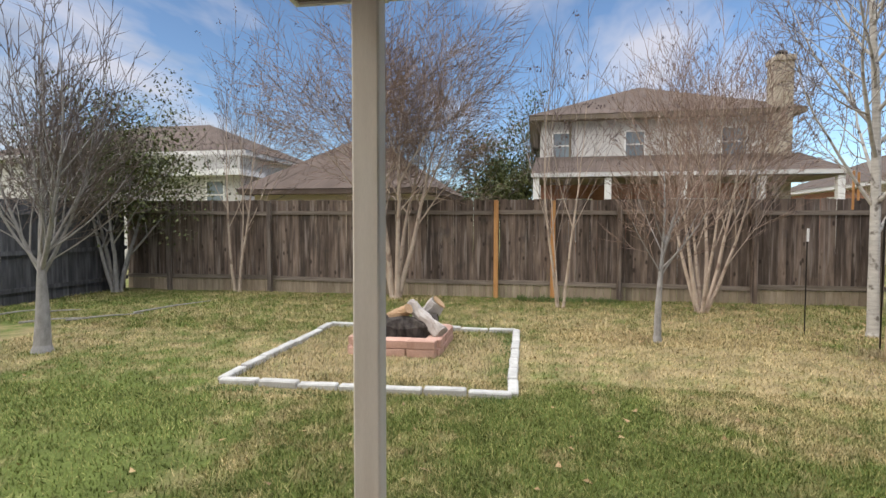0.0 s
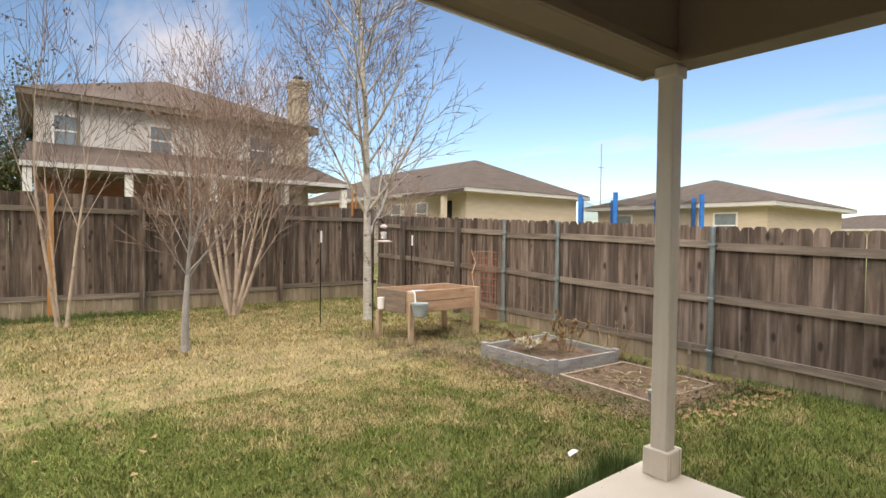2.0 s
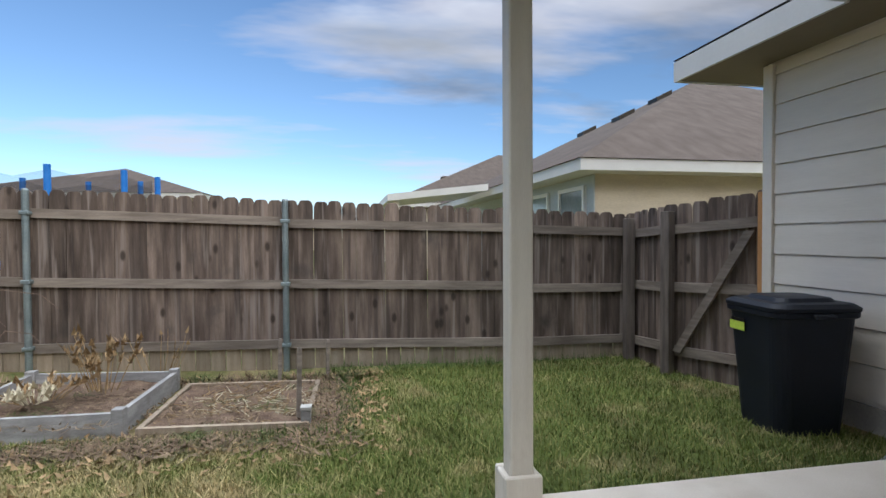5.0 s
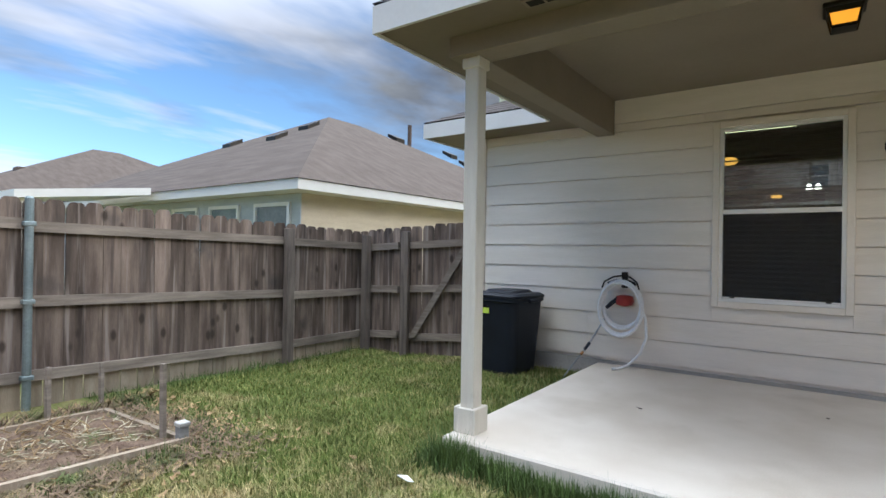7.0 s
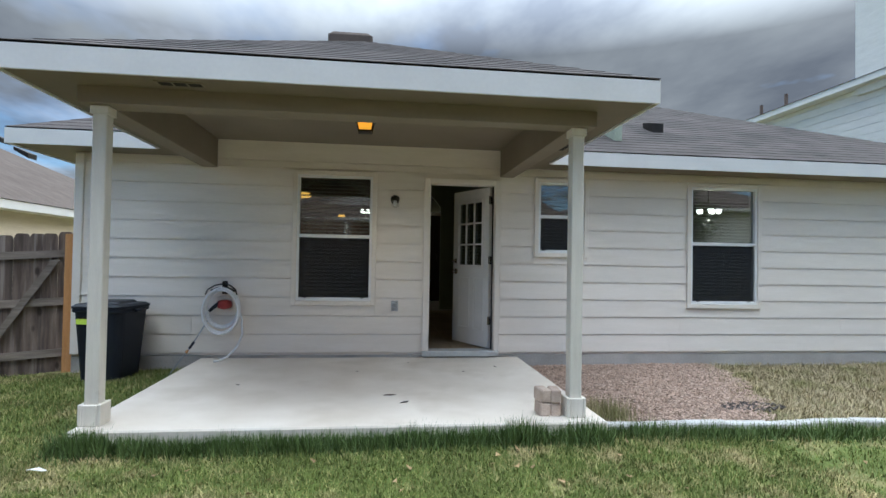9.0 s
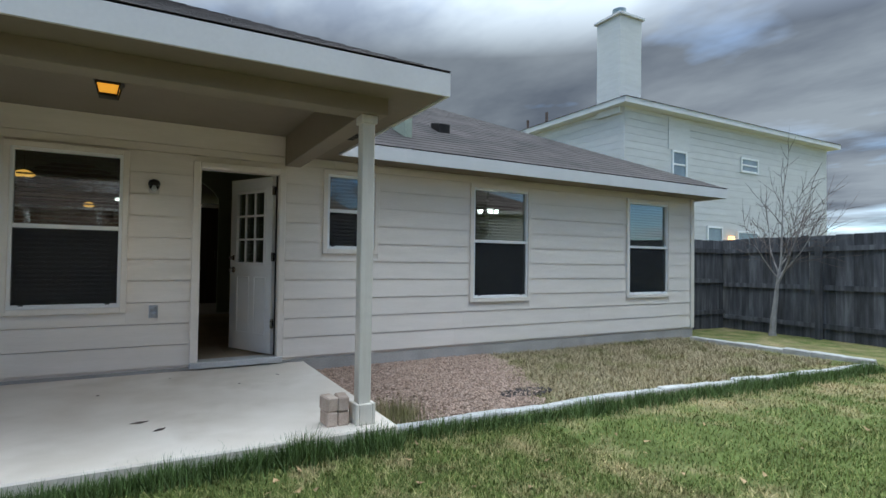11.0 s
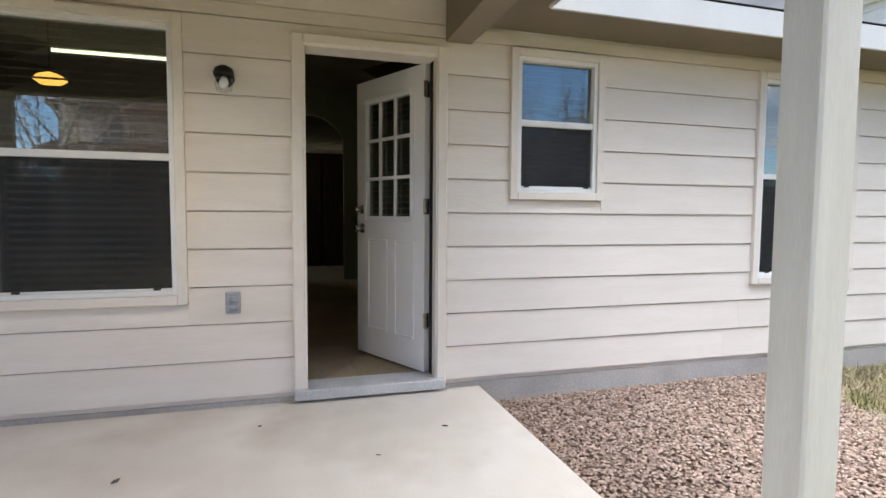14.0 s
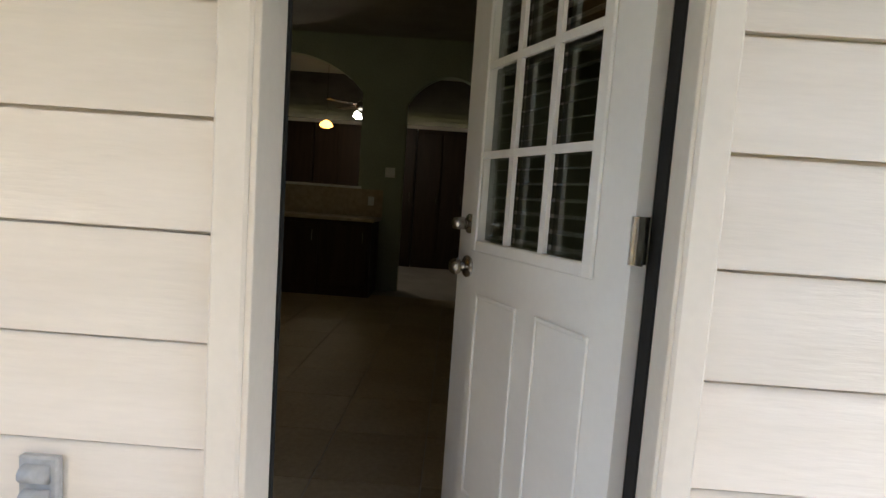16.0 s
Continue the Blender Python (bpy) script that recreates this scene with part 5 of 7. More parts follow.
# raised beds
GREYBOARD = surf("grey_bed_board", [(0.25, 0.245, 0.24), (0.39, 0.38, 0.37)], 5, 50, 0.9, 0.4, 0.003, (1, 1, 5), vary=0.1, patch=((0.22, 0.19, 0.17), 4, 0.6, 0.75))
SOIL = surf("dry_soil", [(0.105, 0.066, 0.045), (0.21, 0.145, 0.10)], 12, 70, 0.95, 0.9, 0.02)


def slanted_bed(name, corners, h, label, soil_h, tilt=1.0, wood=None):
    """A board-framed bed; corners: front a, front b, back b, back a."""
    c = [Vector((*p, 0)) for p in corners]
    centre = sum(c, Vector()) / 4
    t = thing(name, (centre.x, centre.y, 0), label, "raised bed")
    for k in range(4):
        a, b = c[k], c[(k + 1) % 4]
        d = (b - a).normalized()
        nrm = Vector((-d.y, d.x, 0))
        if nrm.dot(centre - a) < 0:
            nrm = -nrm
        za, zb = ground_z(a.x, a.y), ground_z(b.x, b.y)
        bm = bmesh.new()
        prism(bm, [a - centre + Vector((0, 0, za - 0.08)), a - centre + nrm * 0.035 + Vector((0, 0, za - 0.08)), a - centre + nrm * 0.035 + Vector((0, 0, za + h)), a - centre + Vector((0, 0, za + h))], (b - a) * 0.985 + Vector((0, 0, zb - za)))
        part("board", bm, wood or GREYBOARD, t)
        if tilt:
            part("corner_stake", boxes(((-0.035, -0.035, -0.1), (0.035, 0.035, h + 0.025)), bevel=0.004), GREYBOARD, t, at=Matrix.Translation(a - centre + nrm * 0.03 + d * 0.02 + Vector((0, 0, za))))
    n = 12
    verts, faces = [], []
    for j in range(n + 1):
        for i in range(n + 1):
            p = c[0].lerp(c[1], 0.03 + 0.94 * i / n).lerp(c[3].lerp(c[2], 0.03 + 0.94 * i / n), 0.03 + 0.94 * j / n)
            verts.append((*(p - centre).xy, ground_z(p.x, p.y) + soil_h + 0.035 * noise.noise(p * 5)))
    faces = [(j * (n + 1) + i, j * (n + 1) + i + 1, (j + 1) * (n + 1) + i + 1, (j + 1) * (n + 1) + i) for j in range(n) for i in range(n)]
    mesh = bpy.data.meshes.new("soil")
    mesh.from_pydata(verts, [], faces)
    mesh.materials.append(SOIL)
    mesh.polygons.foreach_set("use_smooth", [True] * len(faces))
    s = new("soil", mesh)
    s.parent = t
    return t


slanted_bed("raised_bed", [(4.48, 4.06), (4.46, 5.14), (5.66, 5.20), (5.68, 4.10)], 0.15, "grey board raised garden bed with dry soil", 0.08)
slanted_bed("low_bed", [(4.45, 2.94), (4.48, 3.98), (5.66, 4.02), (5.66, 2.95)], 0.05, "low weathered timber bed full of dry stalks", 0.03, 0, KICKWOOD)

STRAWLEAF = surf("pale_straw", [(0.50, 0.44, 0.30), (0.62, 0.56, 0.42)], 20, 60, 0.9, 0.2, 0.002)
DRYLEAF = surf("dry_foliage", [(0.24, 0.15, 0.07), (0.40, 0.28, 0.15)], 20, 60, 0.9, 0.2, 0.002, vary=0.2)


def blade_mesh(name, rows, material):
    """Many thin blades as triangles: rows of x, y, z, height, width, lean, yaw."""
    a = np.asarray(rows)
    n = len(a)
    side = np.stack([np.cos(a[:, 6]), np.sin(a[:, 6]), np.zeros(n)], 1) * a[:, 4:5] / 2
    base = a[:, :3]
    tip = base + np.stack([-np.sin(a[:, 6]) * a[:, 5], np.cos(a[:, 6]) * a[:, 5], a[:, 3]], 1)
    verts = np.stack([base - side, base + side, tip], 1).reshape(-1, 3)
    mesh = bpy.data.meshes.new(name)
    mesh.vertices.add(3 * n)
    mesh.vertices.foreach_set("co", verts.astype(np.float32).ravel())
    mesh.loops.add(3 * n)
    mesh.loops.foreach_set("vertex_index", np.arange(3 * n, dtype=np.int32))
    mesh.polygons.add(n)
    mesh.polygons.foreach_set("loop_start", np.arange(0, 3 * n, 3, dtype=np.int32))
    mesh.update(calc_edges=True)
    mesh.validate()
    mesh.materials.append(material)
    return mesh


def stalks(name, x, y, n, spread, h, label, seed, material, leaves=4, z=None):
    r = random.Random(seed)
    z = ground_z(x, y) if z is None else z
    t = thing(name, (x, y, z), label, "plant")
    st, lf = bmesh.new(), []
    for k in range(n):
        a, d = r.uniform(0, 6.28), spread * math.sqrt(r.random())
        p = Vector((d * math.cos(a) * 0.5, d * math.sin(a) * 0.5, -0.02))
        q = p + Vector((math.cos(a) * d * 0.9, math.sin(a) * d * 0.9, h * r.uniform(0.5, 1.0)))
        if n > 40:  # a wide tangle lies in every direction
            p, w = p * 1.9 + Vector((0, 0, 0.02)), r.uniform(0, 6.28)
            q = p + Vector((0.16 * math.cos(w), 0.16 * math.sin(w), h * r.uniform(0.2, 0.9)))
        m_ = p.lerp(q, 0.5) + Vector((r.uniform(-0.03, 0.03), r.uniform(-0.03, 0.03), 0.02))
        tube(st, [p, m_, q], [0.0045, 0.0035, 0.0015], 4)
        for j in range(leaves):
            c = m_.lerp(q, r.random())
            lf.append((c.x, c.y, c.z, r.uniform(0.02, 0.07), r.uniform(0.02, 0.05), r.uniform(-0.05, 0.05), r.uniform(0, 6.28)))
    part("stem", st, material, t)
    if lf:
        me = blade_mesh("foliage", lf, material)
        ob = new("foliage", me)
        ob.parent = t
    return t


stalks("dry_plant", 5.15, 4.45, 16, 0.20, 0.45, "dead brown tomato plant in the raised bed", 3, DRYLEAF, 10, 0.08)
stalks("dry_plant", 4.95, 4.75, 12, 0.26, 0.14, "dry brown crumpled leaves in the raised bed", 4, DRYLEAF, 8, 0.08)
stalks("dry_weeds", 5.05, 3.5, 260, 0.55, 0.10, "dry tangled brown stalks in the low bed", 5, DRYLEAF, 0)
stalks("dry_straw", 4.95, 3.35, 200, 0.5, 0.08, "pale dry straw lying over the low bed", 15, STRAWLEAF, 0)
stalks("dry_weeds", 5.95, 4.35, 10, 0.2, 0.5, "thin dead stalks by the fence", 6, DRYLEAF, 1)
stalks("straw_clump", 4.85, 4.75, 20, 0.16, 0.07, "pale dry straw clump in the bed", 7, STRAWLEAF, 6, 0.11)
st = thing("marker_stake", (4.50, 2.96, ground_z(4.5, 2.96)), "grey wooden corner stake with a pale cap", "stake")
part("stake", boxes(((-0.03, -0.03, -0.1), (0.03, 0.03, 0.12)), bevel=0.004), GREYBOARD, st)
part("cap", boxes(((-0.036, -0.036, 0.121), (0.036, 0.036, 0.145)), bevel=0.004), WHITEBLOCK, st)
for sx, sy, h in ((4.62, 3.02, 0.5), (5.74, 3.3, 0.4), (5.9, 2.9, 0.35)):
    whole("thin_stake", boxes(((-0.014, -0.014, -0.1), (0.014, 0.014, h))), RAILWOOD, "thin weathered stake standing in the low bed", "stake", "thin stakes", at=pose(sx, sy, ground_z(sx, sy), 2, 3, 20))

# planter box on legs
PLANTERWOOD = surf("planter_cedar", [(0.36, 0.22, 0.14), (0.47, 0.32, 0.215)], 4, 50, 0.85, 0.35, 0.003, (1, 1, 6), vary=0.12, patch=((0.20, 0.13, 0.09), 3, 0.6, 0.75))
PLANTEREND = surf("planter_end_wood", [(0.17, 0.13, 0.10), (0.27, 0.21, 0.165)], 4, 50, 0.85, 0.35, 0.003, (1, 1, 6))
PLANTERLEG = surf("planter_leg_wood", [(0.40, 0.29, 0.19), (0.50, 0.38, 0.27)], 5, 50, 0.85, 0.35, 0.003, (5, 5, 0.6))
pa, pb_, pd = Vector((4.02, 6.10, 0)), Vector((5.30, 6.18, 0)), 0.72
pyaw = math.degrees(math.atan2(pb_.y - pa.y, pb_.x - pa.x))
pz0 = ground_z(4.6, 6.4)
pl = thing("planter_box", (pa.x, pa.y, pz0), "weathered cedar planter box raised on four legs", "planter", turn=pyaw)
PL, PH = (pb_ - pa).length, 0.68
for nm, a, b in (("board", (0.02, 0.0, PH - 0.14), (PL - 0.02, 0.035, PH)), ("board", (0.02, 0.002, PH - 0.29), (PL - 0.02, 0.033, PH - 0.146)), ("board", (0.02, pd - 0.035, PH - 0.29), (PL - 0.02, pd, PH)), ("board", (0.0, 0.036, PH - 0.29), (0.035, pd - 0.036, PH)), ("board", (PL - 0.035, 0.036, PH - 0.29), (PL, pd - 0.036, PH)), ("bottom", (0.036, 0.037, PH - 0.28), (PL - 0.036, pd - 0.037, PH - 0.25))):
    part(nm, boxes((a, b), bevel=0.004), PLANTEREND if b[0] < 0.04 else PLANTERWOOD, pl, "darker grey-brown end board" if b[0] < 0.04 else "")
for x, y in ((PL - 0.055, -0.03), (-0.02, pd - 0.12), (PL - 0.055, pd - 0.05)):
    part("leg", boxes(((x, y, -0.05), (x + 0.07, y + 0.07, PH + 0.006 if y < 0 else PH - 0.3)), bevel=0.006), PLANTERLEG, pl)
part("leg", boxes(((0.02, -0.05, -0.05), (0.095, -0.001, PH - 0.01)), bevel=0.006), PLANTERLEG, pl)
part("soil", boxes(((0.036, 0.037, PH - 0.25), (PL - 0.036, pd - 0.037, PH - 0.09))), SOIL, pl)
BLUETRAY = surf("pale_blue_plastic", [(0.42, 0.50, 0.54), (0.50, 0.58, 0.62)], 8, 50, 0.5, 0.1, 0.002)
whole("plastic_tray", boxes(((-0.14, -0.1, 0.0), (0.14, 0.1, 0.05)), bevel=0.01), BLUETRAY, "pale blue plastic tray lying in the planter", "tray", at=pose(4.45, 6.45, pz0 + PH - 0.09, 0, 0, 20))
POTGREY = surf("grey_green_pot", [(0.22, 0.27, 0.27), (0.31, 0.36, 0.36)], 8, 50, 0.6, 0.2, 0.002)
pot = thing("hanging_pot", (4.12, 6.02, pz0 + PH - 0.31), "grey-green hooked plant pot hung on the planter", "plant pot")
part("pot", lathe(bmesh.new(), [(0.07, 0.0), (0.085, 0.02), (0.105, 0.15), (0.118, 0.155), (0.118, 0.18), (0.09, 0.175)], (0, -0.075, 0)), POTGREY, pot, smooth=False)
part("hook", tube(bmesh.new(), [(0, 0.02, 0.16), (0, 0.035, 0.27), (0, 0.06, 0.318), (0, 0.10, 0.318)], 0.012, 8), VINYL, pot, "white hook")
whole("white_cup", lathe(bmesh.new(), [(0.045, 0.0), (0.05, 0.06), (0.05, 0.15), (0.045, 0.155)], (0, 0, 0)), VINYL, "white plastic cup fixed to the planter's end", "cup", at=pose(3.955, 6.62, pz0 + PH - 0.27))


def garden_pole(x, y, h, label, hook=False):
    z = ground_z(x, y)
    t = thing("garden_pole", (x, y, z), label, "pole", "garden poles")
    if hook:
        pts = [(0, 0, -0.1), (0, 0, h - 0.1), (0.01, 0, h), (0.06, 0, h + 0.07), (0.13, 0, h + 0.06), (0.165, 0, h - 0.01)]
        part("shaft", tube(bmesh.new(), pts, 0.009, 8), BLACKMETAL, t, smooth=True)
    else:
        part("shaft", tube(bmesh.new(), [(0, 0, -0.1), (0, 0, h)], 0.009, 8), BLACKMETAL, t)
        part("reflector", boxes(((-0.016, -0.022, h - 0.02), (0.016, -0.012, h + 0.16)), bevel=0.003), VINYL, t, "white reflector strip")
    return t


garden_pole(3.80, 8.20, 1.30, "thin dark metal stake with a white reflector")
garden_pole(5.45, 8.10, 1.25, "thin dark metal stake with a white reflector")
garden_pole(4.02, 6.95, 1.56, "black shepherd's hook pole holding the feeder", True)
fd = thing("bird_feeder", (4.185, 6.95, 1.28), "hanging hummingbird feeder with a pale pink tray", "bird feeder")
part("bottle", lathe(bmesh.new(), [(0.02, 0.24), (0.062, 0.22), (0.058, 0.15), (0.046, 0.11), (0.05, 0.05), (0.06, 0.03)], (0, 0, 0)), CLEARGLASS, fd, "clear bottle", smooth=True)
REDLIP = surf("faded_red_plastic", [(0.62, 0.50, 0.48), (0.70, 0.60, 0.58)], 10, 60, 0.5, 0.1, 0.001)
part("tray", lathe(bmesh.new(), [(0.03, 0.0), (0.12, 0.005), (0.13, 0.02), (0.06, 0.035)], (0, 0, 0)), REDLIP, fd, "faded pink tray", smooth=True)
part("lid", lathe(bmesh.new(), [(0.05, 0.215), (0.05, 0.235), (0.02, 0.26)], (0, 0, 0)), REDLIP, fd)
part("wire", tube(bmesh.new(), [(0, 0, 0.25), (0, 0, 0.30)], 0.003, 5), BLACKMETAL, fd)
SYRUP = surf("cloudy_sugar_water", [(0.62, 0.60, 0.62), (0.70, 0.69, 0.70)], 12, 60, 0.25, 0, 0.001)
part("filling", lathe(bmesh.new(), [(0.001, 0.155), (0.052, 0.15), (0.041, 0.11), (0.044, 0.05), (0.001, 0.04)], (0, 0, 0)), SYRUP, fd, "cloudy pale sugar water", smooth=True)
# bare runners of a dead vine by the pipe posts
vine = thing("dead_vine", (5.93, 5.75, ground_z(5.93, 5.75)), "bare brown dead vine runners beside the fence", "plant")
for base_y, reach, top in ((0.35, -0.55, 0.95), (0.30, -0.95, 0.80), (0.45, -0.70, 0.62), (0.1, 0.35, 1.05), (0.0, -0.5, 0.45)):
    part("runner", tube(bmesh.new(), [(0, base_y, -0.03), (-0.03, base_y + reach * 0.15, top * 0.6), (-0.06, base_y + reach * 0.5, top), (-0.04, base_y + reach * 0.85, top * 0.93), (-0.05, base_y + reach, top * 0.78)], [0.004, 0.004, 0.003, 0.0025, 0.0015], 5), TWIG, vine)
# rusty folded tomato cage against the fence
RUST = surf("rusty_wire", [(0.30, 0.11, 0.06), (0.40, 0.17, 0.10)], 20, 80, 0.9, 0.3, 0.002)
cage = thing("wire_cage", (5.80, 6.62, ground_z(5.80, 6.62)), "rusty wire plant cage leaning by the fence", "plant cage", turn=-38)
cage.scale = (0.68, 1.0, 1.0)
for k in range(9):
    x = -0.3 + 0.075 * k
    part("wire", tube(bmesh.new(), [(x, 0, -0.05), (x * 0.95, 0.03, 1.15 + 0.05 * math.sin(k * 2.3))], 0.006, 5), RUST, cage)
for k in range(11):
    z = 0.10 + 0.105 * k
    part("wire", tube(bmesh.new(), [(-0.31, 0.005, z), (0, 0.02, z + 0.02), (0.31, 0.005, z)], 0.006, 5), RUST, cage)
VINE = surf("dead_vine", [(0.46, 0.34, 0.22), (0.55, 0.43, 0.30)], 12, 60, 0.9, 0.2, 0.002)
whole("dead_vine", tube(bmesh.new(), [(0, 0, 0), (0.03, 0.02, 0.5), (-0.04, 0, 0.85), (0.05, 0.03, 1.0), (-0.02, 0.05, 1.2)], [0.014, 0.012, 0.010, 0.008, 0.004], 6), VINE, "twisted pale dead vine stem by the cage", "vine", at=pose(5.55, 6.55, ground_z(5.5, 6.5)))
pbk = thing("paper_scrap", (2.975, 2.60, ground_z(2.975, 2.6) + 0.03), "crumpled white paper scrap lying on the grass", "litter")
part("sheet", prism(bmesh.new(), [(-0.05, -0.012, 0.0), (0.0, -0.02, 0.015), (0.055, 0.0, 0.01), (0.02, 0.022, 0.02), (-0.035, 0.02, 0.01)], (0, 0, 0.004)), VINYL, pbk)

chime = thing("wind_chime", (4.55, 8.52, 2.25), "amber wooden strips of a wind chime hung on the tree", "wind chime")
part("cord", tube(bmesh.new(), [(0, 0, 0), (0, 0, 0.55)], 0.004, 5), BLACKMETAL, chime)
for dx, z0_, z1_ in ((-0.035, -0.55, 0.0), (0.03, -0.42, -0.02)):
    part("strip", boxes(((dx - 0.014, -0.008, z0_), (dx + 0.014, 0.008, z1_)), bevel=0.003), CEDAR, chime)

SITE[0] = HOUSE_SITE

# gravel
GRAVEL = surf("tan_gravel", [(0.33, 0.225, 0.165), (0.47, 0.355, 0.28)], 30, 120, 0.9, 0.2, 0.002)
DARKSOIL = surf("charcoal_patch", [(0.05, 0.042, 0.038), (0.10, 0.085, 0.075)], 20, 80, 0.95, 0.6, 0.006)


def stones(name, n, inside, size, seed, material, label):
    """Pebbles as squashed eight-sided lumps, all in one mesh."""
    r = np.random.default_rng(seed)
    base = np.array([(1, 0, 0), (0, 1, 0), (-1, 0, 0), (0, -1, 0), (0, 0, 1), (0, 0, -1)], float)
    tri = np.array([(0, 1, 4), (1, 2, 4), (2, 3, 4), (3, 0, 4), (1, 0, 5), (2, 1, 5), (3, 2, 5), (0, 3, 5)])
    pts = []
    while len(pts) < n:
        x, y = r.uniform(-3.4, SLAB_X0 - 0.01), r.uniform(WALL + 0.02, 1.93)
        if inside(x, y):
            pts.append((x, y, ground_z(x, y) + 0.028 + r.uniform(-0.006, 0.010)))
    pts = np.array(pts)
    a = r.uniform(0, 6.28, n)
    s = r.uniform(0.6, 1.3, (n, 3)) * size * np.array([1, 0.75, 0.5])
    v = base[None] * s[:, None] * r.uniform(0.7, 1.2, (n, 6, 1))
    c, d = np.cos(a)[:, None], np.sin(a)[:, None]
    v = np.stack([v[..., 0] * c - v[..., 1] * d, v[..., 0] * d + v[..., 1] * c, v[..., 2]], -1) + pts[:, None]
    f = (tri[None] + 6 * np.arange(n)[:, None, None]).reshape(-1, 3)
    mesh = bpy.data.meshes.new(name)
    mesh.from_pydata(v.reshape(-1, 3).tolist(), [], f.tolist())
    mesh.materials.append(material)
    tagged(new(name, mesh), label, "gravel", kind="stuff")


def in_gravel(x, y):
    edge = -3.05 + 0.45 * max(0, y - 0.1) + 0.18 * noise.noise(Vector((y * 2.2, 3, 0)))
    return x > edge + 0.12 * noise.noise(Vector((x * 5, y * 5, 1))) and y < 1.88


def island_tint(m, amount):
    """Lets the pieces of one joined mesh differ in brightness."""
    n, l = m.node_tree.nodes, m.node_tree.links
    bsdf = n["Principled BSDF"]
    src = bsdf.inputs["Base Color"].links[0].from_socket
    geo = n.new("ShaderNodeNewGeometry")
    mr = n.new("ShaderNodeMapRange")
    mr.inputs[3].default_value, mr.inputs[4].default_value = 1 - amount, 1 + amount
    l.new(geo.outputs["Random Per Island"], mr.inputs[0])
    hs = n.new("ShaderNodeHueSaturation")
    l.new(mr.outputs[0], hs.inputs["Value"])
    l.new(src, hs.inputs["Color"])
    l.new(hs.outputs[0], bsdf.inputs["Base Color"])


island_tint(GRAVEL, 0.34)
island_tint(DRYLEAF, 0.35)
n = 40
verts, faces = [], []
for j in range(n + 1):
    for i in range(n + 1):
        x, y = -3.2 + (3.2 + SLAB_X0) * i / n, WALL + (1.90 - WALL) * j / n
        verts.append((x, y, ground_z(x, y) + 0.014))
for j in range(n):
    for i in range(n):
        x, y = -3.2 + (3.2 + SLAB_X0) * (i + 0.5) / n, WALL + (1.90 - WALL) * (j + 0.5) / n
        if in_gravel(x, y):
            faces.append((j * (n + 1) + i, j * (n + 1) + i + 1, (j + 1) * (n + 1) + i + 1, (j + 1) * (n + 1) + i))
mesh = bpy.data.meshes.new("gravel_base")
mesh.from_pydata(verts, [], faces)
mesh.materials.append(SOIL)
tagged(new("gravel_base", mesh), "bare soil under the gravel", "ground", kind="structure")
stones("gravel", 19000, in_gravel, 0.0135, 5, GRAVEL, "loose tan and pinkish gravel beside the slab")
stones("charcoal", 260, lambda x, y: ((x + 2.28) / 0.30) ** 2 + ((y - 1.50) / 0.12) ** 2 < 1, 0.022, 6, DARKSOIL, "dark charcoal lumps spilt on the gravel")

# ---- trees ----
class Wood:
    """Collects tapered limbs as plain vertex and face lists."""

    def __init__(self):
        self.v, self.f = [], []

    def limb(self, pts, radii, sides):
        start, ref = len(self.v), None
        for i, p in enumerate(pts):
            d = (pts[min(i + 1, len(pts) - 1)] - pts[max(i - 1, 0)]).normalized()
            if ref is None:
                ref = d.orthogonal().normalized()
            ref = (ref - d * ref.dot(d)).normalized()
            s = d.cross(ref)
            for k in range(sides):
                a = 2 * math.pi * k / sides
                self.v.append(tuple(p + radii[i] * (math.cos(a) * ref + math.sin(a) * s)))
        for i in range(len(pts) - 1):
            for k in range(sides):
                a, b = start + i * sides + k, start + i * sides + (k + 1) % sides
                self.f.append((a, b, b + sides, a + sides))

    def mesh(self, name, material, smooth=False):
        m = bpy.data.meshes.new(name)
        m.from_pydata(self.v, [], self.f)
        m.materials.append(material)
        if smooth:
            m.polygons.foreach_set("use_smooth", [True] * len(m.polygons))
        return m


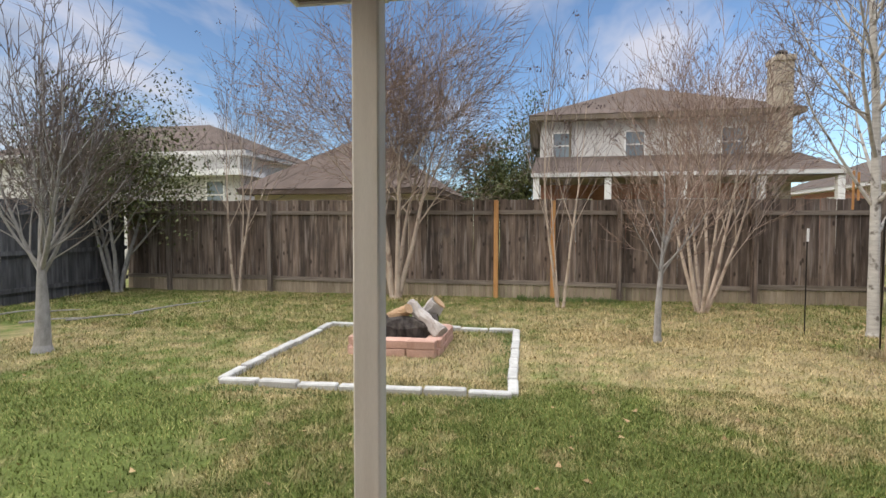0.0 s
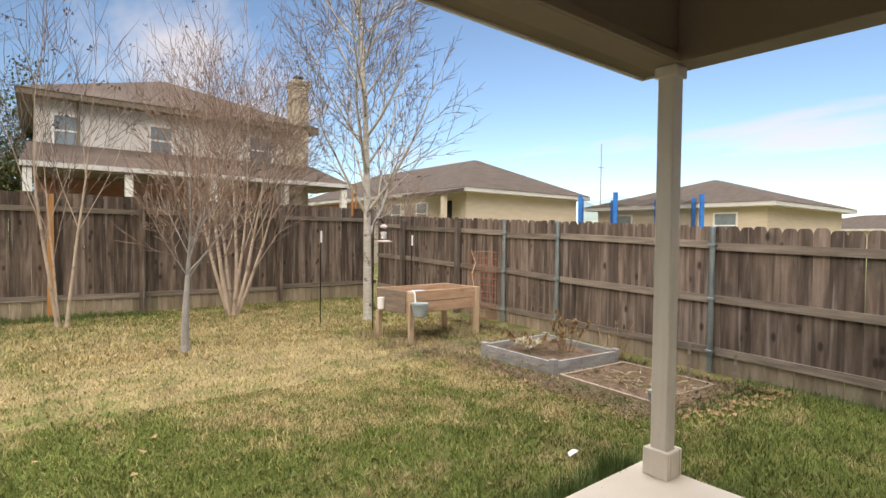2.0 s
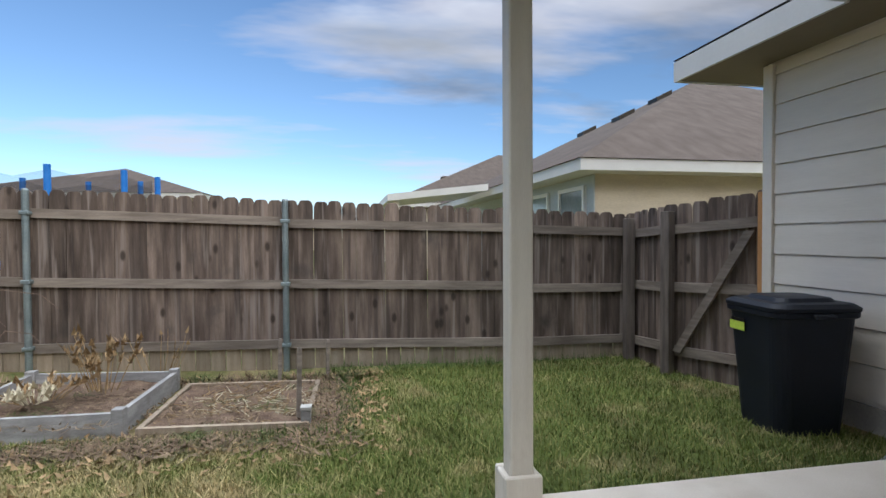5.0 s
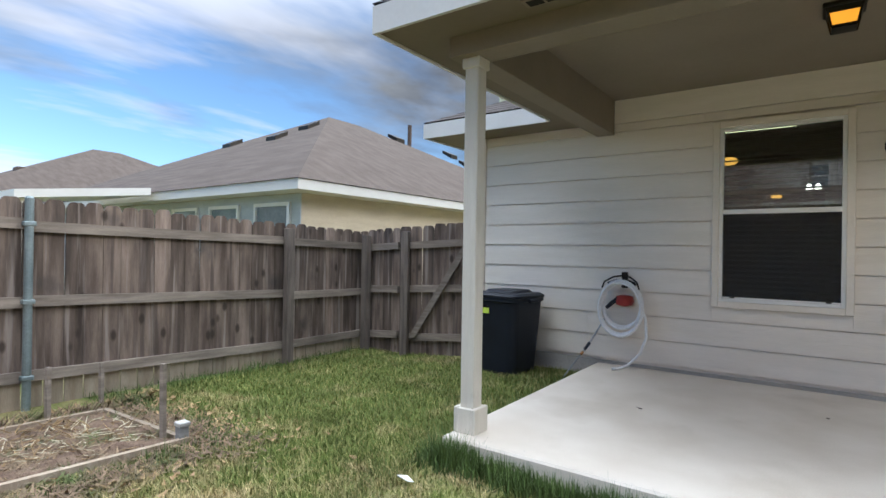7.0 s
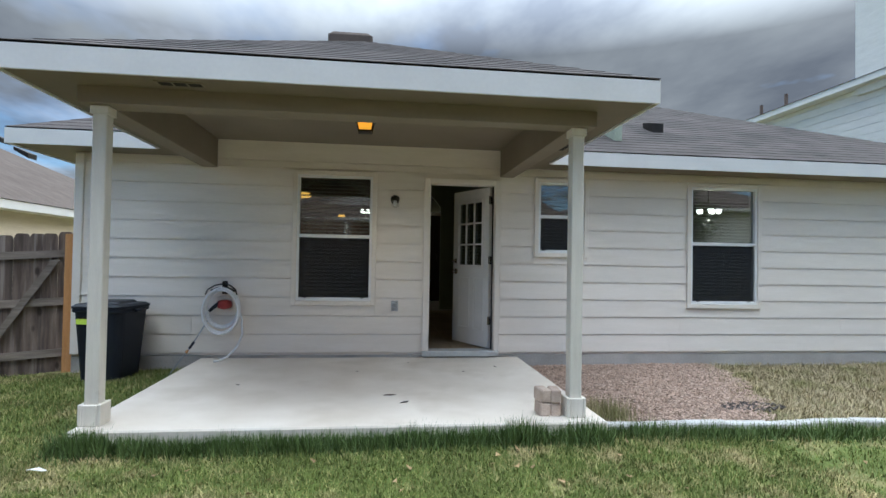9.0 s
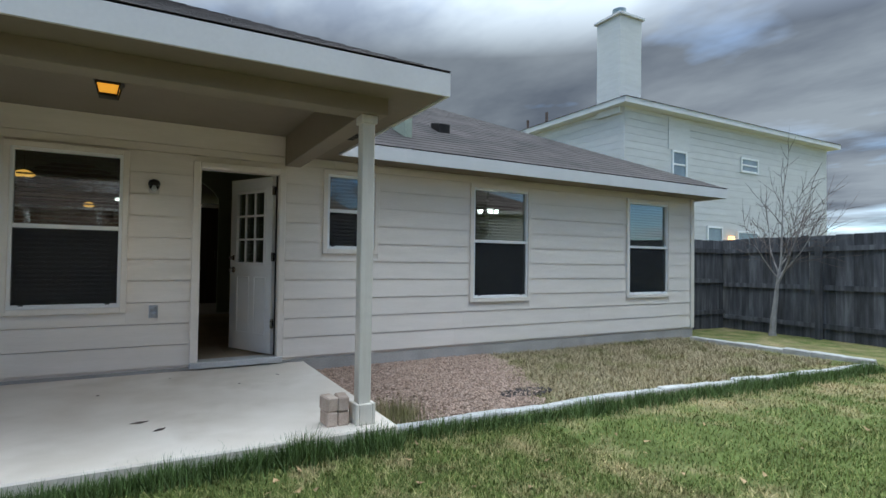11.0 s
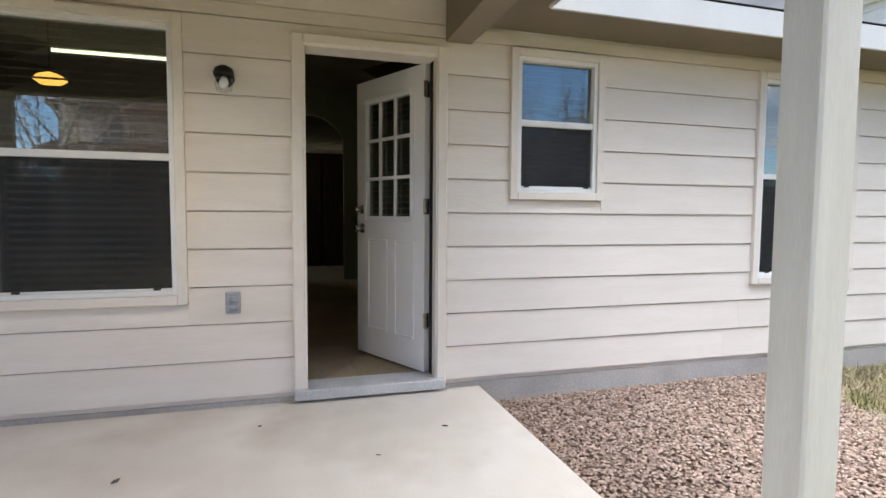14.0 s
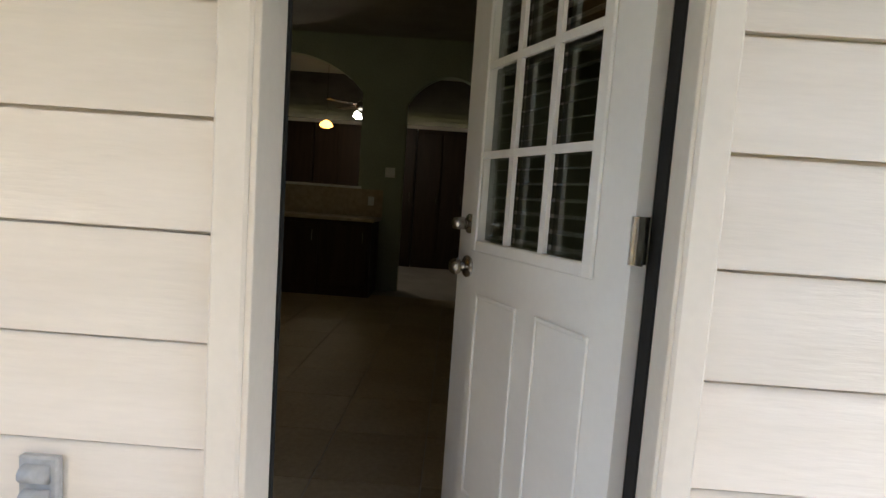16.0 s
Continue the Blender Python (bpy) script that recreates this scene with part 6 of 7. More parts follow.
def grow(wood, twigs, tips, r, p, d, length, radius, level, spec):
    """One limb with its side limbs. spec[level]: segments, wobble, rise, children, spread, child length, from where along it."""
    segs, wobble, rise, kids, spread, ratio, first = spec[level]
    pts, dirs = [p.copy()], [d.copy()]
    for k in range(segs):
        d = (d + Vector((r.uniform(-1, 1), r.uniform(-1, 1), r.uniform(-1, 1))) * wobble + Vector((0, 0, rise))).normalized()
        p = p + d * length / segs
        pts.append(p.copy())
        dirs.append(d.copy())
    last = level == len(spec) - 1
    end = radius * (0.35 if not last else 0.3)
    radii = [radius + (end - radius) * k / segs for k in range(segs + 1)]
    sides = 10 if radius > 0.05 else 6 if radius > 0.015 else 4 if radius > 0.006 else 3
    (twigs if level >= max(1, len(spec) - 2) and radius < 0.012 else wood).limb(pts, radii, sides)
    if last:
        tips.append((pts[-1], dirs[-1]))
        return
    for k in range(kids):
        f = first + (1 - first) * (k + r.random()) / kids
        i = min(int(f * segs), segs - 1)
        q, e = pts[i].lerp(pts[i + 1], f * segs - i), dirs[i]
        side = e.orthogonal().normalized()
        side.rotate(Matrix.Rotation(2.4 * k + r.uniform(-0.7, 0.7), 3, e))
        a = radians(spread) * r.uniform(0.7, 1.25)
        c = e * math.cos(a) + side * math.sin(a)
        grow(wood, twigs, tips, r, q, c, length * ratio * r.uniform(0.75, 1.2) * (1.15 - 0.45 * f), max(0.0052, radii[i] * r.uniform(0.42, 0.6)), level + 1, spec)
    grow(wood, twigs, tips, r, pts[-1], dirs[-1], length * ratio * r.uniform(0.8, 1.1), max(0.0052, end), level + 1, spec)


def bare_tree(name, x, y, stems, spec, label, seed, bark, twig, buds=0, budsize=0.03, z=None):
    """stems: (lean in degrees, towards, length, radius) of each trunk from the foot."""
    r = random.Random(seed)
    z = ground_z(x, y) - 0.04 if z is None else z
    t = thing(name, (x, y, z), label, "tree")
    wood, twigs, tips = Wood(), Wood(), []
    for lean, way, length, radius in stems:
        a, b = radians(lean), radians(way)
        d = Vector((math.sin(a) * math.cos(b), math.sin(a) * math.sin(b), math.cos(a)))
        foot = Vector((math.cos(b), math.sin(b), 0)) * (0.05 if len(stems) > 1 else 0)
        wood.limb([foot + Vector((0, 0, -0.1)), foot + d * 0.03, foot + d * 0.12], [radius * 1.6, radius * 1.35, radius], 10)
        grow(wood, twigs, tips, r, foot + d * 0.11, d, length, radius, 0, spec)
    ob = new("trunk", wood.mesh("trunk", bark, True))
    ob.parent = t
    if twigs.v:
        ob = new("crown", twigs.mesh("crown", twig))
        ob.parent = t
    if buds:
        rows = []
        picks = [tips[k] for k in sorted(r.sample(range(len(tips)), min(buds, len(tips))))]
        for p, d in picks:
            for k in range(7):
                q = p + Vector((r.uniform(-1, 1), r.uniform(-1, 1), r.uniform(-0.6, 1))) * budsize
                rows.append((q.x, q.y, q.z, budsize * 0.7, budsize * 0.6, r.uniform(-0.02, 0.02), r.uniform(0, 6.28)))
        ob = new("seed_heads", blade_mesh("seed_heads", rows, SEED))
        ob.parent = t
    return t, tips


SITE[0] = YARD_SITE
SEED = surf("dark_seed_heads", [(0.09, 0.07, 0.075), (0.15, 0.11, 0.11)], 20, 60, 0.9, 0.1, 0.001)
MYRTLE = surf("smooth_myrtle_bark", [(0.40, 0.31, 0.24), (0.56, 0.46, 0.37)], 6, 50, 0.8, 0.3, 0.003, (2, 2, 0.7), patch=((0.27, 0.20, 0.155), 6, 0.56, 0.68))
GREYBARK = surf("grey_lichen_bark", [(0.25, 0.235, 0.22), (0.37, 0.35, 0.33)], 9, 60, 0.9, 0.5, 0.004, (2, 2, 1))

# large crape myrtle by the back fence
bare_tree("crape_myrtle", -2.70, 10.55, [(6, 200, 2.7, 0.065), (11, 170, 2.7, 0.06), (12, 10, 2.7, 0.06), (5, 320, 2.9, 0.06), (9, 80, 2.7, 0.055)],
          [(6, 0.07, 0.02, 5, 40, 0.78, 0.5), (5, 0.10, 0.02, 6, 38, 0.70, 0.2), (4, 0.13, 0.01, 6, 38, 0.62, 0.15), (3, 0.16, 0.0, 5, 40, 0.62, 0.1), (2, 0.2, 0.0, 0, 0, 0, 0)], "large multi-stemmed bare crape myrtle with fine brown twigs", 11, MYRTLE, TWIG, 150)
# broad myrtle, right of the middle
bare_tree("crape_myrtle", 2.92, 9.80, [(9, 190, 2.0, 0.042), (16, 160, 2.0, 0.036), (5, 30, 2.1, 0.042), (17, 10, 2.1, 0.040), (22, 340, 1.9, 0.034), (12, 270, 1.9, 0.034), (12, 90, 2.0, 0.034)],
          [(6, 0.06, 0.04, 3, 24, 0.82, 0.4), (5, 0.09, 0.04, 4, 26, 0.74, 0.2), (4, 0.12, 0.03, 4, 28, 0.68, 0.15), (3, 0.14, 0.02, 3, 30, 0.62, 0.15), (2, 0.16, 0, 0, 0, 0, 0)], "multi-stemmed bare crape myrtle with pale trunks", 21, MYRTLE, TWIG, 260, 0.035)
# slender myrtle
bare_tree("crape_myrtle", 0.56, 9.97, [(5, 190, 2.6, 0.030), (6, 350, 2.5, 0.028), (9, 120, 2.1, 0.018)],
          [(7, 0.06, 0.05, 4, 22, 0.66, 0.4), (5, 0.08, 0.06, 4, 22, 0.70, 0.25), (4, 0.10, 0.05, 3, 24, 0.66, 0.25), (3, 0.1, 0.04, 0, 0, 0, 0)], "slender bare crape myrtle with dark seed heads", 31, MYRTLE, TWIG_GREY, 22, 0.06)
bare_tree("crape_myrtle", -6.42, 10.85, [(9, 160, 2.6, 0.034), (4, 30, 2.7, 0.036), (8, 60, 2.5, 0.03)],
          [(7, 0.06, 0.05, 4, 24, 0.70, 0.4), (5, 0.08, 0.05, 5, 26, 0.70, 0.25), (4, 0.10, 0.04, 4, 28, 0.64, 0.25), (3, 0.12, 0.03, 0, 0, 0, 0)], "tall thin bare crape myrtle before the fence", 41, MYRTLE, TWIG_GREY, 60, 0.05)
# small young tree in the lawn
bare_tree("young_tree", 1.66, 7.27, [(1, 0, 1.25, 0.048)],
          [(6, 0.03, 0.02, 11, 40, 0.80, 0.62), (5, 0.07, 0.10, 6, 34, 0.72, 0.15), (4, 0.10, 0.06, 5, 34, 0.60, 0.15), (3, 0.12, 0.05, 0, 0, 0, 0)], "young bare tree with an upright vase of thin twigs", 51, GREYBARK, TWIG, 0)
# grey tree on the open side of the lawn
bare_tree("lawn_tree", -5.56, 5.36, [(2, 30, 1.10, 0.092)],
          [(6, 0.03, 0.02, 9, 34, 1.5, 0.72), (6, 0.05, 0.10, 7, 30, 0.72, 0.12), (4, 0.08, 0.10, 5, 32, 0.58, 0.12), (3, 0.12, 0.07, 4, 38, 0.5, 0.15), (2, 0.1, 0.03, 0, 0, 0, 0)], "bare grey-barked tree with upright branches", 61, GREYBARK, TWIG_GREY, 0)
# straight pale-trunked tree
bare_tree("pale_trunk_tree", 4.62, 8.15, [(1, 200, 5.8, 0.072)],
          [(12, 0.025, 0.03, 21, 52, 0.31, 0.22), (6, 0.09, 0.09, 6, 38, 0.52, 0.15), (4, 0.12, 0.06, 5, 38, 0.58, 0.2), (3, 0.14, 0.03, 3, 36, 0.5, 0.3), (2, 0.1, 0.02, 0, 0, 0, 0)], "tall pale-trunked bare tree with rising branches", 71, BIRCHBARK, TWIG_GREY, 90, 0.035)
# bare trees beyond the fences
bare_tree("far_bare_tree", 8.9, 14.0, [(14, 200, 1.5, 0.09), (16, 330, 1.5, 0.08)],
          [(5, 0.08, 0.02, 6, 48, 0.85, 0.4), (5, 0.12, 0.02, 6, 44, 0.66, 0.2), (4, 0.14, 0.0, 5, 42, 0.6, 0.15), (3, 0.15, 0, 4, 40, 0.55, 0.15), (2, 0.1, 0, 0, 0, 0, 0)], "spreading bare tree behind the fence corner", 81, GREYBARK, TWIG, 0, z=0)
bare_tree("far_bare_tree", 5.9, 15.5, [(6, 100, 1.9, 0.08)],
          [(5, 0.08, 0.03, 8, 42, 0.75, 0.4), (5, 0.12, 0.05, 6, 40, 0.62, 0.2), (4, 0.14, 0.03, 5, 40, 0.6, 0.15), (2, 0.15, 0, 0, 0, 0, 0)], "bare tree in the yard behind", 82, GREYBARK, TWIG_GREY, 0, z=0)
SITE[0] = HOUSE_SITE
bare_tree("fence_tree", -9.05, 0.05, [(4, 100, 1.25, 0.055)],
          [(5, 0.05, 0.02, 7, 44, 0.95, 0.65), (5, 0.10, 0.05, 6, 40, 0.66, 0.2), (4, 0.12, 0.04, 4, 40, 0.6, 0.2), (3, 0.14, 0.02, 0, 0, 0, 0)], "small bare tree by the side fence", 91, GREYBARK, TWIG_GREY, 0)


def leaf_material(name, a, b):
    m = surf(name, [a, b], 3, 40, 0.6, 0, 0.001)
    island_tint(m, 0.5)
    return m


def leafy_tree(name, x, y, stems, spec, label, seed, leaf, per, size, bark, z=None, spread=0.25):
    t, tips = bare_tree(name, x, y, stems, spec, label, seed, bark, TWIG_GREY, 0, z=z)
    r = random.Random(seed)
    rows = []
    for p, d in tips:
        for k in range(per):
            q = p + Vector((r.gauss(0, 1), r.gauss(0, 1), r.gauss(0, 0.8))) * spread
            rows.append((q.x, q.y, q.z, r.uniform(-0.4, 1) * size, size * r.uniform(0.5, 0.9), r.uniform(-1, 1) * size, r.uniform(0, 6.28)))
    ob = new("foliage", blade_mesh("foliage", rows, leaf))
    ob.parent = t
    return t


SITE[0] = YARD_SITE
DARKLEAF = leaf_material("dark_evergreen_leaf", (0.06, 0.072, 0.022), (0.115, 0.125, 0.042))
OAKLEAF = leaf_material("oak_leaf", (0.05, 0.075, 0.022), (0.10, 0.13, 0.05))
leafy_tree("evergreen_shrub", -9.0, 10.35, [(16, 170, 2.0, 0.06), (12, 80, 2.0, 0.06), (8, 300, 2.0, 0.055), (16, 220, 1.9, 0.05)],
           [(5, 0.08, 0.03, 4, 36, 0.7, 0.35), (4, 0.12, 0.04, 4, 38, 0.66, 0.2), (3, 0.14, 0.03, 3, 40, 0.6, 0.2), (2, 0.1, 0, 0, 0, 0, 0)], "dark-leaved evergreen shrub with several trunks", 101, DARKLEAF, 46, 0.085, GREYBARK, spread=0.26)
leafy_tree("live_oak", -0.45, 25.5, [(3, 0, 3.2, 0.16)], [(4, 0.06, 0.03, 7, 50, 0.8, 0.4), (4, 0.12, 0.05, 6, 44, 0.6, 0.2), (3, 0.14, 0, 5, 40, 0.5, 0.2), (2, 0.1, 0, 0, 0, 0, 0)], "green live oak in a yard behind", 111, OAKLEAF, 40, 0.15, GREYBARK, z=-0.1, spread=0.28)
leafy_tree("live_oak", -2.3, 24.0, [(3, 180, 2.5, 0.18)], [(4, 0.06, 0.03, 8, 56, 0.85, 0.4), (4, 0.12, 0.03, 6, 44, 0.6, 0.2), (3, 0.14, 0, 5, 40, 0.5, 0.2), (2, 0.1, 0, 0, 0, 0, 0)], "dark green live oak behind the fence", 112, DARKLEAF, 40, 0.15, GREYBARK, z=-0.4, spread=0.28)
# the haze of distance is painted into this paler, greyer leaf colour
HAZELEAF = leaf_material("leaf_with_haze", (0.09, 0.11, 0.06), (0.16, 0.16, 0.10))
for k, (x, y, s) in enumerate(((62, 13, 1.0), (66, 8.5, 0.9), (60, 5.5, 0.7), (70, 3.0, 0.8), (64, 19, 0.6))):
    leafy_tree("distant_tree", x, y, [(3, 0, 1.2 * s, 0.2)], [(3, 0.06, 0.03, 6, 60, 1.0, 0.3), (3, 0.12, 0.02, 5, 44, 0.6, 0.2), (2, 0.1, 0, 0, 0, 0, 0)], "green tree on the far horizon, haze put into its leaf colour", 120 + k, HAZELEAF, 30, 0.35, GREYBARK, z=-0.2, spread=0.5 * s)

# ---- neighbouring houses ----
TANWALL = surf("tan_stucco", [(0.61, 0.585, 0.55), (0.67, 0.645, 0.61)], 2, 30, 0.9, 0.2, 0.004)
YELLOWWALL = surf("yellow_siding", [(0.55, 0.465, 0.35), (0.61, 0.525, 0.405)], 2, 30, 0.8, 0.1, 0.004, (1, 1, 6))
CREAMWALL = surf("cream_siding", [(0.58, 0.49, 0.38), (0.64, 0.55, 0.44)], 2, 30, 0.8, 0.1, 0.004, (1, 1, 6))
BLUEWALL = surf("blue_grey_siding", [(0.46, 0.50, 0.53), (0.52, 0.56, 0.59)], 2, 30, 0.8, 0.1, 0.004, (1, 1, 6))
WHITEWALL = surf("white_siding", [(0.56, 0.545, 0.515), (0.62, 0.605, 0.575)], 2, 30, 0.7, 0.1, 0.004, (1, 1, 6), vary=0.02)
STONE = surf("tan_chimney_stone", [(0.33, 0.28, 0.21), (0.48, 0.42, 0.33)], 3, 12, 0.9, 0.6, 0.02)
BRICKWALL = surf("red_brown_brick", [(0.30, 0.145, 0.10), (0.38, 0.20, 0.145)], 6, 30, 0.9, 0.4, 0.006, (1, 1, 4))
BROWNROOF = surf("brown_shingle", [(0.085, 0.062, 0.05), (0.13, 0.098, 0.08)], 1.2, 25, 0.95, 0.4, 0.01)
PANE = surf("far_window_glass", [(0.16, 0.20, 0.23), (0.26, 0.31, 0.34)], 1.5, 20, 0.12, 0, 0.001, spec=0.6)


def far_window(house, x0, x1, z0, z1, y, axis_="y", out=-1, blind=False):
    """A framed window on a wall of constant y (or x)."""
    def pt(u, w, z):
        return (u, y + out * w, z) if axis_ == "y" else (y + out * w, u, z)
    f = part("window", boxes((pt(x0, -0.02, z0), pt(x0 + 0.06, 0.05, z1)), (pt(x1 - 0.06, -0.02, z0), pt(x1, 0.05, z1)), (pt(x0 + 0.06, -0.02, z1 - 0.06), pt(x1 - 0.06, 0.05, z1)), (pt(x0 + 0.06, -0.02, z0), pt(x1 - 0.06, 0.05, z0 + 0.06)), (pt(x0 + 0.06, 0.0, (z0 + z1) / 2 - 0.025), pt(x1 - 0.06, 0.045, (z0 + z1) / 2 + 0.025))), VINYL, house)
    part("pane", boxes((pt(x0 + 0.06, 0.005, z0 + 0.06), pt(x1 - 0.06, 0.02, z1 - 0.06))), PANE, f)
    return f


def plain_hip(x0, x1, y0, y1, z, slope):
    """A hip roof as one closed shell."""
    a, b = hip(x0, x1, y0, y1, z, slope)
    bm = bmesh.new()
    c = [bm.verts.new(p) for p in ((x0, y0, z), (x1, y0, z), (x1, y1, z), (x0, y1, z))]
    a, b = bm.verts.new(a), bm.verts.new(b)
    planes = [(c[0], c[1], b, a), (c[2], c[3], a, b), (c[1], c[2], b), (c[3], c[0], a)] if x1 - x0 > y1 - y0 else [(c[0], c[1], a), (c[2], c[3], b), (c[1], c[2], b, a), (c[3], c[0], a, b)]
    for p in planes:
        bm.faces.new(p)
    bm.faces.new(c[::-1])
    return bm


def hip_house(name, x0, x1, y0, y1, eave, slope, over, wall, roof, fascia, label, base=-0.3, rows=26):
    h = thing(name, (0, 0, 0), label, "house")
    part("wall", boxes(((x0, y0, base), (x1, y1, eave - 0.13))), wall, h)
    part("eave", boxes(((x0 - over, y0 - over, eave - 0.16), (x1 + over, y1 + over, eave))), fascia, h)
    part("roof", plain_hip(x0 - over - 0.03, x1 + over + 0.03, y0 - over - 0.03, y1 + over + 0.03, eave + 0.005, slope), roof, h)
    return h


# house beyond the side fence
SITE[0] = HOUSE_SITE
h = hip_house("neighbour_house", 8.12, 19.0, -13.0, -0.90, 2.22, 0.50, 0.42, YELLOWWALL, SHINGLE_TAN, FASCIA, "single-storey yellow house with a tan shingle hip roof")
part("rear_wall", boxes(((8.122, -0.898, 0), (18.998, -0.88, 2.05))), BLUEWALL, h, "blue-grey rear wall")
for a in (8.35, 9.75, 11.1):
    far_window(h, a, a + 0.95, 0.9, 1.92, -0.88, out=1)
for x, y in ((12.87, -5.0), (13.2, -4.2), (15.4, -4.3)):
    z = 2.23 + (-0.45 - y) * 0.5
    part("roof_vent", prism(bmesh.new(), [(x - 0.2, y - 0.2, z + 0.08), (x - 0.2, y + 0.2, z - 0.15), (x - 0.2, y + 0.2, z + 0.0), (x - 0.2, y - 0.2, z + 0.2)], (0.4, 0, 0)), BLACKMETAL, h)
for x, y in ((12.9, -8.7), (12.6, -11.4), (11.6, -11.0)):
    z = 2.23 + (x - 7.67) * 0.5
    part("roof_vent", prism(bmesh.new(), [(x - 0.2, y - 0.2, z - 0.15), (x + 0.2, y - 0.2, z + 0.08), (x + 0.2, y - 0.2, z + 0.18), (x - 0.2, y - 0.2, z + 0.0)], (0, 0.4, 0)), BLACKMETAL, h)
part("vent_pipe", tube(bmesh.new(), [(12.9, -9.4, 4.7), (12.9, -9.4, 5.45)], 0.07, 8), BROWNROOF, h)
h = hip_house("neighbour_wing", 21.5, 33.0, -12.0, 0.6, 2.5, 0.46, 0.4, YELLOWWALL, SHINGLE_TAN, FASCIA, "single-storey house with a tan shingle roof farther along the row")
for x in (25.0, 28.5):
    part("roof_vent", boxes(((x - 0.25, -2.3, 3.5), (x + 0.25, -1.8, 3.95)), bevel=0.02), BROWNROOF, h)
cov = thing("patio_cover", (12.5, 0.4, -0.2), "flat cream patio cover on posts behind the fence", "patio cover")
part("roof", prism(bmesh.new(), [(-0.5, -0.8, 2.36), (-0.5, 1.35, 2.12), (-0.5, 1.35, 2.26), (-0.5, -0.8, 2.50)], (2.6, 0, 0)), FASCIA, cov)
for x in (-0.3, 1.9):
    part("post", boxes(((x - 0.06, 1.1, 0), (x + 0.06, 1.22, 2.13))), TRIM, cov)

# two-storey house behind
SITE[0] = YARD_SITE
h = hip_house("two_storey_house", 0.25, 8.05, 19.0, 27.0, 5.22, 0.43, 0.40, TANWALL, BROWNROOF, SHADED_SOFFIT, "two-storey tan house with a brown hip roof")
for x0_, x1_, z0_, z1_ in ((0.62, 1.32, 3.75, 4.70), (3.02, 3.72, 3.75, 4.70), (6.05, 6.9, 3.75, 4.75)):
    far_window(h, x0_, x1_, z0_, z1_, 19.0)
ch = part("chimney", boxes(((7.52, 18.6, -0.2), (8.06, 19.3, 6.85)), ((7.48, 18.55, 6.68), (8.10, 19.35, 6.86)), bevel=0.02), STONE, h)
part("flue", boxes(((7.66, 18.8, 6.86), (7.92, 19.1, 7.05))), BLACKMETAL, ch)
pr_ = bmesh.new()
shingle_slope(pr_, [(-0.05, 16.4, 3.05), (8.6, 16.4, 3.05), (8.4, 19.0, 3.85), (0.1, 19.0, 3.85)], 10)
part("porch_roof", pr_, BROWNROOF, h)
part("porch_fascia", boxes(((-0.05, 16.38, 2.93), (8.6, 16.43, 3.05))), FASCIA, h)
# brick panel and ceiling are added to hold the dark under the porch
part("lower_wall", boxes(((0.26, 18.96, -0.2), (7.5, 18.998, 3.0))), BRICKWALL, h, "red-brown brick panel standing for the shade under the porch")
part("porch_ceiling", boxes(((0.0, 16.45, 2.88), (8.5, 18.95, 2.93))), SHADED_SOFFIT, h)
part("downspout", boxes(((1.2, 18.93, 3.8), (1.28, 18.99, 5.2))), SHADED_SOFFIT, h)
for x in (0.1, 2.2, 4.3, 6.4, 8.4):
    part("post", boxes(((x - 0.09, 16.45, -0.2), (x + 0.09, 16.63, 2.92))), VINYL, h)
far_window(h, 0.8, 2.0, 0.9, 2.4, 18.955)
far_window(h, 4.4, 6.0, 0.4, 2.4, 18.955)

# houses beyond the far corner
h = hip_house("left_house", -9.0, -3.3, 16.2, 24.0, 2.62, 0.66, 0.4, CREAMWALL, BROWNROOF, BROWNROOF, "low house with a brown hip roof behind the fence")
g = thing("white_gable_house", (0, 0, 0), "two-storey white house with a brown roof behind the shrub", "house")
part("wall", boxes(((-22.0, 18.2, -0.2), (-10.7, 26.0, 4.1))), WHITEWALL, g)
part("eave", boxes(((-22.4, 17.8, 4.04), (-10.25, 26.4, 4.2))), FASCIA, g)
part("roof", plain_hip(-22.4, -10.2, 17.8, 26.4, 4.205, 0.42), BROWNROOF, g)
part("porch_fascia", boxes(((-13.4, 16.6, 3.18), (-9.7, 18.2, 3.38))), VINYL, g)
part("porch_wall", boxes(((-13.2, 17.0, -0.2), (-9.95, 18.19, 3.17))), WHITEWALL, g)
far_window(g, -11.3, -10.55, 2.0, 3.05, 17.0)

# the row of houses past the trampoline
h = hip_house("far_house", 13.9, 20.8, 16.7, 33.0, 3.30, 0.46, 0.45, CREAMWALL, SHINGLE_TAN, FASCIA, "cream single-storey house with a tan hip roof")
part("brick_wall", boxes(((13.88, 25.5, -0.3), (13.92, 33.02, 3.1))), BRICKWALL, h, "red-brown brick end wall")
for a in (19.3, 21.4, 23.6, 27.5):
    far_window(h, a, a + 0.9, 1.85, 2.85, 13.9, "x", -1)
for y, z in ((20.6, 4.15), (22.4, 4.4), (24.5, 4.4)):
    part("roof_vent", boxes(((15.6, y, z - 0.25), (15.85, y + 0.25, z - 0.02))), BLACKMETAL, h)
# doorway shade as a near-black slab on the wall, with no opening
part("door", boxes(((13.87, 17.6, 0), (13.895, 18.35, 2.85))), SHADEBLACK, h, "near-black slab standing for the shade of a doorway")
part("porch_roof", prism(bmesh.new(), [(12.5, 16.3, 3.08), (13.5, 16.3, 3.28), (13.5, 16.3, 3.16), (12.5, 16.3, 2.96)], (0, 2.9, 0)), SHINGLE_TAN, h)
part("post", boxes(((12.6, 16.5, -0.2), (12.78, 16.68, 2.98))), CREAMWALL, h)
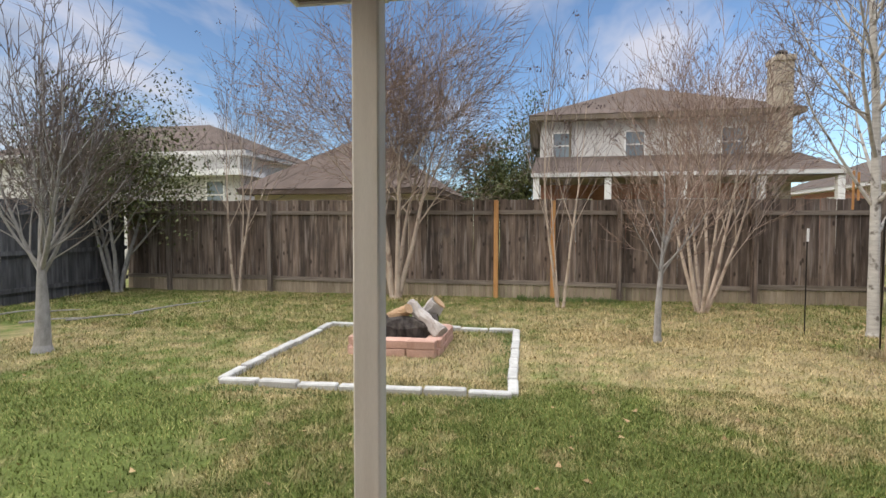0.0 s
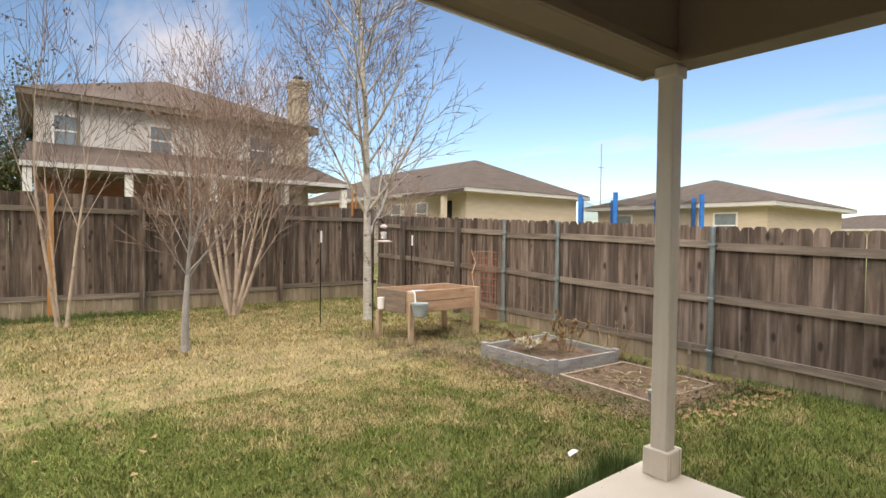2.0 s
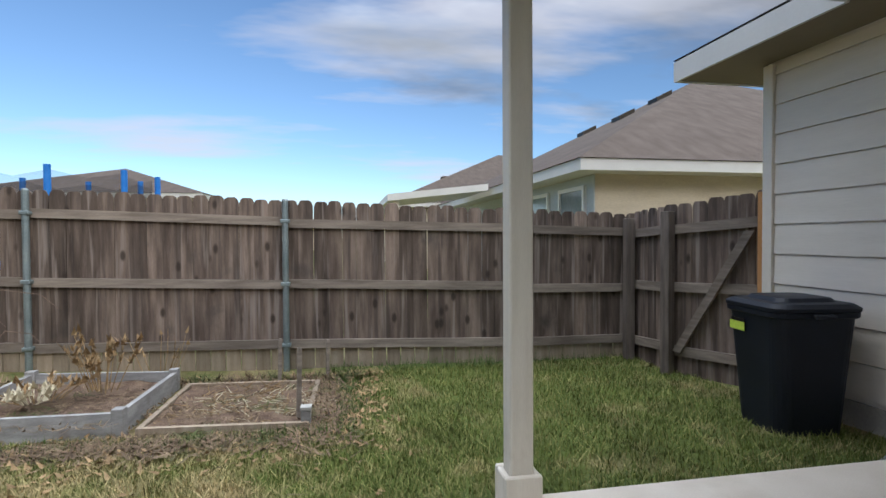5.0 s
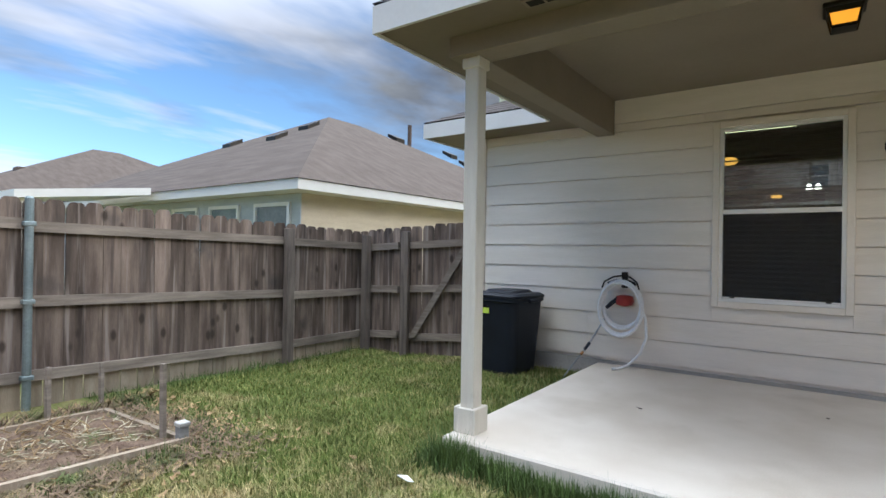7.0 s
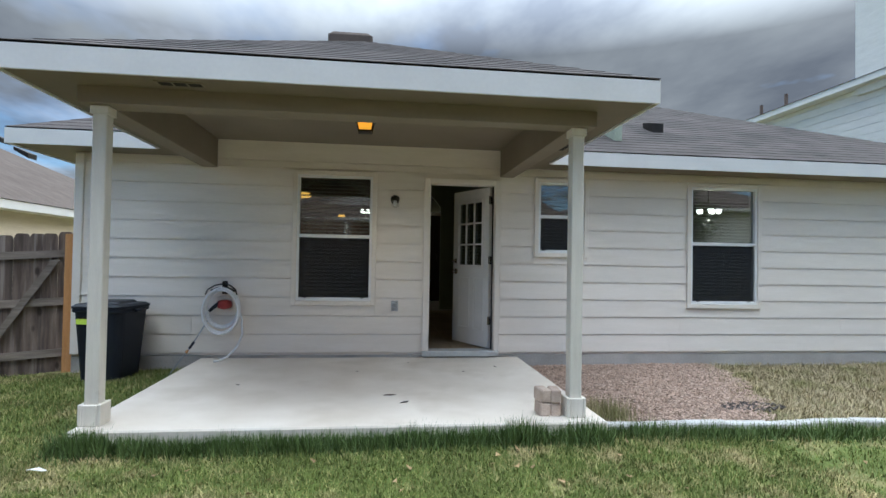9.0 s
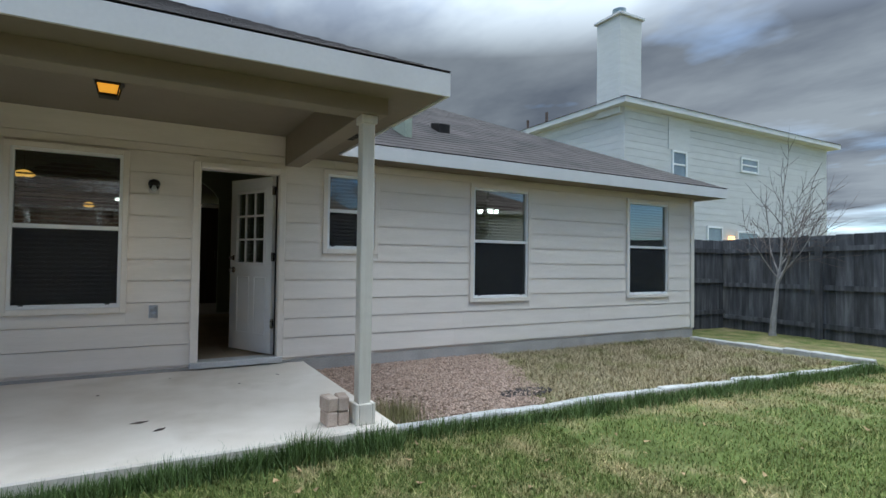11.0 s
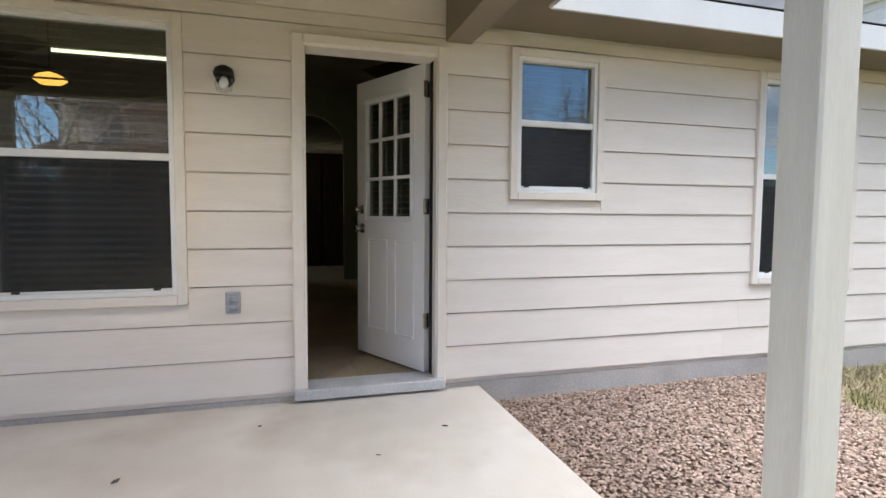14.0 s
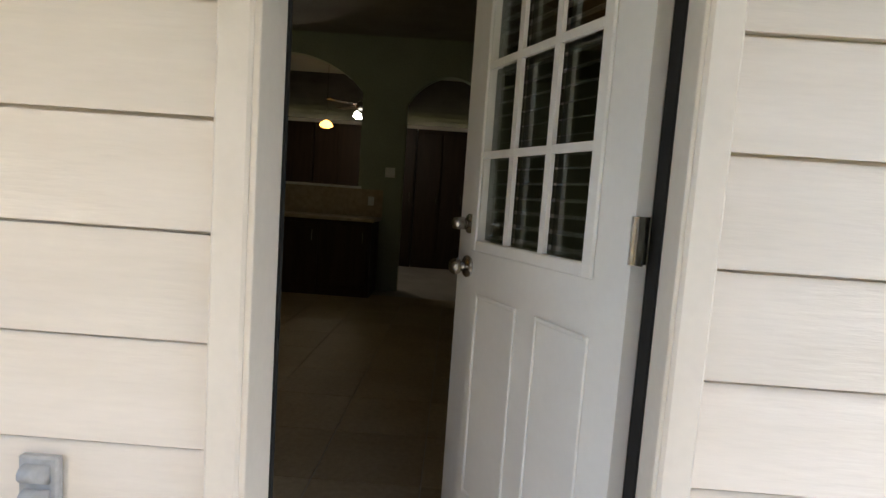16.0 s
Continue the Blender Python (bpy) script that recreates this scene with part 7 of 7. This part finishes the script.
h = hip_house("far_house", 21.0, 29.0, 8.4, 15.6, 2.75, 0.32, 0.45, CREAMWALL, SHINGLE_TAN, FASCIA, "cream house with a low tan roof beyond the trampoline")
for a in (9.4, 11.6, 13.8):
    far_window(h, a, a + 0.9, 1.4, 2.4, 21.0, "x", -1)
h = hip_house("far_house", 50.0, 60.0, 7.0, 19.0, 2.3, 0.22, 0.45, YELLOWWALL, SHINGLE_TAN, FASCIA, "distant house with a low tan roof")
h = hip_house("far_house", 46.0, 56.0, 21.0, 33.0, 2.5, 0.25, 0.45, YELLOWWALL, SHINGLE_TAN, FASCIA, "distant house with a low tan roof")
mast = thing("radio_mast", (30.0, 22.0, 0), "thin grey radio mast far behind the roofs", "mast")
part("pole", tube(bmesh.new(), [(0, 0, 0), (0, 0, 7.6)], [0.06, 0.03], 6), GREYPLASTIC, mast)
part("crossbar", boxes(((-0.3, -0.02, 6.0), (0.3, 0.02, 6.05))), GREYPLASTIC, mast)

# trampoline with its safety net
BLUE = surf("blue_foam_sleeve", [(0.02, 0.16, 0.55), (0.04, 0.22, 0.65)], 6, 50, 0.6, 0.1, 0.002)
tr = thing("trampoline", (12.5, 8.2, -0.2), "round trampoline with blue padded poles and black net", "trampoline")
RT = 1.42
part("mat", tube(bmesh.new(), [(0, 0, 0.86), (0, 0, 0.90)], RT, 32), BLACKPLASTIC, tr)
part("pad", tube(bmesh.new(), [(RT * math.cos(2 * math.pi * k / 32), RT * math.sin(2 * math.pi * k / 32), 0.90) for k in range(33)], 0.06, 6), BLUE, tr, "blue edge pad")
for k in range(8):
    a = 2 * math.pi * (k + 0.3) / 8
    c, s = math.cos(a) * (RT + 0.1), math.sin(a) * (RT + 0.1)
    part("pole", tube(bmesh.new(), [(c, s, 0.0), (c, s, 2.65)], 0.055, 10), BLUE, tr, "blue padded pole")
net = mesh_screen("safety_net")
net.node_tree.nodes["Mix Shader"].inputs[0].default_value = 0.32
nb = bmesh.new()
for k in range(16):
    a, b = 2 * math.pi * (k + 0.6) / 16, 2 * math.pi * (k + 1.6) / 16
    sag = [0.0, 0.12]
    za, zb = 2.58 - sag[k % 2], 2.58 - sag[(k + 1) % 2]
    q = [nb.verts.new(p) for p in ((RT * math.cos(a), RT * math.sin(a), 0.9), (RT * math.cos(b), RT * math.sin(b), 0.9), (RT * math.cos(b), RT * math.sin(b), zb), (RT * math.cos(a), RT * math.sin(a), za))]
    nb.faces.new(q)
part("net", nb, net, tr, "thin black safety net")

# two-storey house past the left fence
SITE[0] = HOUSE_SITE
h = hip_house("side_house", -22.0, -10.9, -16.0, -5.1, 5.95, 0.40, 0.35, WHITEWALL, BROWNROOF, FASCIA, "two-storey white-sided house with a shingle roof")
for k in range(26):
    z = 0.3 + 0.215 * k
    part("plank", boxes(((-21.99, -5.1, z), (-10.88, -5.083, z + 0.206))), WHITEWALL, h)
    part("plank", boxes(((-10.9, -15.99, z), (-10.882, -5.10, z + 0.206))), WHITEWALL, h)
chm = part("chimney", boxes(((-11.65, -6.05, 5.6), (-10.75, -5.15, 8.45)), bevel=0.01), WHITEWALL, h)
part("cap", boxes(((-11.72, -6.12, 8.45), (-10.68, -5.08, 8.53)), bevel=0.01), FASCIA, chm)
part("flue", lathe(bmesh.new(), [(0.16, 8.53), (0.16, 8.75), (0.2, 8.76), (0.2, 8.86), (0.05, 8.92)], (-11.2, -5.6, 0), 14), GALV, chm)
for x0_, x1_, z0_, z1_ in ((-13.6, -12.9, 3.9, 4.75), (-17.4, -16.4, 4.4, 4.9), (-13.9, -13.2, 1.5, 2.6), (-15.4, -14.6, 1.4, 2.5), (-17.4, -16.2, 0.5, 2.4)):
    far_window(h, x0_, x1_, z0_, z1_, -5.08, out=1)
part("plank", boxes(((-13.75, -5.08, 4.76), (-12.75, -5.06, 5.75))), WHITEWALL, h)
for x, y in ((-11.3, -9.0), (-11.4, -10.2)):
    part("vent_pipe", tube(bmesh.new(), [(x, y, 6.0), (x, y, 6.6)], 0.05, 8), BROWNROOF, h)
part("door_lamp", boxes(((-15.9, -5.08, 2.0), (-15.75, -4.95, 2.2))), glow("far_porch_lamp", (1.0, 0.5, 0.15), 2.5), h)

# ---- grass blades and litter ----
def on_lawn(x, y):
    """Which points of the yard carry grass."""
    free = ~((x > SLAB_X0 - 0.02) & (x < SLAB_X1 + 0.01) & (y < SLAB_Y1 + 0.01))
    free &= ~((x < SLAB_X0) & (x > -2.9) & (y < 1.95))
    free &= ~((x < HX1 + 0.05) & (y < WALL + 0.01))
    free &= ~((x > 4.56) & (x < 5.85) & (y > 2.85) & (y < 5.2))
    free &= ~((np.abs(x + 1.33) < 0.56) & (np.abs(y - 6.54) < 0.56))
    return free & (x > -9.3) & (x < 6.1) & (y < 11.05)


def level(x, y):
    return np.array([ground_z(a, b) for a, b in zip(x, y)])


def grass(n, x0, x1, y0, y1, h, w, seed, keep=None):
    r = np.random.default_rng(seed)
    x, y = r.uniform(x0, x1, n), r.uniform(y0, y1, n)
    k = on_lawn(x, y)
    if keep is not None:
        k &= keep(x, y, r)
    x, y = x[k], y[k]
    m = len(x)
    hh = h * r.uniform(0.45, 1.25, m)
    return np.stack([x, y, level(x, y) - 0.004, hh, w * r.uniform(0.6, 1.3, m), hh * r.normal(0, 0.95, m), r.uniform(0, 6.28, m)], 1)


rows = [
    grass(150000, -1.8, 4.6, 1.9, 5.2, 0.034, 0.0085, 1),
    grass(110000, -6.5, 6.1, 3.5, 8.0, 0.036, 0.010, 2),
    grass(70000, -9.3, 6.1, 7.0, 11.05, 0.055, 0.013, 3),
    grass(42000, -7.4, 0.0, 2.0, 4.5, 0.036, 0.010, 4),
    grass(50000, 3.1, 6.1, -0.4, 3.6, 0.045, 0.009, 5),
]
tagged(new("lawn_grass", blade_mesh("lawn_grass", np.concatenate(rows), BLADES)), "short winter lawn grass, green mixed with straw", "grass", kind="stuff")
GREENBLADE = surf("lush_grass_blade", [(0.068, 0.108, 0.026), (0.125, 0.18, 0.052)], 6, 60, 0.7, 0, 0.001)
STRAWBLADE = surf("tall_dry_grass", [(0.30, 0.245, 0.14), (0.39, 0.325, 0.20)], 5, 60, 0.9, 0, 0.001, patch=((0.20, 0.19, 0.075), 2.0, 0.5, 0.65))
for m_ in (GREENBLADE, STRAWBLADE):
    island_tint(m_, 0.4)
r = np.random.default_rng(9)


def strip(n, a, b, width, h, w, seed):
    """Longer unmown grass along an edge."""
    q = np.random.default_rng(seed)
    f, s = q.random(n), np.abs(q.normal(0, width, n))
    d = np.array(b) - np.array(a)
    nrm = np.array([d[1], -d[0]]) / np.linalg.norm(d)
    clump = 0.55 + 0.75 * np.array([abs(noise.noise(Vector((v * 9 + seed, seed, 0)))) for v in f])
    x, y = a[0] + d[0] * f - nrm[0] * s, a[1] + d[1] * f - nrm[1] * s
    hh = h * q.uniform(0.3, 1.2, n) * clump
    return np.stack([x, y, level(x, y) - 0.01, hh, w * q.uniform(0.6, 1.2, n), hh * q.normal(0.1, 0.5, n), q.uniform(0, 6.28, n)], 1)


edge = [strip(11000, (-0.6, 2.18), (3.2, 2.18), 0.08, 0.20, 0.010, 1), strip(10000, (-7.0, 2.42), (-0.6, 2.06), 0.09, 0.18, 0.010, 2),
        strip(2600, (3.14, 2.15), (3.14, -0.4), 0.10, 0.10, 0.008, 3), strip(2600, (4.5, 2.6), (4.5, 5.6), 0.11, 0.10, 0.009, 4), strip(1500, (5.9, 2.7), (4.5, 2.7), 0.10, 0.10, 0.009, 14),
        strip(2500, (6.05, 2.8), (6.05, -0.2), 0.3, 0.12, 0.010, 5), strip(1800, (0.08, 4.6), (0.02, 7.5), 0.10, 0.09, 0.009, 6), strip(1600, (-2.8, 4.5), (0.0, 4.55), 0.06, 0.07, 0.009, 7),
        strip(2600, (0.0, 10.7), (2.0, 10.7), 0.3, 0.14, 0.012, 8)]
tagged(new("edge_grass", blade_mesh("edge_grass", np.concatenate(edge), GREENBLADE)), "long dark green grass along the slab and beds", "grass", kind="stuff")
n = 45000
x, y = r.uniform(-7.0, -2.1, n), r.uniform(WALL + 0.05, 2.0, n)
k = (x < -2.95 + 0.45 * np.maximum(0, y - 0.1) + r.normal(0, 0.16, n)) & (y < 1.95 + (-(x) - 0.6) * 0.05)
x, y = x[k], y[k]
hh = r.uniform(0.02, 0.075, len(x))
tall = [np.stack([x, y, level(x, y), hh, r.uniform(0.006, 0.013, len(x)), hh * r.normal(0, 1.1, len(x)), r.uniform(0, 6.28, len(x))], 1)]
n = 900
x, y = r.normal(-0.78, 0.12, n), r.normal(1.72, 0.14, n)
tall.append(np.stack([x, np.minimum(y, 1.93), level(x, y), r.uniform(0.05, 0.2, n), np.full(n, 0.008), r.normal(0, 0.05, n), r.uniform(0, 6.28, n)], 1))
n = 5000
x, y = r.uniform(-2.7, -0.2, n), r.uniform(4.75, 7.4, n)
tall.append(np.stack([x, y, level(x, y), r.uniform(0.02, 0.07, n), np.full(n, 0.009), r.normal(0, 0.03, n), r.uniform(0, 6.28, n)], 1))
for cx, cy in ((4.02, 6.1), (5.2, 6.1), (4.1, 6.8), (4.35, 5.3)):
    n = 260
    x, y = r.normal(cx, 0.12, n), r.normal(cy, 0.1, n)
    tall.append(np.stack([x, y, level(x, y), r.uniform(0.04, 0.16, n), np.full(n, 0.010), r.normal(0, 0.08, n), r.uniform(0, 6.28, n)], 1))
tagged(new("dry_grass", blade_mesh("dry_grass", np.concatenate(tall), STRAWBLADE)), "tall dry straw-coloured grass on the bed and verges", "grass", kind="stuff")
# fallen leaves and mulch under the trees
litter = []
for cx, cy, sx, sy, n in ((2.9, 9.9, 1.3, 0.7, 900), (4.6, 8.1, 0.8, 0.7, 500), (-2.7, 10.5, 1.5, 0.4, 500), (5.6, 7.0, 0.4, 1.4, 900), (5.0, 3.6, 0.6, 0.7, 700), (1.6, 7.3, 0.25, 0.25, 80), (4.25, 4.4, 0.22, 1.0, 350), (5.2, 2.6, 0.5, 0.15, 350), (5.9, 4.0, 0.12, 1.6, 500), (1.5, 6.0, 2.8, 2.2, 260), (-3.0, 3.4, 3.0, 0.8, 60), (5.9, 1.8, 0.2, 0.8, 250)):
    x, y = r.normal(cx, sx, n), r.normal(cy, sy, n)
    k = (y < 11.0) & (x < 6.1) & (y > 2.3)
    x, y = x[k], y[k]
    m_ = len(x)
    litter.append(np.stack([x, y, level(x, y) + 0.02, r.uniform(-0.01, 0.03, m_), r.uniform(0.02, 0.05, m_), r.uniform(0.02, 0.06, m_), r.uniform(0, 6.28, m_)], 1))
tagged(new("leaf_litter", blade_mesh("leaf_litter", np.concatenate(litter), DRYLEAF)), "scattered dry brown leaves and mulch", "leaves", kind="stuff")
# dead creeping weeds, matted in and round the beds and under the planter
WEED = surf("dead_weed", [(0.115, 0.078, 0.048), (0.25, 0.18, 0.115)], 9, 60, 0.95, 0.2, 0.002, patch=((0.085, 0.10, 0.035), 3.0, 0.52, 0.62))
island_tint(WEED, 0.5)
mat_rows = []
for cx, cy, sx, sy, n, h in ((4.33, 4.1, 0.10, 0.75, 2600, 0.05), (5.1, 2.80, 0.50, 0.10, 1700, 0.06), (5.05, 3.48, 0.30, 0.28, 2600, 0.05), (5.85, 3.6, 0.07, 0.9, 1500, 0.10),
                             (4.6, 5.55, 0.55, 0.14, 1500, 0.05), (4.7, 6.4, 0.55, 0.3, 900, 0.03), (5.9, 5.9, 0.10, 0.8, 900, 0.10), (5.1, 4.65, 0.28, 0.26, 500, 0.03)):
    x, y = r.normal(cx, sx, n), r.normal(cy, sy, n)
    k = (x < 6.0) & (y > 2.5)
    x, y = x[k], y[k]
    m_ = len(x)
    inside = (x > 4.46) & (x < 5.66) & (y > 4.06) & (y < 5.18)
    mat_rows.append(np.stack([x, y, level(x, y) + np.where(inside, 0.09, 0.01) + r.uniform(0, 0.5, m_) * h, h * r.uniform(-0.1, 0.8, m_), r.uniform(0.005, 0.018, m_), r.uniform(0.04, 0.13, m_), r.uniform(0, 6.28, m_)], 1))
tagged(new("dead_weeds", blade_mesh("dead_weeds", np.concatenate(mat_rows), WEED)), "matted dead brown weeds in and round the garden beds", "weeds", kind="stuff")
FELLED = Wood()
rr = random.Random(3)
for k in range(5):
    p = Vector((-8.2 + 0.5 * k, 7.4 + rr.uniform(-0.5, 0.8), 0.03))
    d = Vector((rr.uniform(0.4, 1), rr.uniform(-0.3, 0.6), 0.12)).normalized()
    FELLED.limb([p, p + d * 0.6, p + d * 1.2 + Vector((0, 0, -0.03))], [0.018, 0.013, 0.005], 5)
tagged(new("fallen_branches", FELLED.mesh("fallen_branches", GREYBARK)), "bare fallen branches lying on the grass", "branches", kind="stuff")
